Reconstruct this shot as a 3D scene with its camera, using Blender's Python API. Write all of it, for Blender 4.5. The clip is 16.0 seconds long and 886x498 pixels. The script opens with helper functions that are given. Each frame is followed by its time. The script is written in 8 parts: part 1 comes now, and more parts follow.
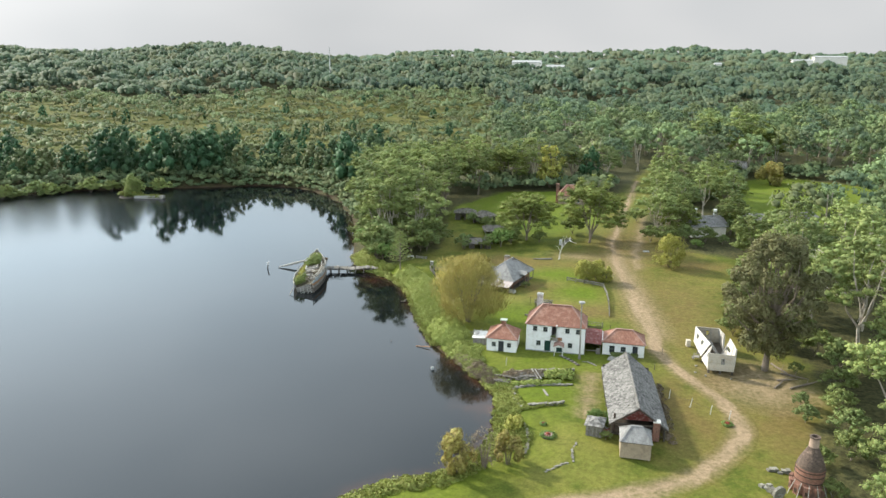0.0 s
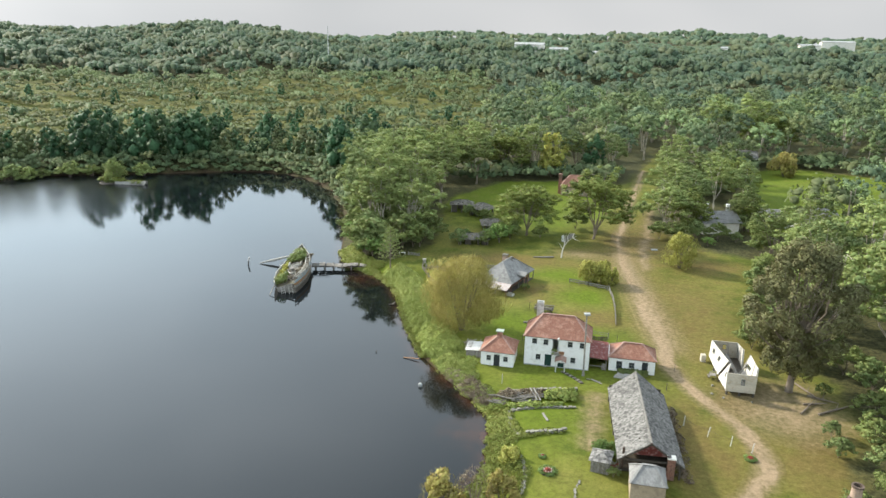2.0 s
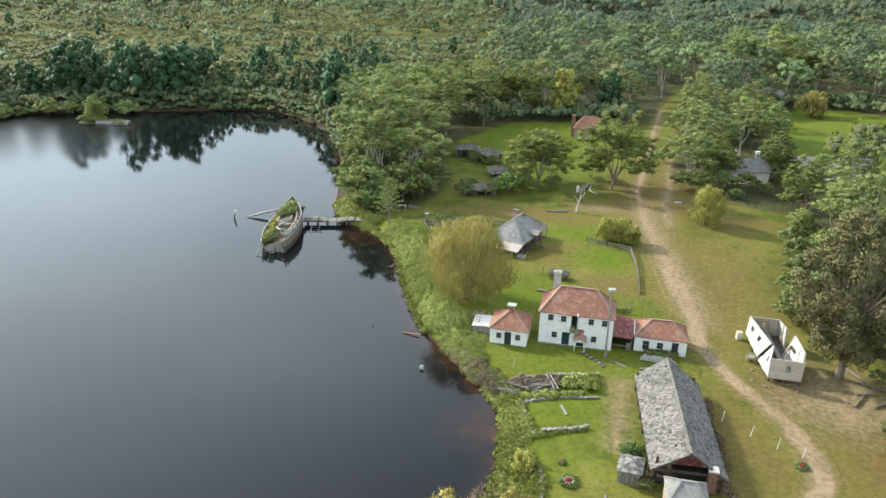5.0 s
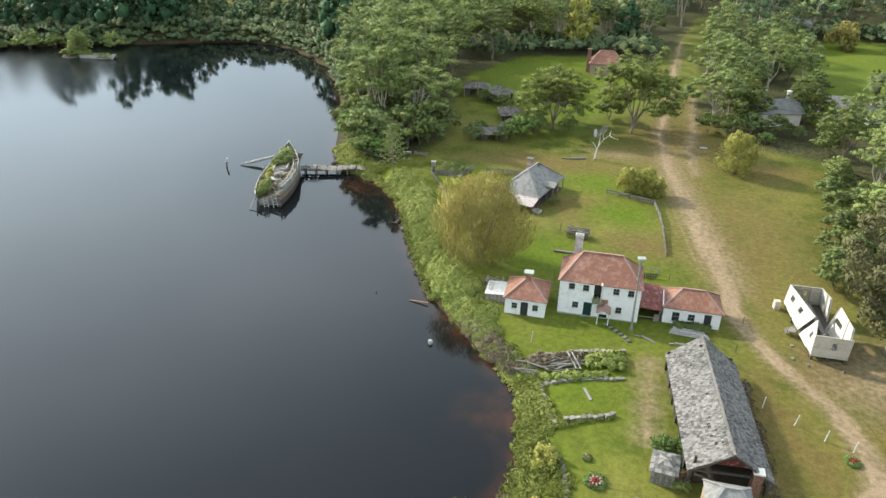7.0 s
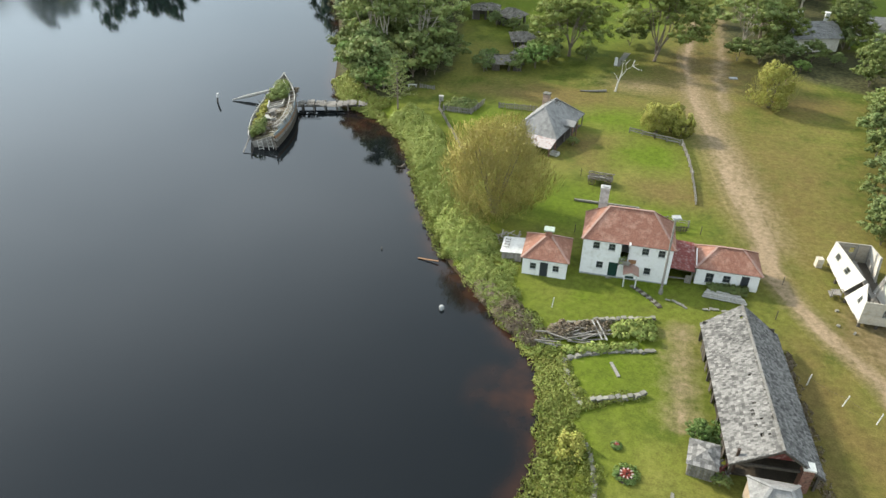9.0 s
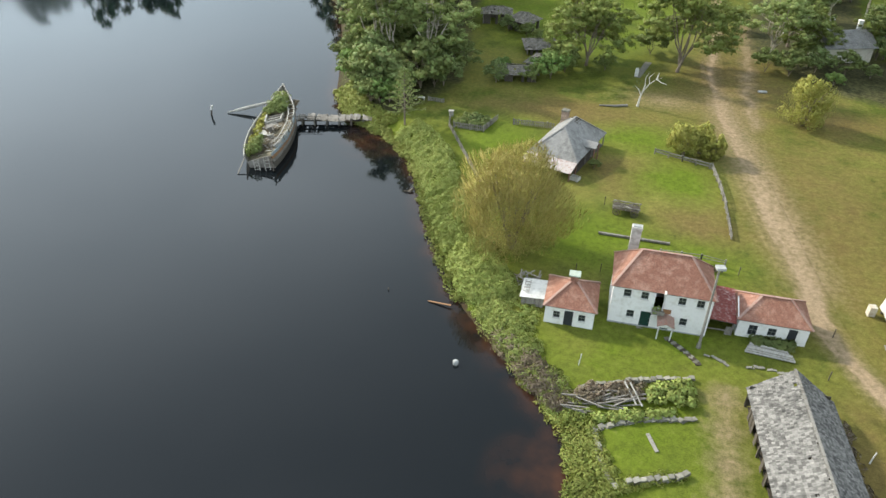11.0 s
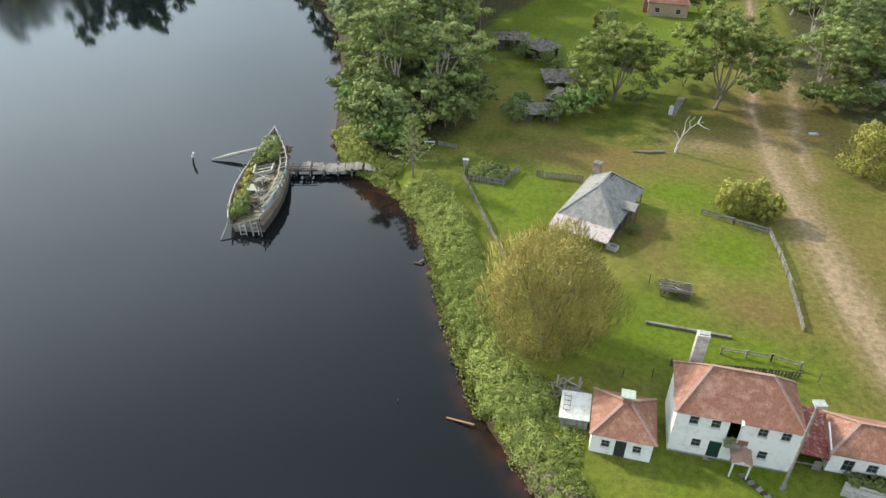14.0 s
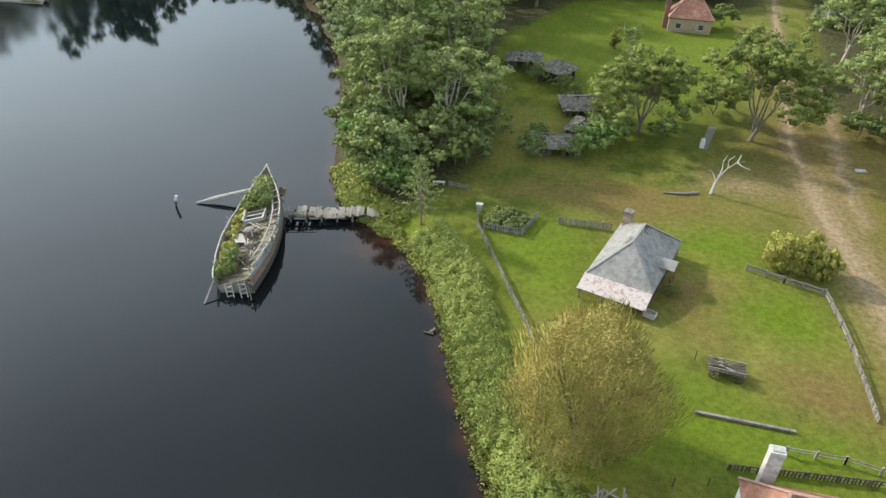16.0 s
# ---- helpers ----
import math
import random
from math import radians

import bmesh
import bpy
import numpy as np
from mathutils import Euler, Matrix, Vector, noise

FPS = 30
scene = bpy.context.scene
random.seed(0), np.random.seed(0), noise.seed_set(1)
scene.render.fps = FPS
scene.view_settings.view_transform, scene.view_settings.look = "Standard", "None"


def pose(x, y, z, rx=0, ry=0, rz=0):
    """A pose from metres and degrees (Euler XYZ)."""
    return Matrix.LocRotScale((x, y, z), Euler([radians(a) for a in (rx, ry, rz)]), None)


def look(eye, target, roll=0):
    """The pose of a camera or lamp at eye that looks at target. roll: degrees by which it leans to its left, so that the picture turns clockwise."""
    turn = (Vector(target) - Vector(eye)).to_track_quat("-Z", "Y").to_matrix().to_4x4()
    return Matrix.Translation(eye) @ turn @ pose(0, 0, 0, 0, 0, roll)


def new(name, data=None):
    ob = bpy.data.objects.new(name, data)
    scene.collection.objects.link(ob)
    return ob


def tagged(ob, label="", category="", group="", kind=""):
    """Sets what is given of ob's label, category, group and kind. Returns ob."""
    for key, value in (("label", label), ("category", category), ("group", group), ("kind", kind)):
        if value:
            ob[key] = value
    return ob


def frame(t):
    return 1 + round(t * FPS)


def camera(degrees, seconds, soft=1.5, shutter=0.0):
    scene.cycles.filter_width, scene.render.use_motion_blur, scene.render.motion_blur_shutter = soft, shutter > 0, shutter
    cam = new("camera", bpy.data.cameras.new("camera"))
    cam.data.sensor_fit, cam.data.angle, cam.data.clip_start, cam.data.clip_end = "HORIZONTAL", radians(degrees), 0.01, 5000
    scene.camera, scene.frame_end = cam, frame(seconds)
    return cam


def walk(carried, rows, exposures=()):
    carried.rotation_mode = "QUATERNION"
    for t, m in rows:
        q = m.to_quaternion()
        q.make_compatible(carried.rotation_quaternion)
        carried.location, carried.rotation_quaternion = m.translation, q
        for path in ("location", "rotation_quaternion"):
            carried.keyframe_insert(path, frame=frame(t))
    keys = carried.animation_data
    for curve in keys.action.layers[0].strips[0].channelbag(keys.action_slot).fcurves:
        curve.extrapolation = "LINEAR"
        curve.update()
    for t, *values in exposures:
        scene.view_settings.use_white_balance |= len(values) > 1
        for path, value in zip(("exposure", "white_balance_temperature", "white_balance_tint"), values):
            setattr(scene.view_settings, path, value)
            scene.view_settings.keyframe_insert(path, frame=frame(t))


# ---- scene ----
cam = camera(63.3, 16.0)
PATH = [
    (0, (1.247, -0.125, 48.331), (0.83, 1.763, 47.818), 0.6),
    (0.5, (0.987, 3.479, 48.337), (0.572, 5.367, 47.824), 0.9),
    (1, (0.722, 6.795, 48.353), (0.307, 8.682, 47.836), 1.0),
    (1.5, (0.389, 9.636, 48.358), (-0.026, 11.52, 47.83), 1.1),
    (2, (-0.021, 12.031, 48.358), (-0.435, 13.906, 47.798), 1.2),
    (2.5, (-0.436, 14.213, 48.358), (-0.847, 16.078, 47.763), 1.2),
    (3, (-0.885, 16.366, 48.377), (-1.294, 18.221, 47.75), 1.1),
    (3.5, (-1.417, 18.532, 48.401), (-1.826, 20.376, 47.743), 1.2),
    (4, (-2.036, 20.835, 48.424), (-2.443, 22.667, 47.734), 1.2),
    (6.3, (-5.48, 32.357, 48.634), (-5.878, 34.13, 47.799), 1.5),
    (6.5, (-5.802, 33.302, 48.642), (-6.198, 35.064, 47.782), 1.4),
    (7, (-6.619, 35.499, 48.654), (-7.009, 37.234, 47.739), 1.4),
    (7.5, (-7.378, 37.678, 48.657), (-7.763, 39.383, 47.684), 1.4),
    (8, (-8.121, 39.84, 48.637), (-8.499, 41.51, 47.605), 1.4),
    (8.5, (-8.833, 41.992, 48.629), (-9.207, 43.627, 47.54), 1.4),
    (8.7, (-9.148, 42.874, 48.628), (-9.518, 44.503, 47.527), 1.1),
    (11, (-13.317, 53.37, 48.875), (-13.682, 54.976, 47.74), 1.5),
    (11.5, (-14.283, 55.77, 48.907), (-14.646, 57.376, 47.772), 1.5),
    (12, (-15.282, 58.259, 48.943), (-15.644, 59.865, 47.807), 1.6),
    (12.5, (-16.269, 60.8, 48.943), (-16.63, 62.406, 47.807), 1.6),
    (13, (-17.241, 63.481, 48.931), (-17.602, 65.087, 47.795), 1.6),
    (13.5, (-18.2, 66.21, 48.93), (-18.56, 67.815, 47.793), 1.6),
    (14, (-19.195, 69.034, 48.929), (-19.556, 70.64, 47.792), 1.6),
    (14.5, (-20.218, 71.847, 48.92), (-20.58, 73.452, 47.783), 1.6),
    (15, (-21.322, 74.779, 48.912), (-21.683, 76.384, 47.774), 1.6),
    (15.5, (-22.505, 77.754, 48.931), (-22.861, 79.358, 47.791), 1.7),
    (16, (-23.744, 80.745, 48.948), (-24.098, 82.348, 47.806), 1.7),
]
walk(cam, [(t, look(eye, target, roll)) for t, eye, target, roll in PATH],
     ((0, 0.47), (4, 0.43), (8, 0.34), (12, 0.30), (16, 0.26)))

# ---- world, sun ----
SUN_TO = Vector((-0.84, 0.34, 0.53)).normalized()
world = bpy.data.worlds.new("overcast_sky")
scene.world = world
world.use_nodes = True
wn, wl = world.node_tree.nodes, world.node_tree.links
wn.clear()
w_out = wn.new("ShaderNodeOutputWorld")
w_bg = wn.new("ShaderNodeBackground")
w_sky = wn.new("ShaderNodeTexSky")
w_sky.sky_type = "NISHITA"
w_sky.sun_disc = False
w_sky.sun_elevation = math.asin(SUN_TO.z)
w_sky.sun_rotation = math.atan2(SUN_TO.x, SUN_TO.y)
w_sky.air_density, w_sky.dust_density, w_sky.ozone_density = 1.0, 2.5, 1.0
w_tc = wn.new("ShaderNodeTexCoord")
w_map = wn.new("ShaderNodeMapping")
w_map.inputs["Scale"].default_value = (1.0, 1.0, 2.2)
w_noise = wn.new("ShaderNodeTexNoise")
w_noise.inputs["Scale"].default_value = 1.7
w_noise.inputs["Detail"].default_value = 3.0
w_ramp = wn.new("ShaderNodeValToRGB")
w_ramp.color_ramp.elements[0].position = 0.32
w_ramp.color_ramp.elements[0].color = (5.8, 6.05, 6.25, 1)
w_ramp.color_ramp.elements[1].position = 0.68
w_ramp.color_ramp.elements[1].color = (7.9, 7.9, 7.9, 1)
w_mix = wn.new("ShaderNodeMixRGB")
w_mix.inputs[0].default_value = 0.97
wl.new(w_tc.outputs["Generated"], w_map.inputs["Vector"])
wl.new(w_map.outputs["Vector"], w_noise.inputs["Vector"])
wl.new(w_noise.outputs["Fac"], w_ramp.inputs["Fac"])
wl.new(w_sky.outputs["Color"], w_mix.inputs[1])
wl.new(w_ramp.outputs["Color"], w_mix.inputs[2])
w_sep = wn.new("ShaderNodeSeparateXYZ")
wl.new(w_tc.outputs["Generated"], w_sep.inputs[0])
w_up = wn.new("ShaderNodeValToRGB")
w_up.color_ramp.interpolation = "EASE"
w_up.color_ramp.elements.new(0.3), w_up.color_ramp.elements.new(0.6)
for e, (pos, col) in zip(w_up.color_ramp.elements, ((0.07, (0.405, 0.405, 0.405, 1)), (0.24, (0.84, 1.0, 1.11, 1)), (0.48, (1.04, 1.18, 1.28, 1)), (0.80, (0.53, 0.59, 0.66, 1)))):
    e.position, e.color = pos, col
wl.new(w_sep.outputs["Z"], w_up.inputs["Fac"])
w_cie = wn.new("ShaderNodeVectorMath")
w_cie.operation = "MULTIPLY"
wl.new(w_mix.outputs["Color"], w_cie.inputs[0])
wl.new(w_up.outputs["Color"], w_cie.inputs[1])
w_dot = wn.new("ShaderNodeVectorMath")
w_dot.operation = "DOT_PRODUCT"
w_dot.inputs[1].default_value = SUN_TO
wl.new(w_tc.outputs["Generated"], w_dot.inputs[0])
w_glow = wn.new("ShaderNodeMapRange")
w_glow.interpolation_type = "SMOOTHSTEP"
w_glow.inputs["From Min"].default_value, w_glow.inputs["From Max"].default_value = 0.60, 1.0
w_glow.inputs["To Min"].default_value, w_glow.inputs["To Max"].default_value = 0.93, 1.62
wl.new(w_dot.outputs["Value"], w_glow.inputs["Value"])
w_sun = wn.new("ShaderNodeVectorMath")
w_sun.operation = "SCALE"
wl.new(w_cie.outputs[0], w_sun.inputs[0])
wl.new(w_glow.outputs["Result"], w_sun.inputs["Scale"])
wl.new(w_sun.outputs[0], w_bg.inputs["Color"])
w_bg.inputs["Strength"].default_value = 0.19
wl.new(w_bg.outputs["Background"], w_out.inputs["Surface"])

sun_data = bpy.data.lights.new("sun", "SUN")
sun_data.energy, sun_data.angle, sun_data.color = 5.0, radians(4.0), (1.0, 0.92, 0.78)
sun_ob = new("sun", sun_data)
sun_ob.matrix_world = look(SUN_TO * 300, (0, 0, 0))


# ---- materials ----
def mat(name, base, rough=0.85, spread=0.25, scale=3.0, fine=20.0, bump=0.25, dist=0.03, second=None, amount=0.5,
        metal=0.0, island=0.0, obj=0.0, spec=0.3, coords="Object", leaf=0.0, stain_scale=0.35):
    """A procedural surface: base colour, a second colour in patches, fine grain and relief."""
    m = bpy.data.materials.new(name)
    m.use_nodes = True
    n, l = m.node_tree.nodes, m.node_tree.links
    bsdf = n["Principled BSDF"]
    bsdf.inputs["Roughness"].default_value = rough
    bsdf.inputs["Metallic"].default_value = metal
    bsdf.inputs["Specular IOR Level"].default_value = spec
    tc = n.new("ShaderNodeTexCoord")
    grain = n.new("ShaderNodeTexNoise")
    grain.inputs["Scale"].default_value = fine
    grain.inputs["Detail"].default_value = 4.0
    l.new(tc.outputs[coords], grain.inputs["Vector"])
    patch = n.new("ShaderNodeTexNoise")
    patch.inputs["Scale"].default_value = stain_scale
    patch.inputs["Detail"].default_value = 6.0
    patch.inputs["Roughness"].default_value = 0.65
    l.new(tc.outputs[coords], patch.inputs["Vector"])
    mid = n.new("ShaderNodeTexNoise")
    mid.inputs["Scale"].default_value = scale
    mid.inputs["Detail"].default_value = 5.0
    l.new(tc.outputs[coords], mid.inputs["Vector"])
    two = n.new("ShaderNodeMixRGB")
    two.inputs[1].default_value = (*base, 1)
    two.inputs[2].default_value = (*(second or [c * 0.7 for c in base]), 1)
    ramp = n.new("ShaderNodeMapRange")
    ramp.inputs["From Min"].default_value = 0.62 - 0.3 * amount
    ramp.inputs["From Max"].default_value = 0.78 - 0.3 * amount
    avg = n.new("ShaderNodeMath")
    avg.operation = "ADD"
    half = n.new("ShaderNodeMath")
    half.operation = "MULTIPLY"
    half.inputs[1].default_value = 0.5
    l.new(patch.outputs["Fac"], avg.inputs[0])
    l.new(mid.outputs["Fac"], avg.inputs[1])
    l.new(avg.outputs[0], half.inputs[0])
    l.new(half.outputs[0], ramp.inputs["Value"])
    l.new(ramp.outputs["Result"], two.inputs[0])
    hsv = n.new("ShaderNodeHueSaturation")
    l.new(two.outputs[0], hsv.inputs["Color"])
    val = n.new("ShaderNodeMapRange")
    val.inputs["From Min"].default_value, val.inputs["From Max"].default_value = 0.25, 0.75
    val.inputs["To Min"].default_value, val.inputs["To Max"].default_value = 1 - spread, 1 + spread
    l.new(grain.outputs["Fac"], val.inputs["Value"])
    value = val.outputs["Result"]
    geo = n.new("ShaderNodeNewGeometry")
    info = n.new("ShaderNodeObjectInfo")
    for strength, socket in ((island, geo.outputs["Random Per Island"]), (obj, info.outputs["Random"])):
        if strength:
            r = n.new("ShaderNodeMapRange")
            r.inputs["To Min"].default_value, r.inputs["To Max"].default_value = 1 - strength, 1 + strength
            l.new(socket, r.inputs["Value"])
            mul = n.new("ShaderNodeMath")
            mul.operation = "MULTIPLY"
            l.new(value, mul.inputs[0])
            l.new(r.outputs["Result"], mul.inputs[1])
            value = mul.outputs[0]
    l.new(value, hsv.inputs["Value"])
    if leaf:
        woods_only = not island
        at_t = n.new("ShaderNodeAttribute")
        at_t.attribute_name = "tint"
        tm = n.new("ShaderNodeMath")
        tm.operation = "MULTIPLY_ADD"
        tm.inputs[1].default_value = 0.6
        tm.inputs[2].default_value = 1.0
        l.new(at_t.outputs["Fac"], tm.inputs[0])
        vm = n.new("ShaderNodeMath")
        vm.operation = "MULTIPLY"
        l.new(tm.outputs[0], vm.inputs[0])
        l.new(value, vm.inputs[1])
        l.new(vm.outputs[0], hsv.inputs["Value"])
        at_w = n.new("ShaderNodeAttribute")
        at_w.attribute_name = "warm"
        wm = n.new("ShaderNodeMixRGB")
        wm.inputs[2].default_value = (0.19, 0.165, 0.06, 1)
        l.new(at_w.outputs["Fac"], wm.inputs[0])
        l.new(two.outputs[0], wm.inputs[1])
        l.new(wm.outputs[0], hsv.inputs["Color"])
        hue = n.new("ShaderNodeMapRange")
        hue.inputs["To Min"].default_value, hue.inputs["To Max"].default_value = 0.475, 0.52
        if not woods_only:
            l.new(geo.outputs["Random Per Island"], hue.inputs["Value"])
            l.new(hue.outputs["Result"], hsv.inputs["Hue"])
    l.new(hsv.outputs["Color"], bsdf.inputs["Base Color"])
    if bump:
        bp = n.new("ShaderNodeBump")
        bp.inputs["Strength"].default_value = bump
        bp.inputs["Distance"].default_value = dist
        l.new(grain.outputs["Fac"], bp.inputs["Height"])
        l.new(bp.outputs["Normal"], bsdf.inputs["Normal"])
    if leaf:
        tr = n.new("ShaderNodeBsdfTranslucent")
        l.new(hsv.outputs["Color"], tr.inputs["Color"])
        mx = n.new("ShaderNodeMixShader")
        mx.inputs[0].default_value = leaf
        l.new(bsdf.outputs[0], mx.inputs[1])
        l.new(tr.outputs[0], mx.inputs[2])
        l.new(mx.outputs[0], n["Material Output"].inputs["Surface"])
    return m


M = {
    "peeled_iron": mat("peeled_white_iron", (0.43, 0.385, 0.36), rough=0.6, spread=0.15, second=(0.25, 0.12, 0.10), amount=0.42, fine=5, scale=3.0, bump=0.15, stain_scale=1.6),
    "hut_shingle": mat("brown_grey_old_shingle", (0.185, 0.170, 0.145), spread=0.3, second=(0.10, 0.092, 0.075), amount=0.5, fine=9, scale=2.0, island=0.35, bump=0.5),
    "white": mat("white_limewash", (0.78, 0.78, 0.76), spread=0.05, second=(0.62, 0.61, 0.56), amount=0.35, fine=6, bump=0.15, stain_scale=0.6),
    "cream": mat("cream_boards", (0.72, 0.69, 0.61), spread=0.06, second=(0.55, 0.5, 0.42), amount=0.4, fine=8, bump=0.1),
    "red_roof": mat("faded_red_iron", (0.235, 0.108, 0.072), rough=0.65, spread=0.3, second=(0.36, 0.205, 0.15), amount=0.45, fine=7, scale=1.6, bump=0.2, stain_scale=0.5),
    "rust_roof": mat("rusted_red_iron", (0.17, 0.04, 0.032), rough=0.6, spread=0.3, second=(0.36, 0.25, 0.225), amount=0.42, fine=9, scale=3.5, stain_scale=2.0),
    "pink_roof": mat("pinkish_worn_iron", (0.31, 0.20, 0.16), rough=0.6, spread=0.2, second=(0.32, 0.13, 0.1), amount=0.3, fine=5, scale=2.0, stain_scale=1.0),
    "shingle": mat("weathered_grey_shingle", (0.170, 0.164, 0.152), spread=0.35, second=(0.075, 0.073, 0.068), amount=0.45, fine=11, scale=2.4, island=0.5, bump=0.5),
    "slate": mat("pale_grey_shingle", (0.235, 0.232, 0.222), spread=0.2, second=(0.165, 0.163, 0.153), amount=0.5, fine=8, scale=1.5, island=0.14, bump=0.4),
    "timber": mat("silvered_timber", (0.215, 0.203, 0.18), spread=0.3, second=(0.125, 0.11, 0.09), amount=0.5, fine=14, scale=4, island=0.25, obj=0.2, bump=0.4),
    "dark_timber": mat("dark_old_timber", (0.09, 0.078, 0.062), spread=0.35, fine=14, scale=4, island=0.25, bump=0.4),
    "pale_timber": mat("bleached_pale_timber", (0.37, 0.36, 0.325), spread=0.25, second=(0.24, 0.225, 0.19), amount=0.45, fine=10, scale=4, island=0.15),
    "chimney_wash": mat("grimy_limewash", (0.52, 0.50, 0.46), spread=0.12, second=(0.34, 0.32, 0.28), amount=0.45, fine=6, scale=2.0, bump=0.2, stain_scale=1.0),
    "shack_white": mat("peeling_white_boards", (0.55, 0.525, 0.475), spread=0.1, second=(0.50, 0.45, 0.37), amount=0.4, fine=7, scale=2.5, obj=0.08, bump=0.2, stain_scale=0.8),
    "shack": mat("peeling_cream_boards", (0.50, 0.46, 0.38), spread=0.12, second=(0.42, 0.36, 0.27), amount=0.45, fine=7, scale=2.5, obj=0.1, bump=0.2, stain_scale=0.8),
    "white_paint": mat("white_post_paint", (0.62, 0.62, 0.59), spread=0.08, fine=10),
    "green_door": mat("dark_green_door_paint", (0.012, 0.045, 0.035), rough=0.55, spread=0.15, fine=10),
    "grey_door": mat("charcoal_door_paint", (0.035, 0.04, 0.045), rough=0.55, spread=0.15, fine=10),
    "frame": mat("grey_window_frame", (0.17, 0.185, 0.17), rough=0.6, spread=0.1, fine=10),
    "brick": mat("old_red_brick", (0.215, 0.110, 0.078), spread=0.5, second=(0.15, 0.1, 0.075), amount=0.5, fine=6, scale=1.6, island=0.3, bump=0.5),
    "kiln_top": mat("sooty_kiln_brick", (0.085, 0.062, 0.048), spread=0.7, second=(0.22, 0.16, 0.12), amount=0.3, fine=9, scale=2, island=0.35, bump=0.5),
    "kiln_neck": mat("pale_kiln_brick", (0.34, 0.25, 0.19), spread=0.25, fine=6, scale=2, island=0.25, bump=0.5),
    "stone": mat("lichened_stone", (0.21, 0.2, 0.165), spread=0.3, second=(0.12, 0.12, 0.095), amount=0.5, fine=5, scale=2, island=0.3, obj=0.25, bump=0.6),
    "shed_stone": mat("tan_sandstone", (0.34, 0.27, 0.19), spread=0.2, second=(0.24, 0.19, 0.135), amount=0.5, fine=6, scale=1.5, island=0.2, bump=0.4),
    "cap_green": mat("pale_verdigris_cap", (0.38, 0.44, 0.37), spread=0.12, fine=5),
    "grey_slab": mat("grey_cement_slab", (0.36, 0.37, 0.36), spread=0.12, fine=4),
    "iron": mat("dark_rusty_iron", (0.06, 0.04, 0.03), rough=0.6, spread=0.3, fine=12),
    "orange": mat("orange_rust_streaks", (0.28, 0.15, 0.075), spread=0.3, second=(0.2, 0.12, 0.07), fine=8, scale=2),
    "blue_paint": mat("flaked_blue_hull_paint", (0.2, 0.26, 0.29), spread=0.25, second=(0.3, 0.27, 0.22), amount=0.55, fine=8, scale=2.2, bump=0.4, stain_scale=0.9),
    "bark": mat("grey_brown_bark", (0.2, 0.165, 0.13), spread=0.3, fine=8, scale=2, bump=0.5),
    "pale_bark": mat("pale_gum_bark", (0.42, 0.38, 0.32), spread=0.2, second=(0.25, 0.2, 0.15), amount=0.45, fine=6, scale=1.5),
    "dead_wood": mat("bleached_dead_wood", (0.6, 0.57, 0.52), spread=0.15, fine=6, scale=2),
    "deck": mat("mossy_brown_deck", (0.17, 0.145, 0.105), spread=0.3, second=(0.1, 0.1, 0.055), amount=0.5, fine=9, scale=2, island=0.3, obj=0.25, bump=0.5),
    "dark_soil": mat("trodden_dark_soil", (0.055, 0.045, 0.032), spread=0.25, fine=4, scale=1.5, bump=0.4),
    "flower": mat("red_flower_petals", (0.28, 0.06, 0.04), island=0.4, fine=5, bump=0),
    "pale_flower": mat("pale_flower_petals", (0.42, 0.33, 0.28), island=0.4, fine=5, bump=0),
}
LEAF = {}
for key, col, isl, sec in (
        ("gum", (0.250, 0.305, 0.100), 0.15, (0.170, 0.226, 0.076)), ("gum_dark", (0.168, 0.208, 0.064), 0.15, (0.110, 0.152, 0.050)),
        ("gum_blue", (0.184, 0.236, 0.084), 0.15, (0.132, 0.182, 0.068)), ("pine", (0.050, 0.118, 0.050), 0.0, (0.038, 0.090, 0.042)),
        ("heath", (0.108, 0.138, 0.052), 0.0, (0.080, 0.114, 0.046)), ("willow", (0.355, 0.310, 0.092), 0.15, (0.280, 0.258, 0.074)),
        ("yellow", (0.370, 0.365, 0.085), 0.2, (0.27, 0.285, 0.066)), ("bramble", (0.275, 0.325, 0.088), 0.22, (0.245, 0.300, 0.072)),
        ("lawn_gum", (0.192, 0.230, 0.058), 0.15, (0.118, 0.156, 0.040)), ("brown_gum", (0.165, 0.164, 0.070), 0.2, (0.118, 0.120, 0.054)), ("bright", (0.165, 0.250, 0.068), 0.18, (0.125, 0.195, 0.056)),
        ("reed", (0.215, 0.245, 0.056), 0.22, (0.155, 0.190, 0.044)), ("twig", (0.205, 0.165, 0.115), 0.25, (0.130, 0.110, 0.070)),
        ("wood_gum", (0.158, 0.220, 0.090), 0.0, (0.116, 0.174, 0.080)), ("wood_dark", (0.112, 0.164, 0.072), 0.0, (0.086, 0.136, 0.064)),
        # far and far_dark: leaf greens tinted bluish to stand for haze
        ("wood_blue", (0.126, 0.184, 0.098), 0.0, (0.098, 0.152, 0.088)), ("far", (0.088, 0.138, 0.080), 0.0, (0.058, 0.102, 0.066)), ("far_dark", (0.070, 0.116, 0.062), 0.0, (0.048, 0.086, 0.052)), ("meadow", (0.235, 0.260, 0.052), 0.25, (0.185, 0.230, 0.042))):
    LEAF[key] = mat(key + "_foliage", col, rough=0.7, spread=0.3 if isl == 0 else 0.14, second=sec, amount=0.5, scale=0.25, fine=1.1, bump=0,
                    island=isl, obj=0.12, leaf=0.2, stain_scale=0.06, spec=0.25)


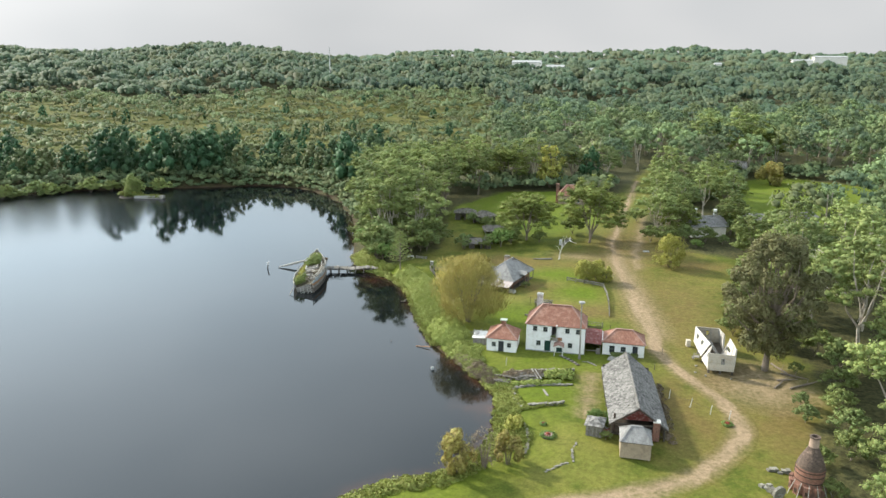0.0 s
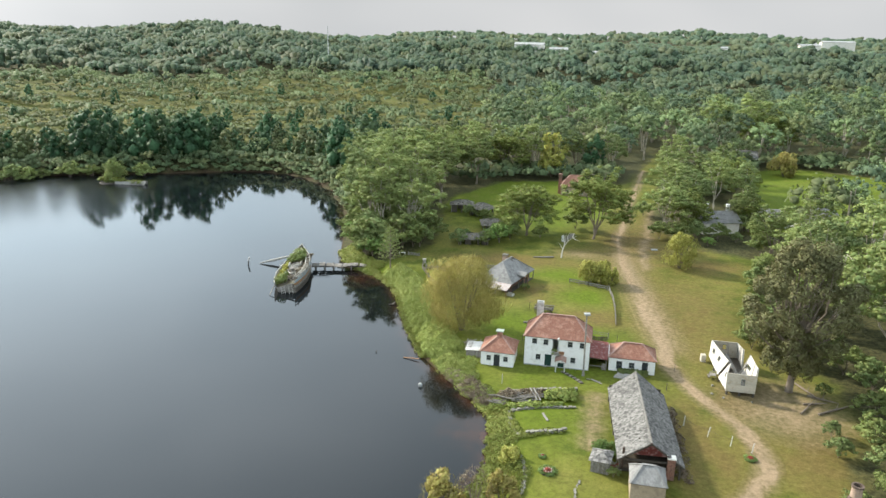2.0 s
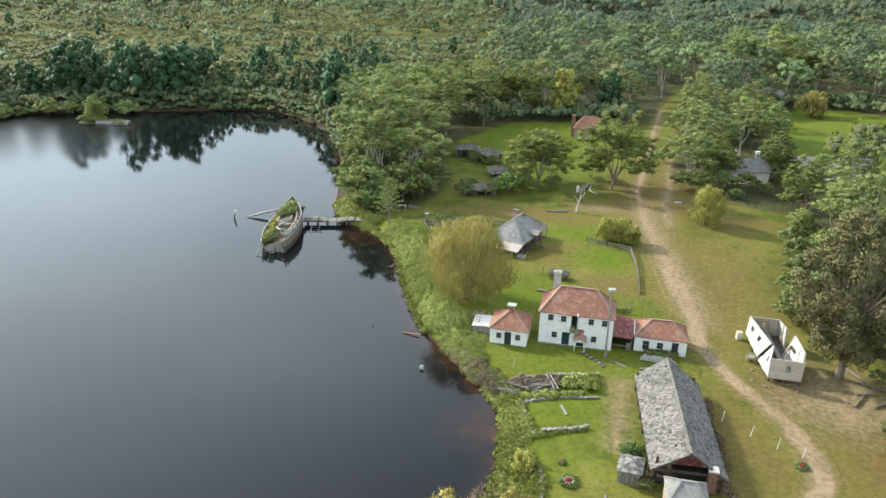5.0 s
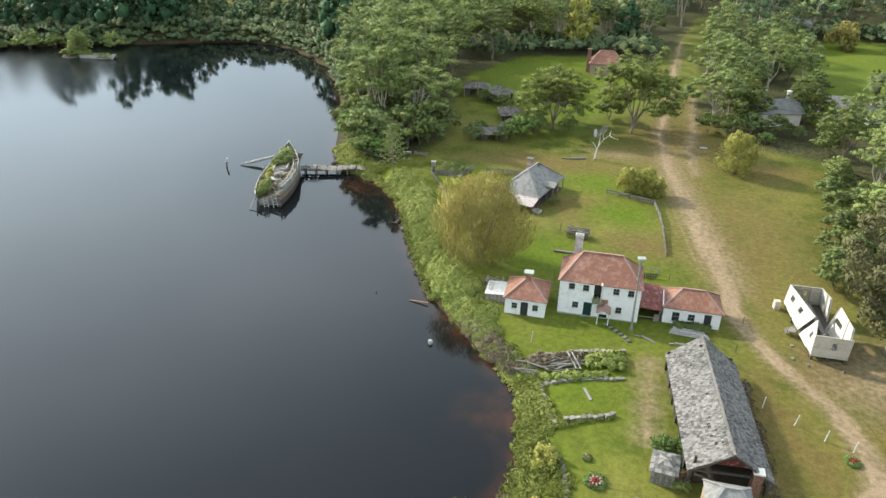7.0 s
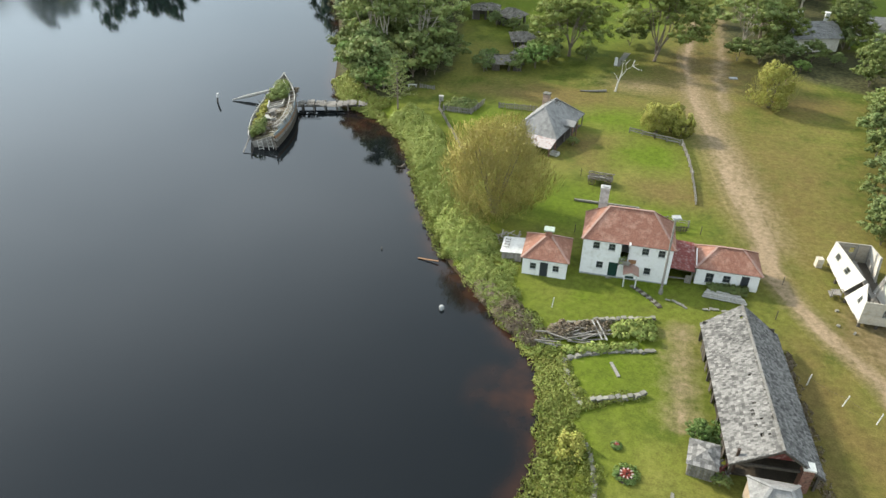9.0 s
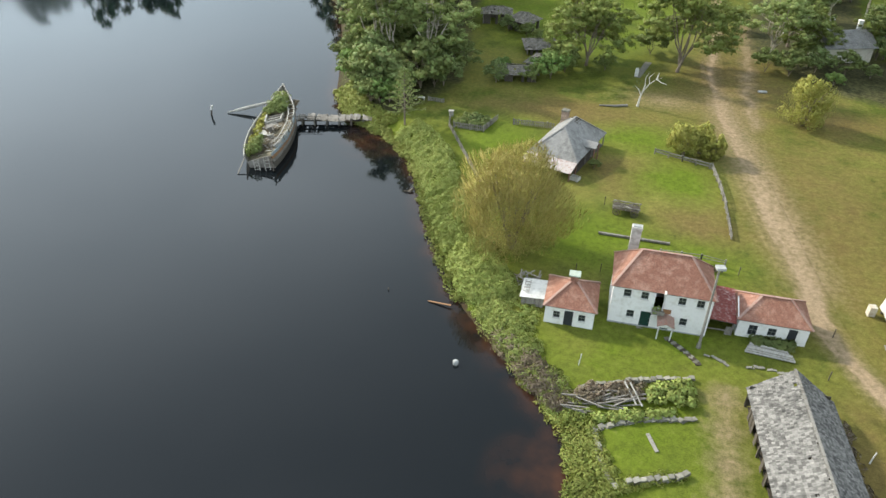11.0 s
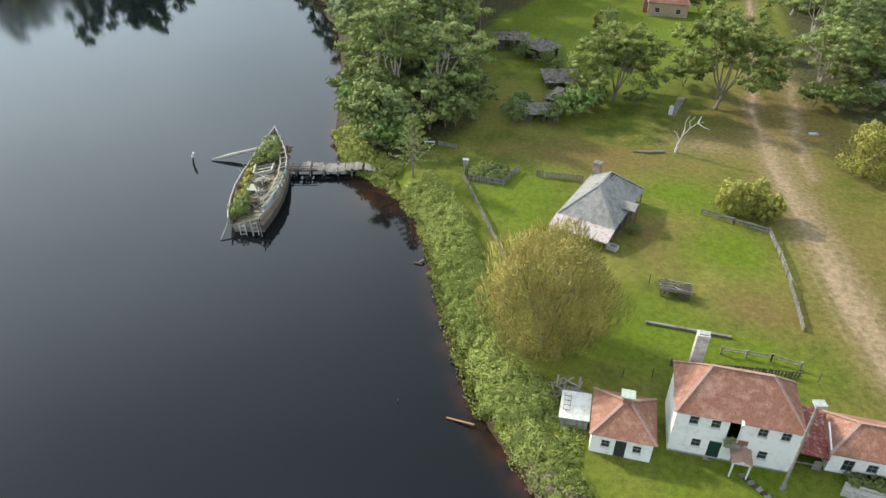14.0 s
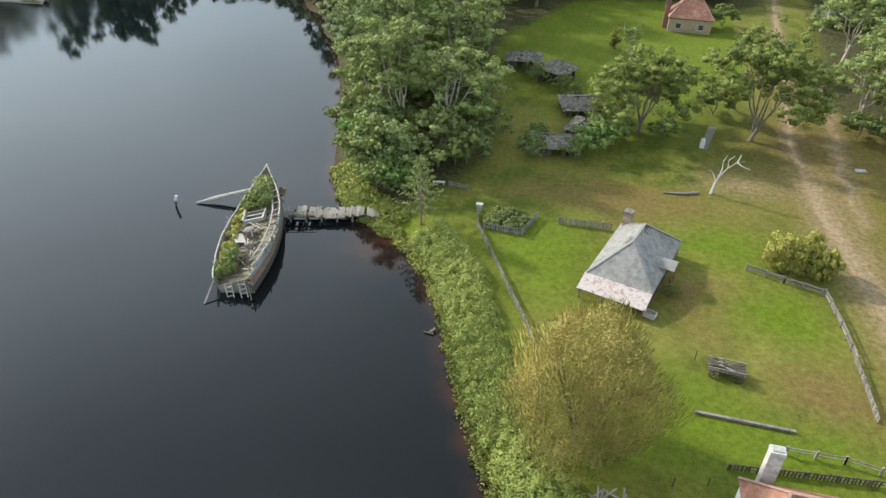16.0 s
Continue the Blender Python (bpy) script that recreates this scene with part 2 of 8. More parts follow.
def glass_material():
    m = bpy.data.materials.new("dark_window_glass")
    m.use_nodes = True
    b = m.node_tree.nodes["Principled BSDF"]
    b.inputs["Base Color"].default_value = (0.03, 0.035, 0.038, 1)
    b.inputs["Roughness"].default_value = 0.12
    return m


M["glass"] = glass_material()


def water_material():
    m = bpy.data.materials.new("tannin_lake_water")
    m.use_nodes = True
    n, l = m.node_tree.nodes, m.node_tree.links
    b = n["Principled BSDF"]
    wind = n.new("ShaderNodeAttribute")
    wind.attribute_name = "wind"
    ruffled = n.new("ShaderNodeMath")
    ruffled.operation = "MULTIPLY_ADD"
    ruffled.inputs[1].default_value, ruffled.inputs[2].default_value = 0.19, 0.05
    l.new(wind.outputs["Fac"], ruffled.inputs[0])
    l.new(ruffled.outputs[0], b.inputs["Roughness"])
    b.inputs["IOR"].default_value = 1.333
    at = n.new("ShaderNodeAttribute")
    at.attribute_name = "shallow"
    tc = n.new("ShaderNodeTexCoord")
    nz = n.new("ShaderNodeTexNoise")
    nz.inputs["Scale"].default_value = 0.35
    nz.inputs["Detail"].default_value = 5
    l.new(tc.outputs["Object"], nz.inputs["Vector"])
    mul = n.new("ShaderNodeMath")
    mul.operation = "MULTIPLY"
    l.new(at.outputs["Fac"], mul.inputs[0])
    mr = n.new("ShaderNodeMapRange")
    mr.inputs["From Min"].default_value, mr.inputs["From Max"].default_value = 0.3, 0.65
    l.new(nz.outputs["Fac"], mr.inputs["Value"])
    l.new(mr.outputs["Result"], mul.inputs[1])
    mix = n.new("ShaderNodeMixRGB")
    mix.inputs[1].default_value = (0.0042, 0.0060, 0.0072, 1)
    mix.inputs[2].default_value = (0.05, 0.021, 0.011, 1)
    l.new(mul.outputs[0], mix.inputs[0])
    l.new(mix.outputs[0], b.inputs["Base Color"])
    rp = n.new("ShaderNodeTexNoise")
    rp.inputs["Scale"].default_value = 1.1
    rp.inputs["Detail"].default_value = 3
    l.new(tc.outputs["Object"], rp.inputs["Vector"])
    bp = n.new("ShaderNodeBump")
    bp.inputs["Strength"].default_value = 0.05
    bp.inputs["Distance"].default_value = 0.06
    l.new(rp.outputs["Fac"], bp.inputs["Height"])
    l.new(bp.outputs["Normal"], b.inputs["Normal"])
    return m


M["water"] = water_material()


def ground_material():
    """Grass, dry grass, bare soil and forest litter, laid out by attributes of the ground sheet."""
    m = bpy.data.materials.new("meadow_ground")
    m.use_nodes = True
    n, l = m.node_tree.nodes, m.node_tree.links
    b = n["Principled BSDF"]
    b.inputs["Roughness"].default_value = 0.95
    b.inputs["Specular IOR Level"].default_value = 0.15
    tc = n.new("ShaderNodeTexCoord")

    def noise_node(scale, detail=5.0):
        t = n.new("ShaderNodeTexNoise")
        t.inputs["Scale"].default_value = scale
        t.inputs["Detail"].default_value = detail
        t.inputs["Roughness"].default_value = 0.6
        l.new(tc.outputs["Object"], t.inputs["Vector"])
        return t.outputs["Fac"]

    def band(value, lo, hi):
        r = n.new("ShaderNodeMapRange")
        r.inputs["From Min"].default_value, r.inputs["From Max"].default_value = lo, hi
        l.new(value, r.inputs["Value"])
        return r.outputs["Result"]

    def mix(fac, a, c):
        x = n.new("ShaderNodeMixRGB")
        l.new(fac, x.inputs[0])
        for socket, v in ((x.inputs[1], a), (x.inputs[2], c)):
            if isinstance(v, tuple):
                socket.default_value = (*v, 1)
            else:
                l.new(v, socket)
        return x.outputs[0]

    def attr(name):
        a = n.new("ShaderNodeAttribute")
        a.attribute_name = name
        return a.outputs["Fac"]

    def broken(a, noise_out, width=0.5):
        add = n.new("ShaderNodeMath")
        add.operation = "ADD"
        l.new(a, add.inputs[0])
        l.new(noise_out, add.inputs[1])
        return band(add.outputs[0], 1.0 - width / 2, 1.0 + width / 2)

    big, midn, fin, tiny = noise_node(0.045), noise_node(0.28), noise_node(1.6), noise_node(7.0)
    grass = mix(band(midn, 0.38, 0.62), (0.076, 0.098, 0.013), (0.142, 0.146, 0.027))
    grass = mix(band(big, 0.46, 0.62), grass, (0.168, 0.160, 0.036))
    grass = mix(broken(attr("dry"), midn, 0.6), grass, (0.142, 0.108, 0.034))
    grass = mix(broken(attr("lush"), midn, 0.6), grass, (0.098, 0.138, 0.010))
    bare = mix(broken(attr("soil"), midn, 0.7), (0.158, 0.118, 0.064), (0.285, 0.212, 0.132))
    col = mix(broken(attr("soil"), fin, 0.8), grass, bare)
    col = mix(broken(attr("forest"), midn, 0.5), col, mix(band(fin, 0.35, 0.65), (0.040, 0.042, 0.018), (0.082, 0.080, 0.032)))
    col = mix(broken(attr("bed"), fin, 0.4), col, (0.055, 0.04, 0.022))
    hs = n.new("ShaderNodeHueSaturation")
    l.new(col, hs.inputs["Color"])
    r = n.new("ShaderNodeMapRange")
    r.inputs["From Min"].default_value, r.inputs["From Max"].default_value = 0.34, 0.66
    r.inputs["To Min"].default_value, r.inputs["To Max"].default_value = 0.58, 1.26
    av = n.new("ShaderNodeMixRGB")
    av.inputs[0].default_value = 0.5
    l.new(fin, av.inputs[1])
    l.new(tiny, av.inputs[2])
    l.new(av.outputs[0], r.inputs["Value"])
    l.new(r.outputs["Result"], hs.inputs["Value"])
    l.new(hs.outputs["Color"], b.inputs["Base Color"])
    bp = n.new("ShaderNodeBump")
    bp.inputs["Strength"].default_value = 0.5
    bp.inputs["Distance"].default_value = 0.12
    l.new(av.outputs[0], bp.inputs["Height"])
    l.new(bp.outputs["Normal"], b.inputs["Normal"])
    return m


M["ground"] = ground_material()


# ---- mesh helpers ----
class Shape:
    """Collects boxes, tubes and polygons into one mesh."""

    def __init__(self):
        self.v, self.f = [], []

    def add(self, verts, faces):
        k = len(self.v)
        self.v += [tuple(p) for p in verts]
        self.f += [tuple(i + k for i in f) for f in faces]
        return self

    def box(self, c, s, rz=0.0, rx=0.0, ry=0.0):
        m = pose(*c, rx, ry, rz)
        x, y, z = s[0] / 2, s[1] / 2, s[2] / 2
        p = [m @ Vector(q) for q in ((-x, -y, -z), (x, -y, -z), (x, y, -z), (-x, y, -z), (-x, -y, z), (x, -y, z), (x, y, z), (-x, y, z))]
        return self.add(p, [(3, 2, 1, 0), (4, 5, 6, 7), (0, 1, 5, 4), (1, 2, 6, 5), (2, 3, 7, 6), (3, 0, 4, 7)])

    def beam(self, a, b, w, h=None, roll=0.0):
        """A bar of rectangular section from a to b."""
        a, b = Vector(a), Vector(b)
        h = h or w
        m = (b - a).to_track_quat("X", "Z").to_matrix() @ Euler((roll, 0, 0)).to_matrix()
        ln = (b - a).length
        p = []
        for x in (0, ln):
            for y, z in ((-w / 2, -h / 2), (w / 2, -h / 2), (w / 2, h / 2), (-w / 2, h / 2)):
                p.append(a + m @ Vector((x, y, z)))
        return self.add(p, [(0, 1, 2, 3), (7, 6, 5, 4), (0, 4, 5, 1), (1, 5, 6, 2), (2, 6, 7, 3), (3, 7, 4, 0)])

    def tube(self, pts, radii, n=6):
        """A tapered tube through pts."""
        k = len(self.v)
        pts = [Vector(p) for p in pts]
        for i, p in enumerate(pts):
            d = (pts[min(i + 1, len(pts) - 1)] - pts[max(i - 1, 0)]).normalized()
            q = d.to_track_quat("Z", "Y")
            for j in range(n):
                a = 2 * math.pi * j / n
                self.v.append(tuple(p + q @ Vector((math.cos(a) * radii[i], math.sin(a) * radii[i], 0))))
        for i in range(len(pts) - 1):
            for j in range(n):
                a, b = k + i * n + j, k + i * n + (j + 1) % n
                self.f.append((a, b, b + n, a + n))
        self.f.append(tuple(k + j for j in reversed(range(n))))
        self.f.append(tuple(k + (len(pts) - 1) * n + j for j in range(n)))
        return self

    def lathe(self, profile, n=20, centre=(0, 0)):
        k = len(self.v)
        for r, z in profile:
            for j in range(n):
                a = 2 * math.pi * j / n
                self.v.append((centre[0] + r * math.cos(a), centre[1] + r * math.sin(a), z))
        for i in range(len(profile) - 1):
            for j in range(n):
                a, b = k + i * n + j, k + i * n + (j + 1) % n
                self.f.append((a, b, b + n, a + n))
        return self

    def slab(self, quad, thick):
        """A polygon given by its upper corners, thickened downwards along its normal."""
        q = [Vector(p) for p in quad]
        nrm = (q[1] - q[0]).cross(q[-1] - q[0]).normalized()
        if nrm.z < 0:
            q.reverse()
            nrm = -nrm
        n = len(q)
        low = [p - nrm * thick for p in q]
        return self.add(q + low, [tuple(range(n)), tuple(reversed(range(n, 2 * n)))] + [(i, i + n, (i + 1) % n + n, (i + 1) % n) for i in range(n)])

    def mesh(self, name):
        me = bpy.data.meshes.new(name)
        me.from_pydata(self.v, [], self.f)
        me.update()
        return me


def part(name, shape, material, parent, label=""):
    me = shape if isinstance(shape, bpy.types.Mesh) else shape.mesh(name)
    if not me.materials:
        me.materials.append(material)
    ob = new(name, me)
    ob.parent = parent
    if label:
        ob["label"] = label
    return ob


def thing(name, m, label, category, group="", kind=""):
    ob = new(name)
    ob.empty_display_size = 0.3
    ob.matrix_basis = m
    return tagged(ob, label, category, group, kind)


def solid(name, shape, material, label, category, group="", kind="", m=None):
    me = shape if isinstance(shape, bpy.types.Mesh) else shape.mesh(name)
    me.materials.append(material)
    ob = new(name, me)
    if m is not None:
        ob.matrix_basis = m
    return tagged(ob, label, category, group, kind)


def quads_mesh(name, v, per=4):
    """A mesh of separate polygons from an array of corner points, each with its shading normal."""
    v = np.asarray(v, dtype=np.float32)
    wide = v.shape[-1]
    v = v.reshape(-1, wide)
    k = len(v)
    me = bpy.data.meshes.new(name)
    me.vertices.add(k)
    me.vertices.foreach_set("co", np.ascontiguousarray(v[:, :3]).ravel())
    me.loops.add(k)
    me.loops.foreach_set("vertex_index", np.arange(k, dtype=np.int32))
    me.polygons.add(k // per)
    me.polygons.foreach_set("loop_start", np.arange(0, k, per, dtype=np.int32))
    me.polygons.foreach_set("loop_total", np.full(k // per, per, dtype=np.int32))
    me.update(calc_edges=True)
    if wide == 6:
        me.polygons.foreach_set("use_smooth", np.ones(k // per, bool))
        me.attributes.new("custom_normal", "FLOAT_VECTOR", "POINT").data.foreach_set("vector", np.ascontiguousarray(v[:, 3:]).ravel())
    return me


def with_normals(quads, normals):
    """Corner points with one normal for each quad."""
    normals = normals / np.linalg.norm(normals, axis=1, keepdims=True)
    return np.concatenate([quads, np.repeat(normals[:, None, :], quads.shape[1], axis=1)], 2)


def leaves(rng, centres, radii, per, size, low=-0.45, loose=0.7, long=1.0, shell=0.72, core=None, own=0.45):
    """Leaf sprays on the outside of puffs: corner points, four for each spray, with normals that follow the puff."""
    centres, radii = np.asarray(centres, float), np.asarray(radii, float)
    if radii.ndim == 1:
        radii = np.repeat(radii[:, None], 3, axis=1)
    c = np.repeat(centres, per, axis=0)
    r = np.repeat(radii, per, axis=0)
    k = len(c)
    z = rng.uniform(low, 1, k)
    a = rng.uniform(0, 2 * np.pi, k)
    s = np.sqrt(1 - z * z)
    d = np.stack([s * np.cos(a), s * np.sin(a), z], 1)
    p = c + d * r * rng.uniform(shell, 1.06, (k, 1))
    nrm = d + rng.normal(0, loose, (k, 3))
    nrm /= np.linalg.norm(nrm, axis=1, keepdims=True)
    nrm *= np.where((nrm * d).sum(1, keepdims=True) < 0, -1, 1)
    t = np.cross(nrm, rng.normal(0, 1, (k, 3)))
    t /= np.linalg.norm(t, axis=1, keepdims=True)
    b = np.cross(nrm, t)
    w = size * rng.uniform(0.55, 1.35, (k, 1))
    h = w * long * rng.uniform(0.5, 1.0, (k, 1))
    q = np.stack([p - t * w * .5, p - b * h * .5, p + t * w * .5, p + b * h * .5], 1)
    whole = p - (centres.mean(0) if core is None else np.asarray(core))
    whole /= np.linalg.norm(whole, axis=1, keepdims=True) + 1e-6
    return with_normals(q, d * 0.75 + nrm * own + whole * 0.3)


def inside(px, py, poly):
    """Which of the points lie in the polygon."""
    px, py = np.asarray(px, float), np.asarray(py, float)
    res = np.zeros(px.shape, bool)
    n = len(poly)
    for i in range(n):
        (x1, y1), (x2, y2) = poly[i], poly[(i + 1) % n]
        cond = (y1 > py) != (y2 > py)
        res ^= cond & (px < (x2 - x1) * (py - y1) / ((y2 - y1) or 1e-9) + x1)
    return res


def away(px, py, line, closed=False):
    """Distance of the points from a polyline."""
    px, py = np.asarray(px, float), np.asarray(py, float)
    best = np.full(px.shape, 1e9)
    n = len(line)
    for i in range(n if closed else n - 1):
        (x1, y1), (x2, y2) = line[i], line[(i + 1) % n]
        dx, dy = x2 - x1, y2 - y1
        u = np.clip(((px - x1) * dx + (py - y1) * dy) / (dx * dx + dy * dy), 0, 1)
        best = np.minimum(best, np.hypot(px - x1 - u * dx, py - y1 - u * dy))
    return best


def smooth(v, lo, hi):
    u = np.clip((np.asarray(v, float) - lo) / (hi - lo), 0, 1)
    return u * u * (3 - 2 * u)


def soft_curve(pts, rounds=2):
    """Corner-cut polyline."""
    for _ in range(rounds):
        out = [pts[0]]
        for (a, b), (c, d) in zip(pts, pts[1:]):
            out += [(a * .75 + c * .25, b * .75 + d * .25), (a * .25 + c * .75, b * .25 + d * .75)]
        pts = out + [pts[-1]]
    return pts


# ---- the plan ----
SHORE = [(-25.4, 67.2), (-20.4, 72.4), (-15.6, 74.0), (-11.8, 80.5), (-10.7, 85.3), (-11.2, 90.0), (-11.6, 94.0), (-12.4, 97.4), (-13.9, 99.9), (-16.1, 102.0),
         (-18.8, 105.2), (-21.7, 108.8), (-24.6, 112.2), (-27.2, 116.4), (-30.2, 122.6), (-32.4, 127.4), (-34.0, 131.4), (-35.7, 135.9),
         (-37.6, 140.2), (-40.4, 144.8), (-44.7, 149.4), (-50.0, 152.6), (-54.6, 156.5), (-58.4, 164.4), (-61.0, 173.0), (-68.5, 195.0),
         (-78.5, 219.0), (-88.0, 234.0), (-97.0, 243.0), (-107.7, 252.0), (-123.8, 254.0), (-135.0, 249.3), (-151.4, 240.7), (-163.0, 235.0),
         (-178.0, 228.0), (-191.5, 220.8), (-199.0, 213.0), (-206.0, 204.0)]
LAKE = soft_curve(SHORE, 1) + [(-260, 170), (-330, 90), (-340, -40), (-220, -130), (-60, -110), (-30, -30), (-38, 30)]
ROAD = soft_curve([(14.5, 285), (12.0, 259), (9.0, 225), (6.6, 203), (5.2, 185), (5.6, 166), (8.4, 150), (9.9, 136), (11.6, 124), (12.8, 115.5), (15.7, 108.2), (19.6, 102.4),
                   (21.8, 96.6), (21.5, 91), (18.1, 84.5), (13.6, 79), (7, 74.5), (-1, 71), (-14, 64), (-30, 52)], 2)
CLEARINGS = [
    [(-47, 150), (-40.5, 162), (-37.5, 170), (-39, 186), (-43, 208), (-43, 222), (-31, 250), (-14, 254), (4, 252), (11, 262), (18, 262), (17, 232), (13, 205),
     (22, 184), (36, 178), (34, 150), (31, 128), (35, 115), (36, 104), (31, 96), (29, 84), (29, 74), (26, 60), (10, 40), (-40, 40)],
    [(38, 203), (56, 200), (70, 222), (84, 246), (102, 282), (72, 306), (56, 298), (47, 268), (40, 232)],
    [(9, 256), (19, 258), (33, 335), (24, 338)],
]


def relief(x, y):
    """Height of the ground."""
    x, y = np.asarray(x, float), np.asarray(y, float)
    sd = away(x, y, LAKE, True)
    sd = np.where(inside(x, y, LAKE), -sd, sd)
    land = 1.15 + 0.013 * np.clip(y - 112, -60, 160) + 0.12 * np.sin(x * 0.21 + 1) * np.sin(y * 0.17)
    r = np.hypot(x + 20, y - 120)
    ang = np.arctan2(x + 20, y - 120)
    hill = smooth(r, 190, 1000 - 260 * smooth(ang, -0.32, -0.05))
    ridge = 33 + (7 * np.sin(ang * 9 + 0.6) + 5 * np.sin(ang * 21)) * (1 - 0.75 * smooth(ang, -0.32, -0.1)) - 12 * smooth(ang, -0.32, -0.05) - 7 * smooth(ang, 0.0, 0.35)
    land = land + np.where(y > 60, ridge * hill, 0.3 * ridge * hill)
    land = land + 8 * smooth(x, 55, 210) * smooth(y, 120, 300)
    land = land + 28 * smooth(r, 1200, 1900) * smooth(ang, -0.42, -0.1) * (1 + 0.12 * np.sin(ang * 17))
    land = land + 6 * smooth(r, 250, 500) * np.sin(x * 0.017 + 1.3) * np.sin(y * 0.019 + 0.4)
    bank = smooth(sd, -0.2, 4.5)
    return np.where(sd > 0, bank * land + (1 - bank) * 0.0, np.maximum(-2.2, sd * 0.3 - 0.02))


def gz(x, y):
    return float(relief(np.array([x]), np.array([y]))[0])


def lines(parts):
    out = []
    for a, b, s in parts:
        out += list(np.arange(a, b, s))
    return np.array(out + [parts[-1][1]], float)


GX = lines([(-4200, -1200, 200), (-1200, -400, 50), (-400, -76, 9), (-76, 46, 0.75), (46, 130, 3), (130, 420, 14), (420, 1200, 60), (1200, 4200, 200)])
GY = lines([(-3000, -400, 200), (-400, 40, 22), (40, 62, 2), (62, 205, 0.75), (205, 300, 2.2), (300, 560, 11), (560, 1400, 40), (1400, 4600, 200)])


# ---- ground, water, track ----
def ground_marks(x, y, z):
    """How far each place is forest floor, bare soil, dry (in two places shaded) or lush grass, or lake bed."""
    clear = np.zeros(x.shape, bool)
    edge = np.full(x.shape, 1e9)
    for c in CLEARINGS:
        clear |= inside(x, y, c)
        edge = np.minimum(edge, away(x, y, c, True))
    forest = np.where(clear, 0.35 - 0.12 * edge, 0.5 + 0.1 * edge)
    road = away(x, y, ROAD)
    heath = ((x < -100) | (np.hypot(x, y) > 300)) & (y > 262)
    open_heath = heath & (x < -38 - 0.16 * (y - 260)) & (np.hypot(x, y) < 640)
    forest = np.where(open_heath, 0.42, forest)
    yard = np.hypot(x - 27, y - 108) / 9
    soil = np.maximum((0.86 - 0.1 * smooth(y, 128, 150) - 0.15 * smooth(y, 170, 200)) - 0.36 * road, 0.0)
    wide = smooth(y, 115, 128) * (1 - smooth(y, 172, 190))
    soil = np.maximum(soil, wide * (0.82 - 0.15 * np.abs(x - np.interp(y, [112, 125, 150, 170, 190], [13.5, 12.6, 8.8, 6.2, 5.5]))))
    soil = np.maximum(soil, 0.74 - 0.42 * yard ** 2)
    soil = np.maximum(soil, 0.62 - 0.05 * np.hypot(x + 3, (y - 172) * 1.8))
    soil = np.maximum(soil, (0.66 - 0.22 * np.abs(x - 1.5 - 0.03 * (y - 98)) + 0.08 * np.sin(y * 1.7)) * ((y > 91) & (y < 107)))
    rut = 0.92 - 0.3 * np.abs(x - np.interp(y, [150, 165, 181, 189, 225, 260], [10.2, 10.6, 10.8, 12.0, 15.0, 17.5]) - 0.3 * np.sin(y * 0.8))
    soil = np.maximum(soil, (rut - 0.12) * smooth(y, 158, 168) * (1 - smooth(y, 215, 235)))
    dry = np.maximum(0.75 - 0.03 * np.hypot(x - 16, (y - 140) * 0.4), 0.85 - 0.03 * np.hypot(x + 18, (y - 164) * 2.4))
    # brown put in for the barn's shade on the grass east of it
    dry = np.maximum(dry, 0.78 - 0.06 * np.hypot(x - 14.5, (y - 93) * 0.5))
    # right of the grey cottage: dry grass, with the cottage's shadow painted in
    dry = np.maximum(dry, 0.7 - 0.08 * np.hypot((x + 9.5) * 1.0, (y - 144) * 0.6))
    shore = away(x, y, LAKE, True)
    lush = np.where(shore < 9, 0.75 - 0.05 * shore, 0.0)
    lush = np.maximum(lush, 0.7 - 0.06 * np.hypot((x + 2) * 0.5, y - 111))
    dry = np.maximum(dry, 0.86 - 0.06 * np.hypot(x - 28, (y - 94) * 0.6))
    dry = np.maximum(dry, 0.78 - 0.075 * np.hypot(x - 31, (y - 142) * 0.45))
    dry = np.maximum(dry, 0.86 - 0.03 * np.hypot(x - 9, (y - 184) * 0.6))
    dry = np.maximum(dry, 0.74 - 0.07 * np.hypot(x - 17, (y - 92) * 0.5))
    lush = np.maximum(lush, 0.76 - 0.035 * np.hypot((x + 7) * 1.1, (y - 101) * 0.75))
    # the first patch deepens the dry grass and painted shadow by the grey cottage
    for px, py, rx, ry in ((-9.4, 145.5, 4.5, 4), (1.2, 133, 5, 6), (13.2, 99, 3, 8), (20, 108, 4, 5), (-19, 163, 14, 5), (7, 186, 8, 14), (23, 170, 8, 5)):
        dry = np.maximum(dry, 0.92 - 0.42 * np.hypot((x - px) / rx, (y - py) / ry))
    for px, py, rx, ry in ((-1.5, 144.5, 5, 4.5), (-13, 128, 7, 5), (-3, 126, 8, 4), (-27, 150, 7, 7), (-8, 156, 6, 4), (-18, 208, 14, 20)):
        lush = np.maximum(lush, 0.95 - 0.42 * np.hypot((x - px) / rx, (y - py) / ry))
    lush = np.maximum(lush, np.where(inside(x, y, CLEARINGS[1]) | ((y > 205) & (x < 2) & (y < 255)), 0.72, 0))
    dry = np.where(open_heath, 0.0, dry)
    bed = np.where(z < 0.12, 1.0, 0.0)
    return forest, soil, dry, lush, bed


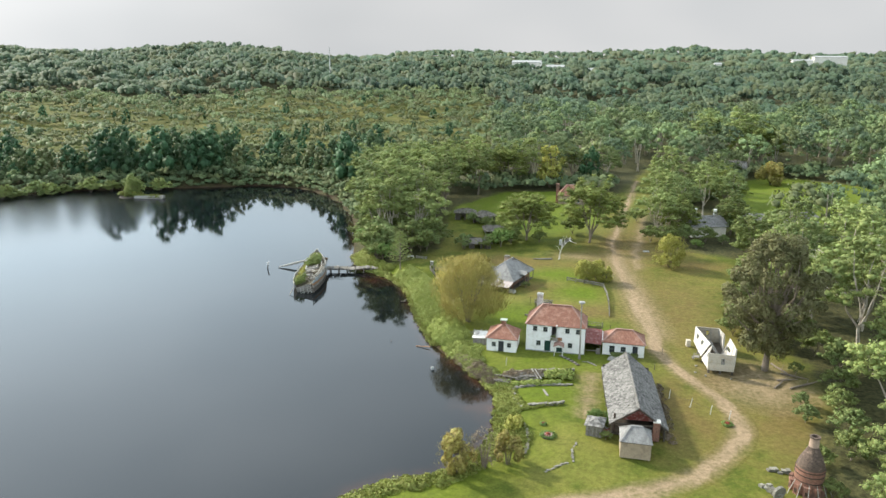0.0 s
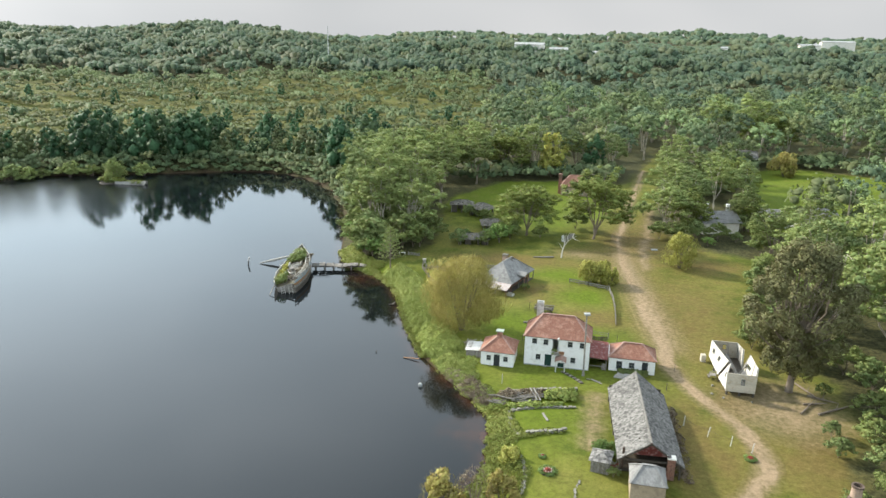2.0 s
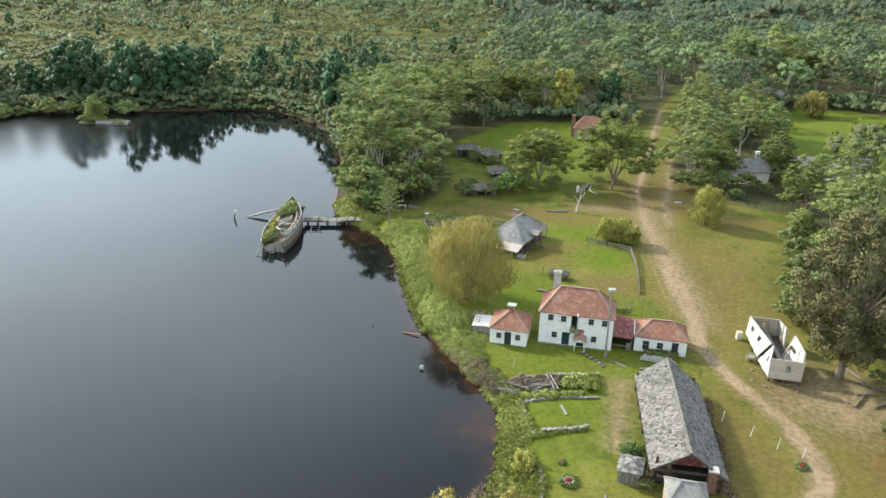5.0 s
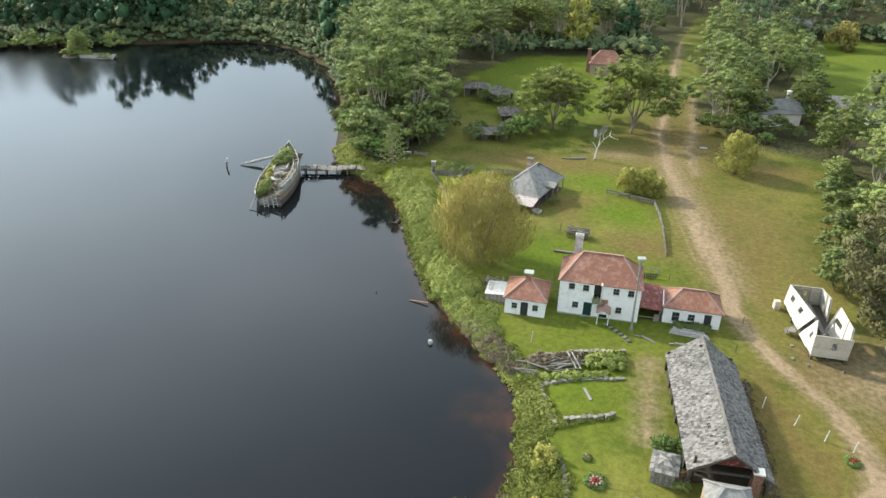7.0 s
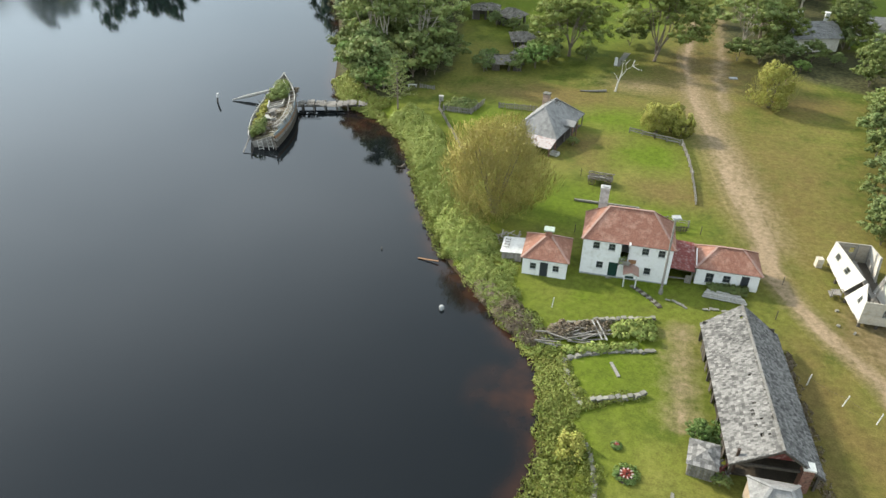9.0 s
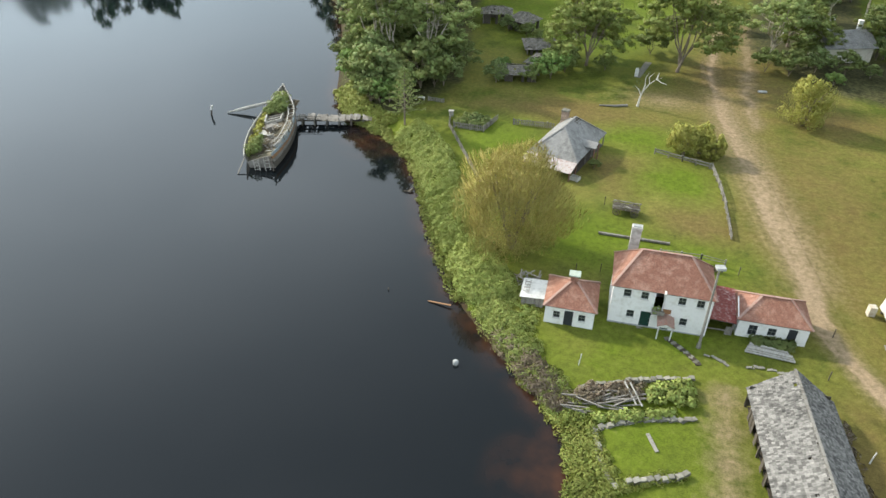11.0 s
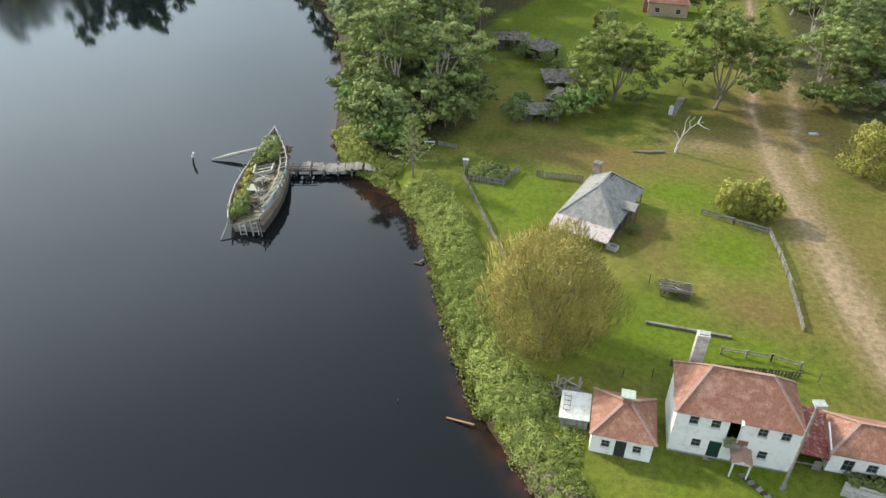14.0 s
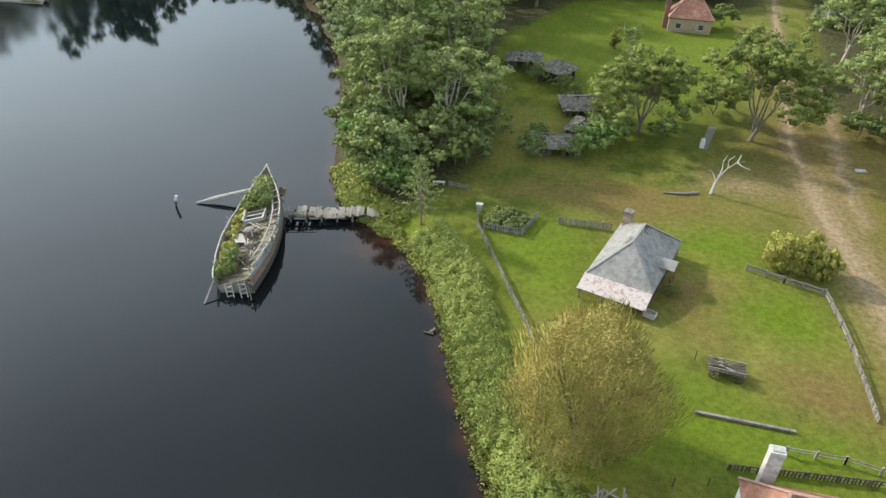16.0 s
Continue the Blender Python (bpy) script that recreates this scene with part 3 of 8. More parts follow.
def build_ground():
    xx, yy = np.meshgrid(GX, GY)
    zz = relief(xx, yy)
    co = np.stack([xx, yy, zz], -1).reshape(-1, 3).astype(np.float32)
    nx, ny = len(GX), len(GY)
    i = (np.arange(ny - 1)[:, None] * nx + np.arange(nx - 1)[None, :]).ravel()
    quads = np.stack([i, i + 1, i + nx + 1, i + nx], 1).astype(np.int32)
    me = bpy.data.meshes.new("ground")
    me.vertices.add(len(co))
    me.vertices.foreach_set("co", co.ravel())
    me.loops.add(quads.size)
    me.loops.foreach_set("vertex_index", quads.ravel())
    me.polygons.add(len(quads))
    me.polygons.foreach_set("loop_start", np.arange(0, quads.size, 4, dtype=np.int32))
    me.polygons.foreach_set("loop_total", np.full(len(quads), 4, dtype=np.int32))
    me.update(calc_edges=True)
    me.polygons.foreach_set("use_smooth", np.ones(len(quads), bool))
    x, y = xx.ravel(), yy.ravel()
    forest, soil, dry, lush, bed = ground_marks(x, y, co[:, 2])
    for name, vals in (("forest", forest), ("soil", soil), ("dry", dry), ("lush", lush), ("bed", bed)):
        a = me.attributes.new(name, "FLOAT", "POINT")
        a.data.foreach_set("value", np.clip(vals, 0, 1).astype(np.float32))
    me.materials.append(M["ground"])
    tagged(new("ground", me), "mown green meadow with dry patches, soil and forest floor", "ground", kind="structure")


build_ground()


def build_water():
    xs = lines([(-420, -140, 10), (-140, -80, 3), (-80, -4, 1.0), (-4, 0, 2)])
    ys = lines([(-200, 40, 14), (40, 62, 3), (62, 200, 1.0), (200, 270, 2.5)])
    xx, yy = np.meshgrid(xs, ys)
    me = bpy.data.meshes.new("lake_water")
    nx, ny = len(xs), len(ys)
    v = np.stack([xx, yy, xx * 0], -1).reshape(-1, 3)
    i = (np.arange(ny - 1)[:, None] * nx + np.arange(nx - 1)[None, :]).ravel()
    cx, cy = (xx[:-1, :-1] + xx[1:, 1:]).ravel() / 2, (yy[:-1, :-1] + yy[1:, 1:]).ravel() / 2
    keep = inside(cx, cy, LAKE) | (away(cx, cy, LAKE, True) < 4)
    f = np.stack([i, i + 1, i + nx + 1, i + nx], 1)[keep]
    me.from_pydata(v.tolist(), [], f.tolist())
    me.update()
    d = away(v[:, 0], v[:, 1], SHORE)
    a = me.attributes.new("shallow", "FLOAT", "POINT")
    extra = np.clip(1 - np.hypot(v[:, 0] + 14, v[:, 1] - 93) / 5, 0, 1) + np.clip(1 - np.hypot(v[:, 0] + 46.5, v[:, 1] - 147) / 6, 0, 1)
    a.data.foreach_set("value", np.clip(np.clip(1 - d / 2.6, 0, 1) ** 1.5 * 0.9 + 0.8 * extra, 0, 1).astype(np.float32))
    wind = smooth(-v[:, 0], 118, 165) * smooth(v[:, 1], 120, 190)
    me.attributes.new("wind", "FLOAT", "POINT").data.foreach_set("value", wind.astype(np.float32))
    me.materials.append(M["water"])
    tagged(new("water", me), "still dark tannin-brown lake reflecting the pale sky", "lake", kind="structure")


build_water()


def build_track():
    """A worn dirt track: one broad pale band by the barn, a narrow one further on, its edges lost in the grass."""
    rng = np.random.default_rng(4)
    pts = np.array(soft_curve(ROAD, 1))
    tang = np.gradient(pts, axis=0)
    tang /= np.linalg.norm(tang, axis=1, keepdims=True)
    nrm = np.stack([-tang[:, 1], tang[:, 0]], 1)
    offs = np.linspace(-2.4, 2.4, 17)
    q = pts[:, None, :] + nrm[:, None, :] * offs[None, :, None]
    z = relief(q[..., 0], q[..., 1]) + np.where(np.abs(offs) < 2.2, 0.035, -0.05)[None, :]
    i = np.arange(len(pts))[:, None]
    sway = 0.35 * np.sin(i * 0.31) + 0.2 * np.sin(i * 0.83 + 1)
    o = offs[None, :] - sway * 0.5
    band = (0.84 + 0.1 * np.sin(i * 0.19) + 0.08 * np.sin(i * 0.53 + 2)) * np.exp(-np.abs(o / (1.45 + 0.25 * np.sin(i * 0.21))) ** 3)
    ruts = 0.40 + 0.5 * np.exp(-(o / 0.6) ** 2)
    ruts = ruts * np.exp(-np.abs(o / 2.0) ** 6)
    u = smooth(q[..., 1], 146, 166)
    soil = band * (1 - u) + ruts * u + rng.normal(0, 0.06, o.shape) + 0.09 * np.sin(i * 0.47 + o * 1.3) + 0.07 * np.sin(i * 0.9 - o * 2.1)
    marks = ground_marks(q[..., 0].ravel(), q[..., 1].ravel(), z.ravel())
    soil = np.maximum(soil.ravel(), marks[1])
    n, w = len(pts), len(offs)
    k = (np.arange(n - 1)[:, None] * w + np.arange(w - 1)[None, :]).ravel()
    me = bpy.data.meshes.new("dirt_road")
    me.from_pydata(np.concatenate([q, z[..., None]], -1).reshape(-1, 3).tolist(), [], np.stack([k, k + w, k + w + 1, k + 1], 1).tolist())
    me.polygons.foreach_set("use_smooth", np.ones(len(k), bool))
    if me.polygons[0].normal.z < 0:
        me.flip_normals()
    for name, vals in (("forest", marks[0]), ("soil", soil), ("dry", marks[2]), ("lush", marks[3]), ("bed", np.zeros(soil.shape))):
        me.attributes.new(name, "FLOAT", "POINT").data.foreach_set("value", np.clip(vals, 0, 1).astype(np.float32).ravel())
    me.materials.append(M["ground"])
    tagged(new("dirt_road", me), "winding pale dirt track worn into the grass", "road", kind="structure")


build_track()


# ---- trees ----
def lump(c, r, seg, rows, seed, low=-0.3):
    """A rounded, uneven cushion of foliage, as separate quads with the cushion's normals."""
    el = np.linspace(math.asin(low), 1.5, rows + 1)
    az = np.linspace(0, 2 * np.pi, seg + 1)
    aa, ee = np.meshgrid(az, el)
    d = np.stack([np.cos(ee) * np.cos(aa), np.cos(ee) * np.sin(aa), np.sin(ee)], -1)
    wob = 1 + 0.2 * np.sin(3 * aa + seed) * np.cos(ee) + 0.15 * np.sin(5 * aa - 2 * seed) * np.sin(3 * ee + seed) * np.cos(ee)
    p = np.asarray(c) + d * np.asarray(r) * wob[..., None]
    n = d / np.asarray(r)
    n /= np.linalg.norm(n, axis=-1, keepdims=True)
    v = np.concatenate([p, n], -1)
    return np.stack([v[:-1, :-1], v[:-1, 1:], v[1:, 1:], v[1:, :-1]], 2).reshape(-1, 4, 6)


def gum_model(seed, height, radius, leaf, bark, stems=5, forks=6, tufts=4, per=56, size=0.26, thick=0.26, fork=0.22, droop=0.34, tuft=0.92, spread=0.95, low=-0.6, sides=6, skirt=0.45, sag=0.02):
    """A gum: a trunk that parts into bowed stems, forks along them that bear clusters of leafy tufts at their ends, with gaps between."""
    rng = np.random.default_rng(seed)
    s, c, r = Shape(), [], []
    split = Vector((rng.uniform(-.04, .04) * height, rng.uniform(-.04, .04) * height, height * fork))
    s.tube([(0, 0, -0.4), split * 0.5, split], [thick * 1.4, thick, thick * 0.85], sides + 2)
    for i in range(stems):
        a = i * 2.4 + rng.uniform(-.35, .35)
        q = radius * math.sqrt((i + 0.25) / stems) * rng.uniform(0.60, 0.80)
        out, side = Vector((math.cos(a), math.sin(a), 0)), Vector((-math.sin(a), math.cos(a), 0))
        root = Vector((0, 0, height * fork * rng.uniform(0.55, 1.0))) if i % 2 else split
        tip = out * q + Vector((split.x, split.y, height * (0.92 - droop * (q / radius) ** 2 - rng.uniform(0, 0.1))))
        low_knee = root.lerp(tip, 0.3) + out * q * rng.uniform(-.05, .15) + side * radius * rng.uniform(-.07, .07)
        knee = root.lerp(tip, 0.65) + out * q * rng.uniform(-.15, .05) + side * radius * rng.uniform(-.1, .1)
        s.tube([root, low_knee, knee, tip], [thick * 0.6, thick * 0.45, thick * 0.3, thick * 0.1], sides)
        for j in range(forks):
            u = 1.0 if j == 0 else rng.uniform(0.15, 1.0)
            st = low_knee.lerp(knee, u * 2) if u < 0.5 else knee.lerp(tip, u * 2 - 1)
            b = a + rng.uniform(-1.5, 1.5) if u < 0.6 else rng.uniform(0, 6.28)
            w = radius * (rng.uniform(0.1, 0.34) if u > 0.6 else rng.uniform(0.25, 0.25 + skirt))
            e = st + Vector((math.cos(b) * w, math.sin(b) * w, height * rng.uniform(0.02, 0.08) - (0.25 * w if u > 0.6 else sag * height - 0.1 * w)))
            far = math.hypot(e.x, e.y)
            if far > radius:
                e = Vector((e.x * radius / far, e.y * radius / far, e.z))
            s.tube([st, st.lerp(e, 0.55) - Vector((0, 0, height * 0.015)), e], [thick * 0.2, thick * 0.12, thick * 0.04], 4)
            for k in range(tufts):
                size_t = tuft * rng.uniform(0.55, 1.35)
                off = rng.normal(0, 1, 3) * spread * (1, 1, 0.5)
                c.append((e.x + off[0], e.y + off[1], e.z + off[2]))
                r.append((size_t * 1.15, size_t * 1.15, size_t * 0.75))
    c, r = np.array(c), np.array(r)
    hearts = np.concatenate([lump(c[i], r[i] * 0.5, 5, 2, seed + i * 1.7, -0.75) for i in range(len(c))])
    sprays = leaves(rng, c, r * rng.uniform(0.9, 1.15, (len(r), 1)), per, size, low, 0.5, 1.4, shell=0.5, own=0.2)
    return s.mesh("trunk"), quads_mesh("crown", np.concatenate([hearts, sprays])), leaf, bark


def woody(rng, height, puffs, thick, fork=0.38, lean=0.05, every=2):
    """A tapered trunk that forks into limbs, which reach into the puffs."""
    s = Shape()
    top = Vector((rng.uniform(-lean, lean) * height, rng.uniform(-lean, lean) * height, height * fork))
    s.tube([(0, 0, -0.4), (top.x * .3, top.y * .3, height * fork * .4), top, (top.x * 1.2, top.y * 1.2, height * 0.72)],
           [thick * 1.35, thick, thick * 0.8, thick * 0.3], 8)
    for i, c in enumerate(puffs):
        if i % every:
            continue
        end = Vector(c)
        start = Vector((top.x, top.y, height * fork * rng.uniform(0.7, 1.1)))
        mid = start.lerp(end, 0.5) + Vector((rng.uniform(-.05, .05), rng.uniform(-.05, .05), -0.03)) * height
        s.tube([start, mid, end], [thick * 0.5, thick * 0.3, thick * 0.1], 5)
    return s


def plant_tree(model, m, name, label, category="tree", group=""):
    t = thing(name, m, label, category, group)
    part("trunk", model[0], M[model[3]], t)
    part("crown", model[1], LEAF[model[2]], t)
    return t


GUMS = [gum_model(11, 18, 7.2, "gum", "pale_bark"), gum_model(12, 20, 6.0, "gum", "pale_bark", droop=0.42, forks=7),
        gum_model(13, 16, 6.6, "gum_dark", "bark", stems=6, droop=0.45), gum_model(14, 14, 7.4, "gum", "pale_bark", stems=6, skirt=0.35),
        gum_model(15, 19, 6.8, "gum_blue", "pale_bark", droop=0.4, forks=7),
        gum_model(16, 13, 7.8, "lawn_gum", "bark", stems=7, forks=9, tufts=4, droop=0.5, fork=0.14, tuft=0.95, spread=1.1, per=66, size=0.25, skirt=0.65, sag=0.13),
        gum_model(17, 17, 7.8, "lawn_gum", "bark", stems=7, forks=10, tufts=4, droop=0.6, fork=0.12, tuft=0.95, spread=1.1, per=66, size=0.25, skirt=0.7, sag=0.13)]
BUSHES = [gum_model(21, 5, 3.1, "gum_dark", "bark", 5, 6, 3, 30, 0.29, 0.1, 0.06, 0.62, 0.55, 0.45, -0.6, 4, 0.6), gum_model(22, 4.2, 2.6, "bright", "bark", 5, 6, 3, 30, 0.27, 0.1, 0.06, 0.62, 0.5, 0.4, -0.6, 4, 0.6),
          gum_model(23, 6, 3.0, "gum_blue", "bark", 5, 6, 3, 30, 0.29, 0.1, 0.06, 0.62, 0.55, 0.45, -0.6, 4, 0.6), gum_model(24, 5, 3.0, "gum", "bark", 5, 6, 3, 30, 0.28, 0.1, 0.06, 0.62, 0.55, 0.45, -0.6, 4, 0.6)]


def at(x, y, rz=0.0, scale=1.0, z=None, sink=0.0):
    return pose(x, y, (gz(x, y) if z is None else z) - sink, 0, 0, rz) @ Matrix.Scale(scale, 4)


GUM_LABEL = "tall spreading eucalyptus with pale limbs and olive-green crown"


def gum(k, x, y, height, rz=0.0, label=GUM_LABEL, group="gum trees by the lake", name="gum_tree"):
    tall = (18, 20, 16, 14, 19, 13, 17)[k]
    return plant_tree(GUMS[k], at(x, y, rz, height / tall), name, label, "tree", group)


def bush(k, x, y, height, rz=0.0, label="dense rounded green bush in the grass", group="", name="bush"):
    return plant_tree(BUSHES[k], at(x, y, rz, height / (5, 4.2, 6, 5)[k]), name, label, "bush", group)


# the grove on the point
for i, (k, x, y, h) in enumerate(((0, -58, 176, 17), (1, -50, 172, 19), (3, -44, 174, 15), (4, -62, 187, 20), (1, -53, 184, 21), (0, -46, 186, 18), (4, -66, 200, 21),
                                  (1, -57, 198, 22), (0, -49, 199, 20), (2, -45, 211, 18), (1, -70, 213, 20), (4, -61, 211, 22), (0, -53, 213, 20), (2, -76, 226, 18),
                                  (1, -66, 225, 20), (4, -57, 226, 21), (0, -48, 226, 19), (2, -50, 239, 18), (0, -61, 239, 19), (4, -72, 238, 18), (2, -40, 242, 17), (1, -43, 254, 18), (6, -33, 260, 17), (0, -25, 266, 18), (2, -9, 271, 15), (4, 3, 270, 16), (1, -52, 252, 18), (6, -62, 253, 17), (0, -73, 252, 16), (2, -82, 246, 14), (4, -36, 270, 18), (0, -46, 268, 18), (2, -56, 266, 17))):
    gum(k, x + (3.5 if x < -56 - (y - 176) * 0.33 else 0.0), y, h, i * 67)
pts_shore = [p for p in soft_curve(SHORE, 2) if 157 < p[1] < 236]
for i, (x, y) in enumerate(pts_shore[::2]):
    bush((0, 3, 2, 0, 3)[i % 5], x + 5.2 + (i % 3), y, 4.2 + (i * 7 % 5) * 0.8, i * 61, "leafy shrub leaning over the lake's edge", "shrubs under the grove", "shrub")
grove_rng = np.random.default_rng(33)
for i in range(46):
    y = grove_rng.uniform(166, 240)
    x = -50 - (y - 170) * 0.19 + grove_rng.uniform(-8, 9)
    bush((0, 0, 2)[i % 3], x, y, grove_rng.uniform(3.0, 5.5), i * 77, "dark-leaved understorey shrub beneath the gum grove", "shrubs under the grove", "shrub")
for i, (k, x, y, h) in enumerate(((0, -54, 162, 7.5), (2, -48, 162, 8), (1, -57, 167, 6), (0, -43.5, 166, 8.5), (2, -40, 168, 6), (0, -39, 176, 5.5), (1, -51, 158.5, 4.5),
                                  (0, -60, 172, 6.5), (2, -55, 170, 8), (0, -42, 181, 6), (1, -47, 159, 4), (2, -64, 186, 7), (0, -69, 203, 6.5))):
    bush(k, x + (2.6 if x < -50 else 0.0), y, h, i * 53, "dense dark-green shrub at the foot of the gum grove", "shrubs under the grove", "shrub")
gum(5, -17.0, 184.5, 13.0, 40, "low wide-crowned dark-green gum on the lawn", "gum trees on the lawn")
gum(6, -0.8, 186.0, 18.5, 10, "tall dark-leaved gum beside the dirt track", "gum trees on the lawn")
bush(1, -22.6, 176.5, 5.2, 20, "bright-green leafy young tree by the ruined huts", name="young_tree")
bush(0, -25.6, 173.8, 3.4, 80, "dark shrub beside the ruined hut")
bush(2, -31.6, 172.0, 4.2, 10, "blue-green shrub beside the ruined hut")
bush(0, -20.5, 180, 4.5, 120)
bush(0, -5.6, 194, 5.0, 10)
bush(0, -21.5, 182.5, 5.0, 40)
bush(0, -13.5, 183.0, 3.2, 70)
for k, x, y, h in ((0, -29.8, 196.5, 3), (2, -34, 199.5, 3.5), (0, -27.5, 194.2, 2.6), (1, -31.5, 178.5, 2.4), (0, -22.5, 186.0, 3)):
    bush(k, x, y, h, x * 9, "shrub growing against the ruined huts")
gum(1, -19, 214, 7.0, 10, "slender young gum on the lawn", "gum trees on the lawn")
bush(0, -1.0, 239, 5, 30)
# about the houses east of the track
for i, (k, x, y, h) in enumerate(((3, 16.5, 198, 13.5), (2, 21, 206, 14), (4, 25, 216, 15), (2, 37, 205, 12), (0, 32, 226, 16), (3, 20, 226, 15), (4, 41, 232, 14), (2, 30, 240, 15),
                                  (1, 19, 243, 16), (0, 24, 262, 17), (2, 36, 255, 15), (0, 47, 205, 7.5), (3, 53, 211, 6.5), (2, 44, 198, 7), (6, 22, 200, 12), (5, 38, 204, 7.5), (6, 66, 330, 22), (1, 45, 330, 26), (1, 58, 336, 27), (6, 40, 243, 14))):
    gum(k, x, y, h, i * 71, "eucalyptus with olive crown among the cottages", "gum trees by the cottages")
for i, (k, x, y, h) in enumerate(((0, 15, 191, 4.5), (0, 19, 190, 5), (2, 24, 193, 5), (0, 29, 193, 4.5), (2, 33, 192, 3), (1, 26, 187, 2.5), (0, 38, 192, 4.5), (2, 12, 213, 4.5), (2, 36.5, 203, 5), (0, 23.5, 199, 4.5))):
    bush(k, x, y, h, i * 47, "dark undergrowth shrub before the cottages", "shrubs by the cottages", "shrub")
# the eastern edge of the clearing
for i, (k, x, y, h) in enumerate(((0, 45, 124, 21), (3, 40, 135, 17), (1, 50, 140, 22), (4, 41, 152, 18), (0, 52, 156, 20), (3, 43, 166, 15), (2, 38, 176, 13), (1, 55, 172, 18),
                                  (0, 48, 186, 15), (2, 46, 112, 15), (3, 41, 97, 14), (0, 39.5, 87, 12), (3, 37, 79, 10), (0, 46, 92, 15), (2, 50, 103, 17), (1, 60, 128, 22), (4, 62, 148, 21),
                                  (3, 35, 73.5, 9), (0, 44, 78, 12), (3, 36, 141, 12), (0, 38.5, 160, 13))):
    gum(k, x, y, h, i * 83, "leafy eucalyptus at the edge of the clearing", "gum trees along the clearing")
for i, (k, x, y, h) in enumerate(((0, 37.5, 121, 5), (2, 40, 116, 5.5), (0, 38, 108, 4), (3, 36, 102, 3.6), (2, 35, 94, 4.5), (0, 33.5, 88, 4), (0, 36, 130, 5), (2, 35, 142, 4.5), (0, 37, 150, 5),
                                  (0, 33, 113.5, 1.8), (3, 38, 160, 4), (0, 35, 168, 4), (0, 28.5, 129, 5), (2, 30.5, 135, 5.5), (0, 33, 137, 6), (0, 33, 146, 5), (2, 34, 153, 5.5), (0, 33.5, 163, 4.6), (3, 36, 172, 4), (0, 37, 183, 5), (2, 32, 124, 5), (0, 29.5, 86, 2.6), (2, 30.5, 97, 3), (2, 31, 102, 2.4), (0, 29, 79, 2.4), (0, 25.8, 127.5, 4.2), (2, 26.6, 131.5, 4.6), (0, 28.5, 138, 4.5), (2, 30, 145, 4.6), (0, 30.8, 152, 4.6), (2, 31.5, 159, 4.4))):
    bush(k, x, y, h, i * 59, "scrubby shrub at the clearing's edge", "shrubs along the clearing", "shrub")


def big_tree():
    rng = np.random.default_rng(31)
    h, c, r = 22.0, [], []
    for i in range(150):
        z = rng.uniform(0.17, 0.97)
        wide = 6.6 * math.sin(math.pi * min(1, (z - 0.10) / 0.92)) ** 0.65 + 0.3
        a, q = rng.uniform(0, 6.28), math.sqrt(rng.uniform(0.12, 1))
        c.append((wide * q * math.cos(a), wide * q * math.sin(a), z * h))
        s = rng.uniform(0.8, 1.5)
        r.append((s, s, s * 0.95))
    c, r = np.array(c), np.array(r)
    t = thing("gum_tree", at(28.4, 113.4, 0), "huge old eucalyptus with brownish-olive crown and pale trunk", "tree")
    part("trunk", woody(rng, h, c, 0.42, 0.34, 0.02, 2), M["bark"], t)
    part("crown", quads_mesh("crown", leaves(rng, c, r, 270, 0.31, -0.8, 0.9)), LEAF["brown_gum"], t)
    for k in range(5):
        s = Shape()
        a = (0.2, -0.5, 1.0, -1.2, 0.6)[k]
        x, y = 27.9 + (3.2, 4.5, 2.0, 3.0, 5.6)[k], 113.2 + (-3, -1.5, -4.2, 0.4, -4)[k]
        d = Vector((math.cos(a), math.sin(a), 0)) * (1.6 + 0.4 * k)
        z = gz(x, y)
        s.tube([(x - d.x, y - d.y, z + .1), (x, y, z + .2), (x + d.x, y + d.y, z + .35)], [.16, .13, .05], 6)
        s.tube([(x, y, z + .2), (x + .5, y + .9, z + .9)], [.07, .02], 5)
        solid("fallen_branch", s, M["bark"], "fallen grey-brown branch on bare soil", "branch", "fallen branches")


big_tree()


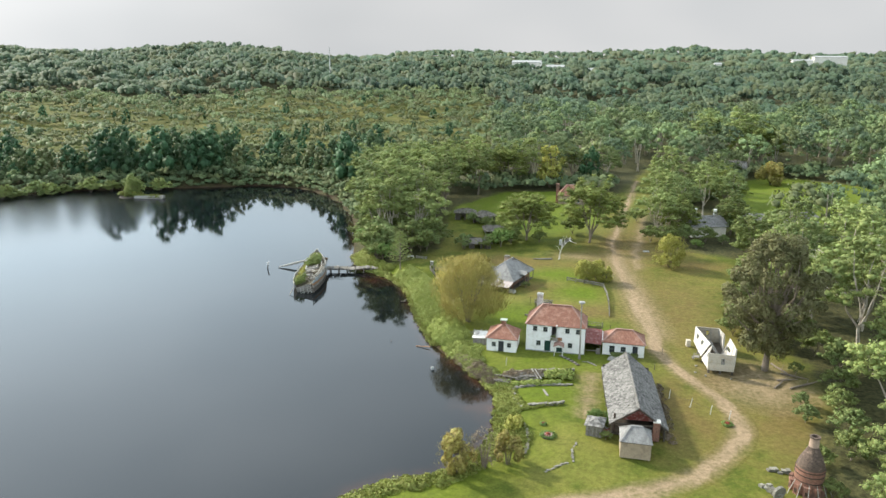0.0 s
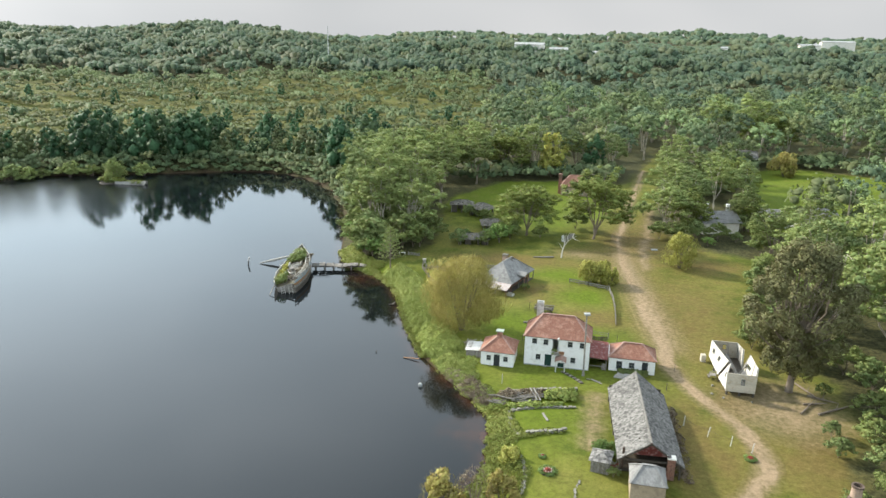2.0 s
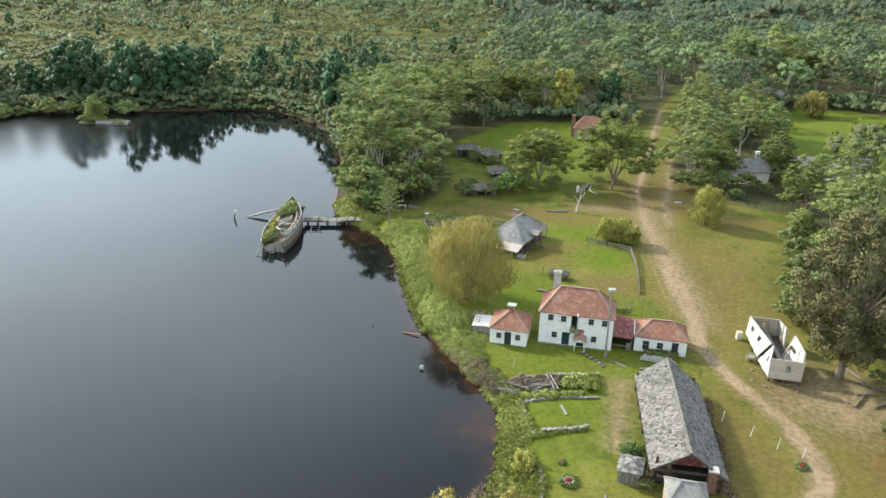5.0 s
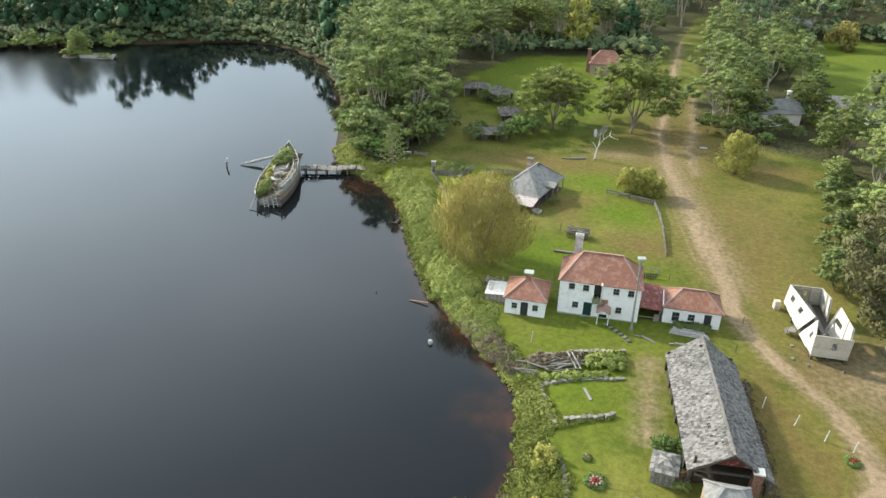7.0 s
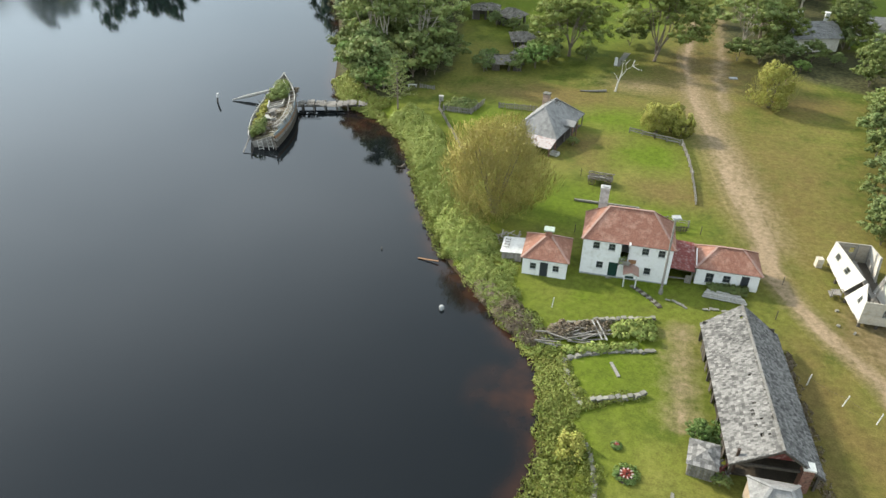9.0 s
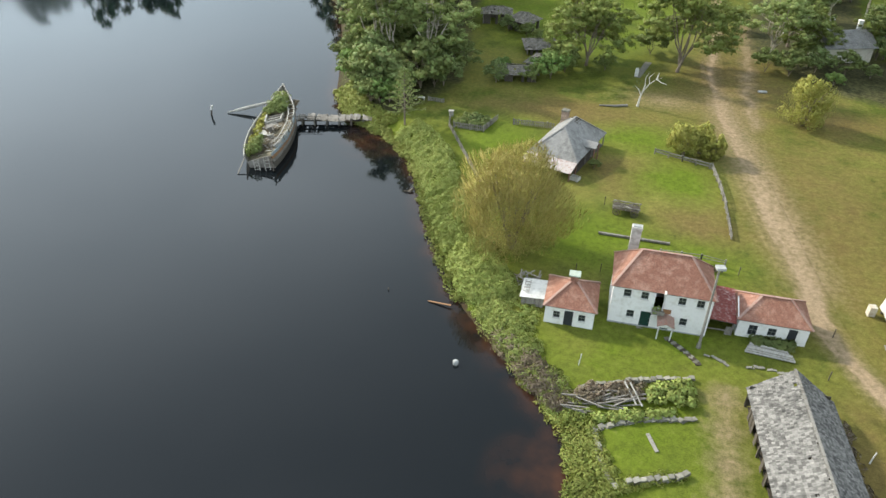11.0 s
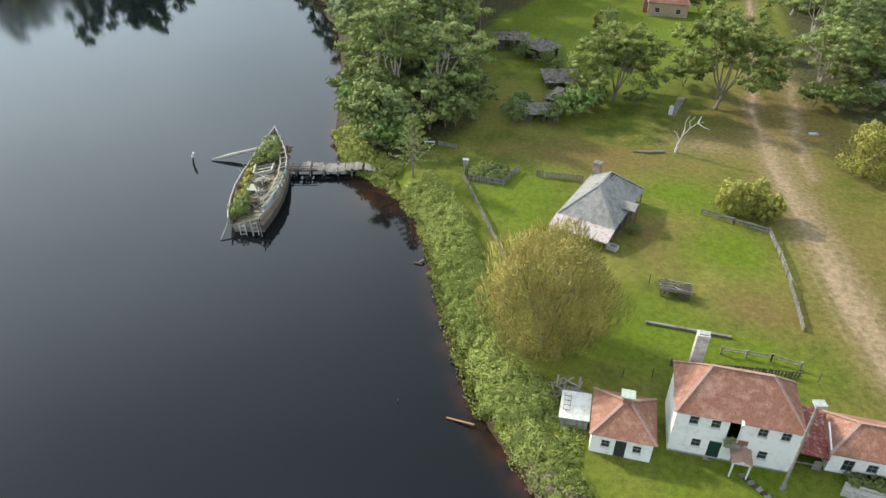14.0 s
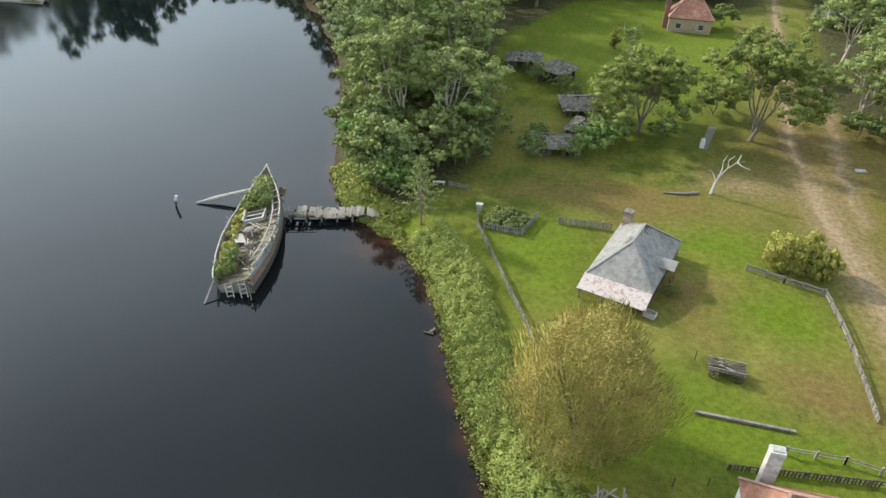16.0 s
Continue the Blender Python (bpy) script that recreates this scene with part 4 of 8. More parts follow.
def strand_tree(name, label, x, y, height, radius, leaf, seed, strands=900, upright=0.75, bark="bark", base=0.15, puffs=34, per=130, size=0.42, category="tree", fine=1.0):
    """A bushy many-stemmed crown of fine upright sprays."""
    rng = np.random.default_rng(seed)
    c, r = [], []
    lobe = rng.uniform(0, 6.28, 3)

    def swell(a, z):
        """Uneven outline of the crown."""
        return 0.84 + 0.17 * np.sin(3 * a + lobe[0] + 5 * z) + 0.12 * np.sin(7 * a + lobe[1]) * np.sin(9 * z + lobe[2])

    for i in range(puffs):
        z = rng.uniform(base, 0.93)
        wide = radius * (1 - ((z - 0.42) / 0.62) ** 2) ** 0.5 if abs(z - 0.42) < 0.62 else 0.2
        a, q = rng.uniform(0, 6.28), math.sqrt(rng.uniform(0.05, 1))
        wide *= swell(a, z)
        s = radius * rng.uniform(0.15, 0.25) * fine
        c.append(((wide - s * .5) * q * math.cos(a), (wide - s * .5) * q * math.sin(a), z * height))
        r.append((s, s, s * 1.5))
    c, r = np.array(c), np.array(r)
    t = thing(name, at(x, y), label, category)
    s = Shape()
    for i in range(9):
        a = i * 0.7
        e = Vector((math.cos(a) * radius * .4, math.sin(a) * radius * .4, height * 0.7))
        s.tube([(math.cos(a) * .15, math.sin(a) * .15, -.3), e * 0.45, e], [height * .014, height * .009, height * .003], 5)
    part("trunk", s, M[bark], t)
    body = leaves(rng, c, r, per, size, -0.9, 1.0)
    k = strands
    z0 = rng.uniform(base, 0.9, k)
    wide = radius * np.sqrt(np.clip(1 - ((z0 - 0.42) / 0.62) ** 2, 0.02, 1))
    a = rng.uniform(0, 6.28, k)
    wide = wide * swell(a, z0) * rng.uniform(0.75, 1.08, k)
    p = np.stack([wide * np.cos(a), wide * np.sin(a), z0 * height], 1)
    d = np.stack([np.cos(a) * (1 - upright), np.sin(a) * (1 - upright), np.full(k, upright)], 1) + rng.normal(0, 0.15, (k, 3))
    d /= np.linalg.norm(d, axis=1, keepdims=True)
    side = np.cross(d, rng.normal(0, 1, (k, 3)))
    side /= np.linalg.norm(side, axis=1, keepdims=True)
    ln, w = rng.uniform(0.35, 0.95, (k, 1)) * height / 10, 0.016 + 0.0010 * height
    st = np.stack([p - side * w, p + d * ln * .4 - side * w, p + d * ln, p + d * ln * .4 + side * w], 1)
    outer = p - np.array([0, 0, height * .4]) + rng.normal(0, .25, (k, 3)) * radius
    face = np.cross(st[:, 1] - st[:, 0], st[:, 2] - st[:, 0])
    st = np.where(((face * outer).sum(1) < 0)[:, None, None], st[:, ::-1], st)
    part("crown", quads_mesh("crown", np.concatenate([body, with_normals(st, outer)])), LEAF[leaf], t)
    return t


strand_tree("willow_tree", "bushy golden-olive willow by the lake bank", -21.0, 123.0, 12.8, 6.9, "willow", 41, 9000, puffs=430, per=170, size=0.125, fine=0.5)
strand_tree("yellow_tree", "small bright yellow-green tree beside the track", 18.0, 168.2, 7.6, 4.1, "yellow", 42, 1500, upright=0.85, puffs=60, per=130, size=0.26, fine=0.8)
strand_tree("yellow_bush", "wide yellow-green bush inside the rail fence", -0.6, 152.8, 4.6, 3.0, "yellow", 43, 700, category="bush", puffs=50, size=0.22, fine=0.75)
strand_tree("yellow_bush", "wide yellow-green bush inside the rail fence", 1.7, 153.8, 4.2, 2.8, "yellow", 44, 700, category="bush", puffs=50, size=0.22, fine=0.75)
strand_tree("yellow_bush", "wide yellow-green bush inside the rail fence", 3.4, 152.6, 3.6, 2.2, "yellow", 53, 500, category="bush", puffs=40, size=0.22, fine=0.75)
strand_tree("bank_willow", "olive-gold willow shrub on the near bank", -13.4, 74.6, 5.8, 2.6, "willow", 45, 500, puffs=30, size=0.3)
strand_tree("bank_willow", "olive-gold willow shrub on the near bank", -7.6, 77.8, 4.2, 2.2, "willow", 46, 300, puffs=22, size=0.3)
strand_tree("bare_shrub", "leafless grey twiggy shrub on the bank", -10.3, 76.3, 5.2, 2.1, "twig", 47, 700, upright=0.6, puffs=3, per=40, size=0.25, category="shrub")
strand_tree("orchard_tree", "small sparse tree on the far lawn", -22, 220, 4.5, 1.6, "yellow", 48, 150, puffs=12, size=0.4)
strand_tree("pale_bush", "wide pale olive bush in the far field", 64, 290, 7.5, 6.0, "willow", 49, 500, puffs=30, size=0.7, category="bush")
strand_tree("golden_tree", "golden-green poplar among the dark trees", -17, 262, 15, 6, "yellow", 50, 600, puffs=36, size=0.7)
strand_tree("dark_conifer", "dark rounded conifer behind the lawn", -3, 268, 14, 4.5, "pine", 51, 500, puffs=40, size=0.7)


def conifer(x, y, height, seed, label):
    """An open young conifer with level whorls of branches."""
    rng = np.random.default_rng(seed)
    t = thing("young_conifer", at(x, y), label, "tree")
    s = Shape()
    s.tube([(0, 0, -.3), (0, 0, height * .5), (0, 0, height)], [0.16, 0.1, 0.02], 6)
    sprays = []
    for i in range(13):
        z = height * (0.22 + 0.75 * i / 13)
        ln = (height - z) * 0.4 + 0.3
        for j in range(6):
            a = j * 1.047 + i * 0.5
            e = Vector((math.cos(a) * ln, math.sin(a) * ln, z + ln * 0.28))
            s.tube([(0, 0, z), e], [0.035, 0.012], 4)
            for u in np.linspace(0.3, 1, 7):
                sprays.append(Vector((0, 0, z)).lerp(e, u))
    part("trunk", s, M["bark"], t)
    c = np.array([tuple(p) for p in sprays])
    part("crown", quads_mesh("crown", leaves(rng, c, np.full((len(c), 3), 0.16), 3, 0.26, -1, 1.0)), LEAF["gum"], t)


conifer(-42.3, 151.9, 9.6, 61, "open young conifer with whorled branches on the bank")


def dead_tree():
    s = Shape()
    s.tube([(0, 0, -.3), (.15, 0, 1.6), (.5, 0, 3.0), (.7, 0.1, 4.2)], [.24, .17, .13, .1], 8)
    for p in (((.5, 0, 3.0), (1.5, .2, 4.6), (2.6, .3, 5.6), (3.6, .2, 6.0)), ((.7, .1, 4.2), (.6, .2, 5.6), (1.0, .3, 6.6)), ((2.6, .3, 5.6), (3.4, -.3, 5.3), (4.6, -.4, 5.0)),
              ((1.5, .2, 4.6), (1.2, -.3, 6.0), (1.9, -.5, 7.0)), ((.3, 0, 2.2), (-.4, .2, 3.4), (-.9, .3, 3.8)), ((2.6, .3, 5.6), (2.9, .4, 6.8))):
        s.tube(p, [.1 * 0.6 ** i for i in range(len(p))], 6)
    t = thing("dead_tree", at(-7.4, 168.5, 0, 0.85), "bleached white dead tree with bare limbs", "tree")
    part("trunk", s, M["dead_wood"], t)
    rng = np.random.default_rng(7)
    part("foliage", quads_mesh("foliage", leaves(rng, [(-.6, .4, 3.6), (-.2, .6, 4.6), (.9, .5, 6.2)], np.array([.9, .8, .6]), 26, .3, -1, 1.0)), LEAF["heath"], t, "a few surviving olive leaves")
    g = Shape()
    g.tube([(-9.0, 168.0, gz(-9, 168) + .15), (-11, 167.2, gz(-11, 167.2) + .2), (-13.5, 166.9, gz(-13.5, 167) + .12)], [.22, .17, .1], 7)
    solid("fallen_log", g, M["timber"], "grey fallen log lying in the grass", "log")


dead_tree()


# ---- woods ----
def wood(name, label, xs, ys, models, leaf, rng, kind_label="forest", lo=0.8, hi=1.2, warm=0.35):
    """One joined stand of trees: a model at every place, turned and scaled."""
    z = relief(xs, ys)
    v, w = [], []
    pick = rng.integers(0, len(models), len(xs))
    for k, mod in enumerate(models):
        sel = np.where(pick == k)[0]
        if not len(sel):
            continue
        a, s = rng.uniform(0, 6.28, len(sel)), rng.uniform(lo, hi, len(sel))
        ca, sa = np.cos(a) * s, np.sin(a) * s
        off = np.stack([xs[sel], ys[sel], z[sel]], 1)
        p = mod.reshape(-1, 6)
        turned = np.stack([p[None, :, 3] * np.cos(a)[:, None] - p[None, :, 4] * np.sin(a)[:, None], p[None, :, 3] * np.sin(a)[:, None] + p[None, :, 4] * np.cos(a)[:, None],
                           np.repeat(p[None, :, 5], len(sel), axis=0)], -1)
        q = np.stack([p[None, :, 0] * ca[:, None] - p[None, :, 1] * sa[:, None], p[None, :, 0] * sa[:, None] + p[None, :, 1] * ca[:, None], p[None, :, 2] * s[:, None]], -1) + off[:, None, :]
        v.append(np.concatenate([q, turned], -1).reshape(-1, 6))
        each = np.repeat(rng.normal(0, .05, (len(sel), len(p) // 4)), 4, axis=1).ravel()
        w.append(np.stack([np.repeat(rng.uniform(-.32, .32, len(sel)), len(p)) + np.clip(each, -.5, .5), np.repeat(rng.uniform(0, 1, len(sel)) ** 2 * warm, len(p))], 1))
    me = quads_mesh(name, np.concatenate(v))
    w = np.concatenate(w).astype(np.float32)
    for i, key in enumerate(("tint", "warm")):
        me.attributes.new(key, "FLOAT", "POINT").data.foreach_set("value", np.ascontiguousarray(w[:, i]))
    me.materials.append(LEAF[leaf])
    tagged(new(name, me), label, kind_label, kind="stuff")


def crown_model(seed, height, radius, count, per, size, base=0.4, low=-0.35, seg=5, rows=2, swell=1.0, core=0.74, droop=0.42):
    """A light tree for the woods: one domed crown of close puffs, leaf sprays over small inner cushions, and stems."""
    rng = np.random.default_rng(seed)
    c, r = [], []
    for i in range(count):
        a = i * 2.4 + rng.uniform(-.4, .4)
        q = radius * math.sqrt((i + 0.3) / count) * rng.uniform(0.72, 0.95)
        z = height * (0.86 - droop * (q / radius) ** 2 * rng.uniform(0.7, 1.2) - rng.uniform(0, 0.08))
        s = radius * 0.72 / math.sqrt(count) * 1.55 * swell * rng.uniform(0.75, 1.2)
        c.append((q * math.cos(a), q * math.sin(a), z))
        r.append((s, s, s * 0.8))
    c, r = np.array(c), np.array(r)
    out = [lump(c[i], r[i] * core, seg, rows, seed + i * 1.7, -0.7) for i in range(len(c))]
    out.append(leaves(rng, c, r, per, size, low, 0.4, shell=0.74, own=0.12))
    return upward(np.concatenate(out), 0.35 if count > 12 else 0.66)


def upward(v, share=0.55):
    """Normals turned towards the sky, as the leaves of a closed canopy face it."""
    n = v[..., 3:] * (1 - share) + np.array([0, 0, share])
    v[..., 3:] = n / np.linalg.norm(n, axis=-1, keepdims=True)
    return v


def pine_model(seed, height, radius, n, size):
    """A dense young pine: an uneven egg of drooping sprays round a dark core."""
    rng = np.random.default_rng(seed)
    c, r = [], []
    for i in range(13):
        u = ((i + .5) / 13) ** 0.9
        w = radius * math.sin(math.pi * (0.30 + 0.66 * u)) ** 0.8 * 0.62
        a = i * 2.4 + rng.uniform(-.5, .5)
        c.append((w * math.cos(a), w * math.sin(a), height * (0.10 + 0.78 * u)))
        s = radius * (0.62 - 0.34 * u) * rng.uniform(.75, 1.25)
        r.append((s, s, s * 1.15))
    c, r = np.array(c), np.array(r)
    out = [lump(c[i], r[i] * .62, 4, 2, seed + i, -.8) for i in range(len(c))]
    out.append(leaves(rng, c, r, n // len(c), size, -.6, .75, shell=.6, core=(0, 0, height * .4)))
    return upward(np.concatenate(out), 0.2)


def scatter(rng, x0, x1, y0, y1, step):
    """Jittered places on a grid."""
    xs, ys = np.meshgrid(np.arange(x0, x1, step), np.arange(y0, y1, step * 0.87))
    xs = xs + (np.arange(xs.shape[0]) % 2)[:, None] * step / 2
    xs = (xs + rng.uniform(-.38, .38, xs.shape) * step).ravel()
    ys = (ys + rng.uniform(-.38, .38, ys.shape) * step).ravel()
    return xs, ys


def free(xs, ys, margin=4.0):
    """Places that are neither lake, clearing nor track."""
    ok = ~inside(xs, ys, LAKE) & (away(xs, ys, LAKE, True) > margin)
    for c in CLEARINGS:
        ok &= ~(inside(xs, ys, c) | (away(xs, ys, c, True) < margin))
    return ok & (away(xs, ys, ROAD) > 6)


def in_view(xs, ys, pad=60):
    """The stretch of country that lies before the village."""
    return (ys > 60) & (xs > -1.0 * ys - pad) & (xs < 0.40 * ys + pad)


def woods():
    rng = np.random.default_rng(90)
    mids = [crown_model(70 + i, h, r, n, 28, 0.5, core=0.58, seg=4, rows=2) for i, (h, r, n) in enumerate(((17, 6.4, 22), (19, 6.0, 22), (14, 6.8, 22), (20, 5.4, 20)))]
    fars = [crown_model(80 + i, h, r, 9, 12, 0.75, low=-0.35, seg=4, rows=2, core=0.6) for i, (h, r) in enumerate(((15, 8.6), (17, 7.8), (12, 9.4), (10, 6.6)))]
    slopes = [crown_model(83 + i, h, r, 7, 5, 1.0, low=-0.2, seg=4, rows=2, core=0.78) for i, (h, r) in enumerate(((15, 8.6), (17, 7.8), (12, 9.4)))]
    tiny = [crown_model(86 + i, h, r, 3, 1, 2.0, seg=5, rows=2, core=0.95) for i, (h, r) in enumerate(((16, 8), (14, 9)))]
    pines = [pine_model(91 + i, h, r, 290, 0.85) for i, (h, r) in enumerate(((13, 4.2), (16, 4.6), (11, 4.2)))]
    shrubs = [crown_model(95 + i, h, r, 4, 9, 0.6, 0.1, -0.1, seg=4, rows=2, core=0.6) for i, (h, r) in enumerate(((3.0, 2.6), (2.2, 2.2), (3.8, 2.4)))]

    def heath_zone(x, y):
        return (x < -38 - 0.16 * (y - 260)) & (y > 262) & (np.hypot(x, y) < 640)

    # nearer woods
    xs, ys = scatter(rng, -120, 260, 60, 430, 10.6)
    ok = free(xs, ys, 3) & in_view(xs, ys, 30) & ~heath_zone(xs, ys) & ~((xs < 64) & (xs > 33) & (ys < 190))
    ok &= ~((xs < 12) & (ys < 272)) & ~((xs < 50) & (xs > 10) & (ys < 266))
    xs, ys = xs[ok], ys[ok]
    third = rng.integers(0, 10, len(xs))
    wood("woodland", "dense olive-green eucalyptus woodland beyond the village", xs[third < 5], ys[third < 5], mids, "wood_gum", rng, lo=0.65, hi=1.4)
    wood("woodland", "dense dark-green eucalyptus woodland beyond the village", xs[(third >= 5) & (third < 8)], ys[(third >= 5) & (third < 8)], mids, "wood_dark", rng, lo=0.65, hi=1.4)
    wood("woodland", "blue-green eucalyptus woodland beyond the village", xs[third >= 8], ys[third >= 8], mids, "wood_blue", rng, lo=0.65, hi=1.4)
    # their pale stems
    bare = Shape()
    bx, by = xs[third % 3 == 0], ys[third % 3 == 0]
    for x, y, z, turn in zip(bx, by, relief(bx, by), rng.uniform(0, 6.28, len(bx))):
        h = rng.uniform(9, 17)
        for k in range(2):
            a = turn + k * 2.6
            bare.tube([(x + k * .5, y, z - .5), (x + 0.8 * math.cos(a), y - 3.0 + 0.8 * math.sin(a), z + h * .55), (x + 2.4 * math.cos(a), y - 4.5 + 2.4 * math.sin(a), z + h)], [.32, .24, .08], 4)
    solid("woodland_stems", bare, M["pale_bark"], "pale bare stems of eucalypts showing among the crowns", "tree trunks", kind="stuff")
    # undergrowth at the edge of the woods
    xs, ys = scatter(rng, -80, 140, 60, 330, 4.2)
    edge = np.minimum(away(xs, ys, CLEARINGS[0], True), away(xs, ys, CLEARINGS[1], True))
    out = ~(inside(xs, ys, CLEARINGS[0]) | inside(xs, ys, CLEARINGS[1]))
    ok = out & (edge > 1.5) & (edge < 16) & free(xs, ys, 1.5) & ((ys > 240) | ((xs > 50) & (ys > 170)))
    wood("undergrowth", "dense green undergrowth along the woodland edge", xs[ok], ys[ok], shrubs, "wood_dark", rng, "undergrowth", 0.8, 1.9)
    # pines along the far shore
    xs, ys = scatter(rng, -330, -78, 190, 300, 5.6)
    d = away(xs, ys, SHORE)
    ok = free(xs, ys, 4) & (d > 7) & (d < 44) & (ys > 195)
    ok &= rng.uniform(0, 1, len(xs)) < np.where(d < 34, 0.9, 0.35) * np.where(d < 12, 0.5, 1)
    tall = np.sin(xs * 0.075 + 1.2) + 0.6 * np.sin(xs * 0.19 + ys * 0.05) > 0.1
    wood("pine_belt", "belt of dark-green young pines along the far shore", xs[ok & tall], ys[ok & tall], pines, "pine", rng, "pine trees", 0.75, 1.4, 0.2)
    wood("pine_belt", "low dark-green pines and scrub along the far shore", xs[ok & ~tall], ys[ok & ~tall], pines, "pine", rng, "pine trees", 0.35, 0.9, 0.5)
    mixed = rng.uniform(0, 1, len(xs)) < 0.3
    wood("shore_trees", "mixed olive trees among the pines of the far shore", xs[ok & mixed] + 2.5, ys[ok & mixed] - 2.5, mids, "wood_gum", rng, "forest", 0.3, 0.62)
    xs, ys = scatter(rng, -330, -78, 190, 290, 3.4)
    d = away(xs, ys, SHORE)
    ok = free(xs, ys, 2) & (d < 16) & (d > 2) & (ys > 195)
    wood("shore_scrub", "low mixed scrub fringing the far shore", xs[ok], ys[ok], shrubs, "wood_dark", rng, "scrub", 0.6, 1.3)
    xs, ys = scatter(rng, -330, -72, 190, 275, 2.0)
    d = away(xs, ys, SHORE)
    ok = ~inside(xs, ys, LAKE) & (d < 4.5) & (ys > 190)
    tufts = [crown_model(98 + i, 1.3, 1.5, 4, 10, .6, 0.0, 0.0) for i in range(2)]
    wood("shore_reeds", "green reeds and low growth fringing the far shore", xs[ok], ys[ok], tufts, "wood_dark", rng, "reeds", 0.7, 1.6)
    # heath
    xs, ys = scatter(rng, -600, -30, 262, 640, 6.6)
    ok = heath_zone(xs, ys) & free(xs, ys, 3) & in_view(xs, ys, 30) & (np.hypot((xs + 250) / 22, (ys - 372) / 9) > 1)
    patch = np.sin(xs * 0.045 + 2 * np.sin(ys * 0.021)) * np.sin(ys * 0.06 + 1.5 * np.sin(xs * 0.03))
    ok &= (np.sin(xs * 0.11 + ys * 0.05) * np.sin(ys * 0.13 - xs * 0.04) + rng.uniform(-.6, .6, len(xs))) < 0.42
    sel = np.clip(rng.uniform(0, 1, len(xs)) + 0.3 * patch, 0, 0.949)
    sel = np.where(rng.uniform(0, 1, len(xs)) < 0.035, 0.97, sel)
    wood("heath", "olive and ochre heath scrub on the rising ground", xs[ok & (sel < .62)], ys[ok & (sel < .62)], shrubs, "heath", rng, "heath", 0.5, 1.9)
    wood("heath", "green heath scrub on the rising ground", xs[ok & (sel > .62) & (sel < .9)], ys[ok & (sel > .62) & (sel < .9)], shrubs, "wood_dark", rng, "heath", 0.6, 2.4)
    s2 = ok & (sel > .955)
    wood("scattered_pines", "scattered dark young pines in the heath", xs[s2], ys[s2], pines, "pine", rng, "pine trees", 0.35, 0.75, 0.12)
    # far woods
    xs, ys = scatter(rng, -900, 520, 300, 1080, 13.6)
    far_off = np.hypot(xs, ys) + 30 * np.sin(xs * 0.03) + 22 * np.sin(ys * 0.045 + xs * 0.02)
    thin = rng.uniform(0, 1, len(xs)) < smooth(far_off, 430, 640) ** 1.6
    ok = in_view(xs, ys, 40) & (~heath_zone(xs, ys) | thin) & free(xs, ys, 3) & ~((ys < 430) & (xs > -120) & ~heath_zone(xs, ys))
    sparse = heath_zone(xs, ys) & ok
    wood("far_woods", "scattered low trees on the heath", xs[sparse], ys[sparse], fars, "wood_gum", rng, "forest", 0.3, 0.75)
    ok &= ~sparse
    xs, ys = xs[ok], ys[ok]
    t = rng.integers(0, 3, len(xs))
    deep = np.hypot(xs, ys) > 620
    for models, where in ((fars, ~deep), (slopes, deep)):
        # haze over the slopes is put into these foliage colours
        wood("far_woods", "wooded slopes of eucalyptus tinted grey-green for haze", xs[(t < 2) & where], ys[(t < 2) & where], models, "far", rng, "forest", 0.5, 1.3)
        wood("far_woods", "wooded slopes of dark-green eucalyptus tinted bluish for haze", xs[(t == 2) & where], ys[(t == 2) & where], models, "far_dark", rng, "forest", 0.5, 1.3)
    xs, ys = scatter(rng, -2300, 1300, 1000, 2300, 38)
    ok = in_view(xs, ys, 60)
    wood("far_woods", "distant wooded ridge, foliage tinted bluish for haze", xs[ok], ys[ok], tiny, "far", rng, "forest", 0.8, 1.3)


woods()


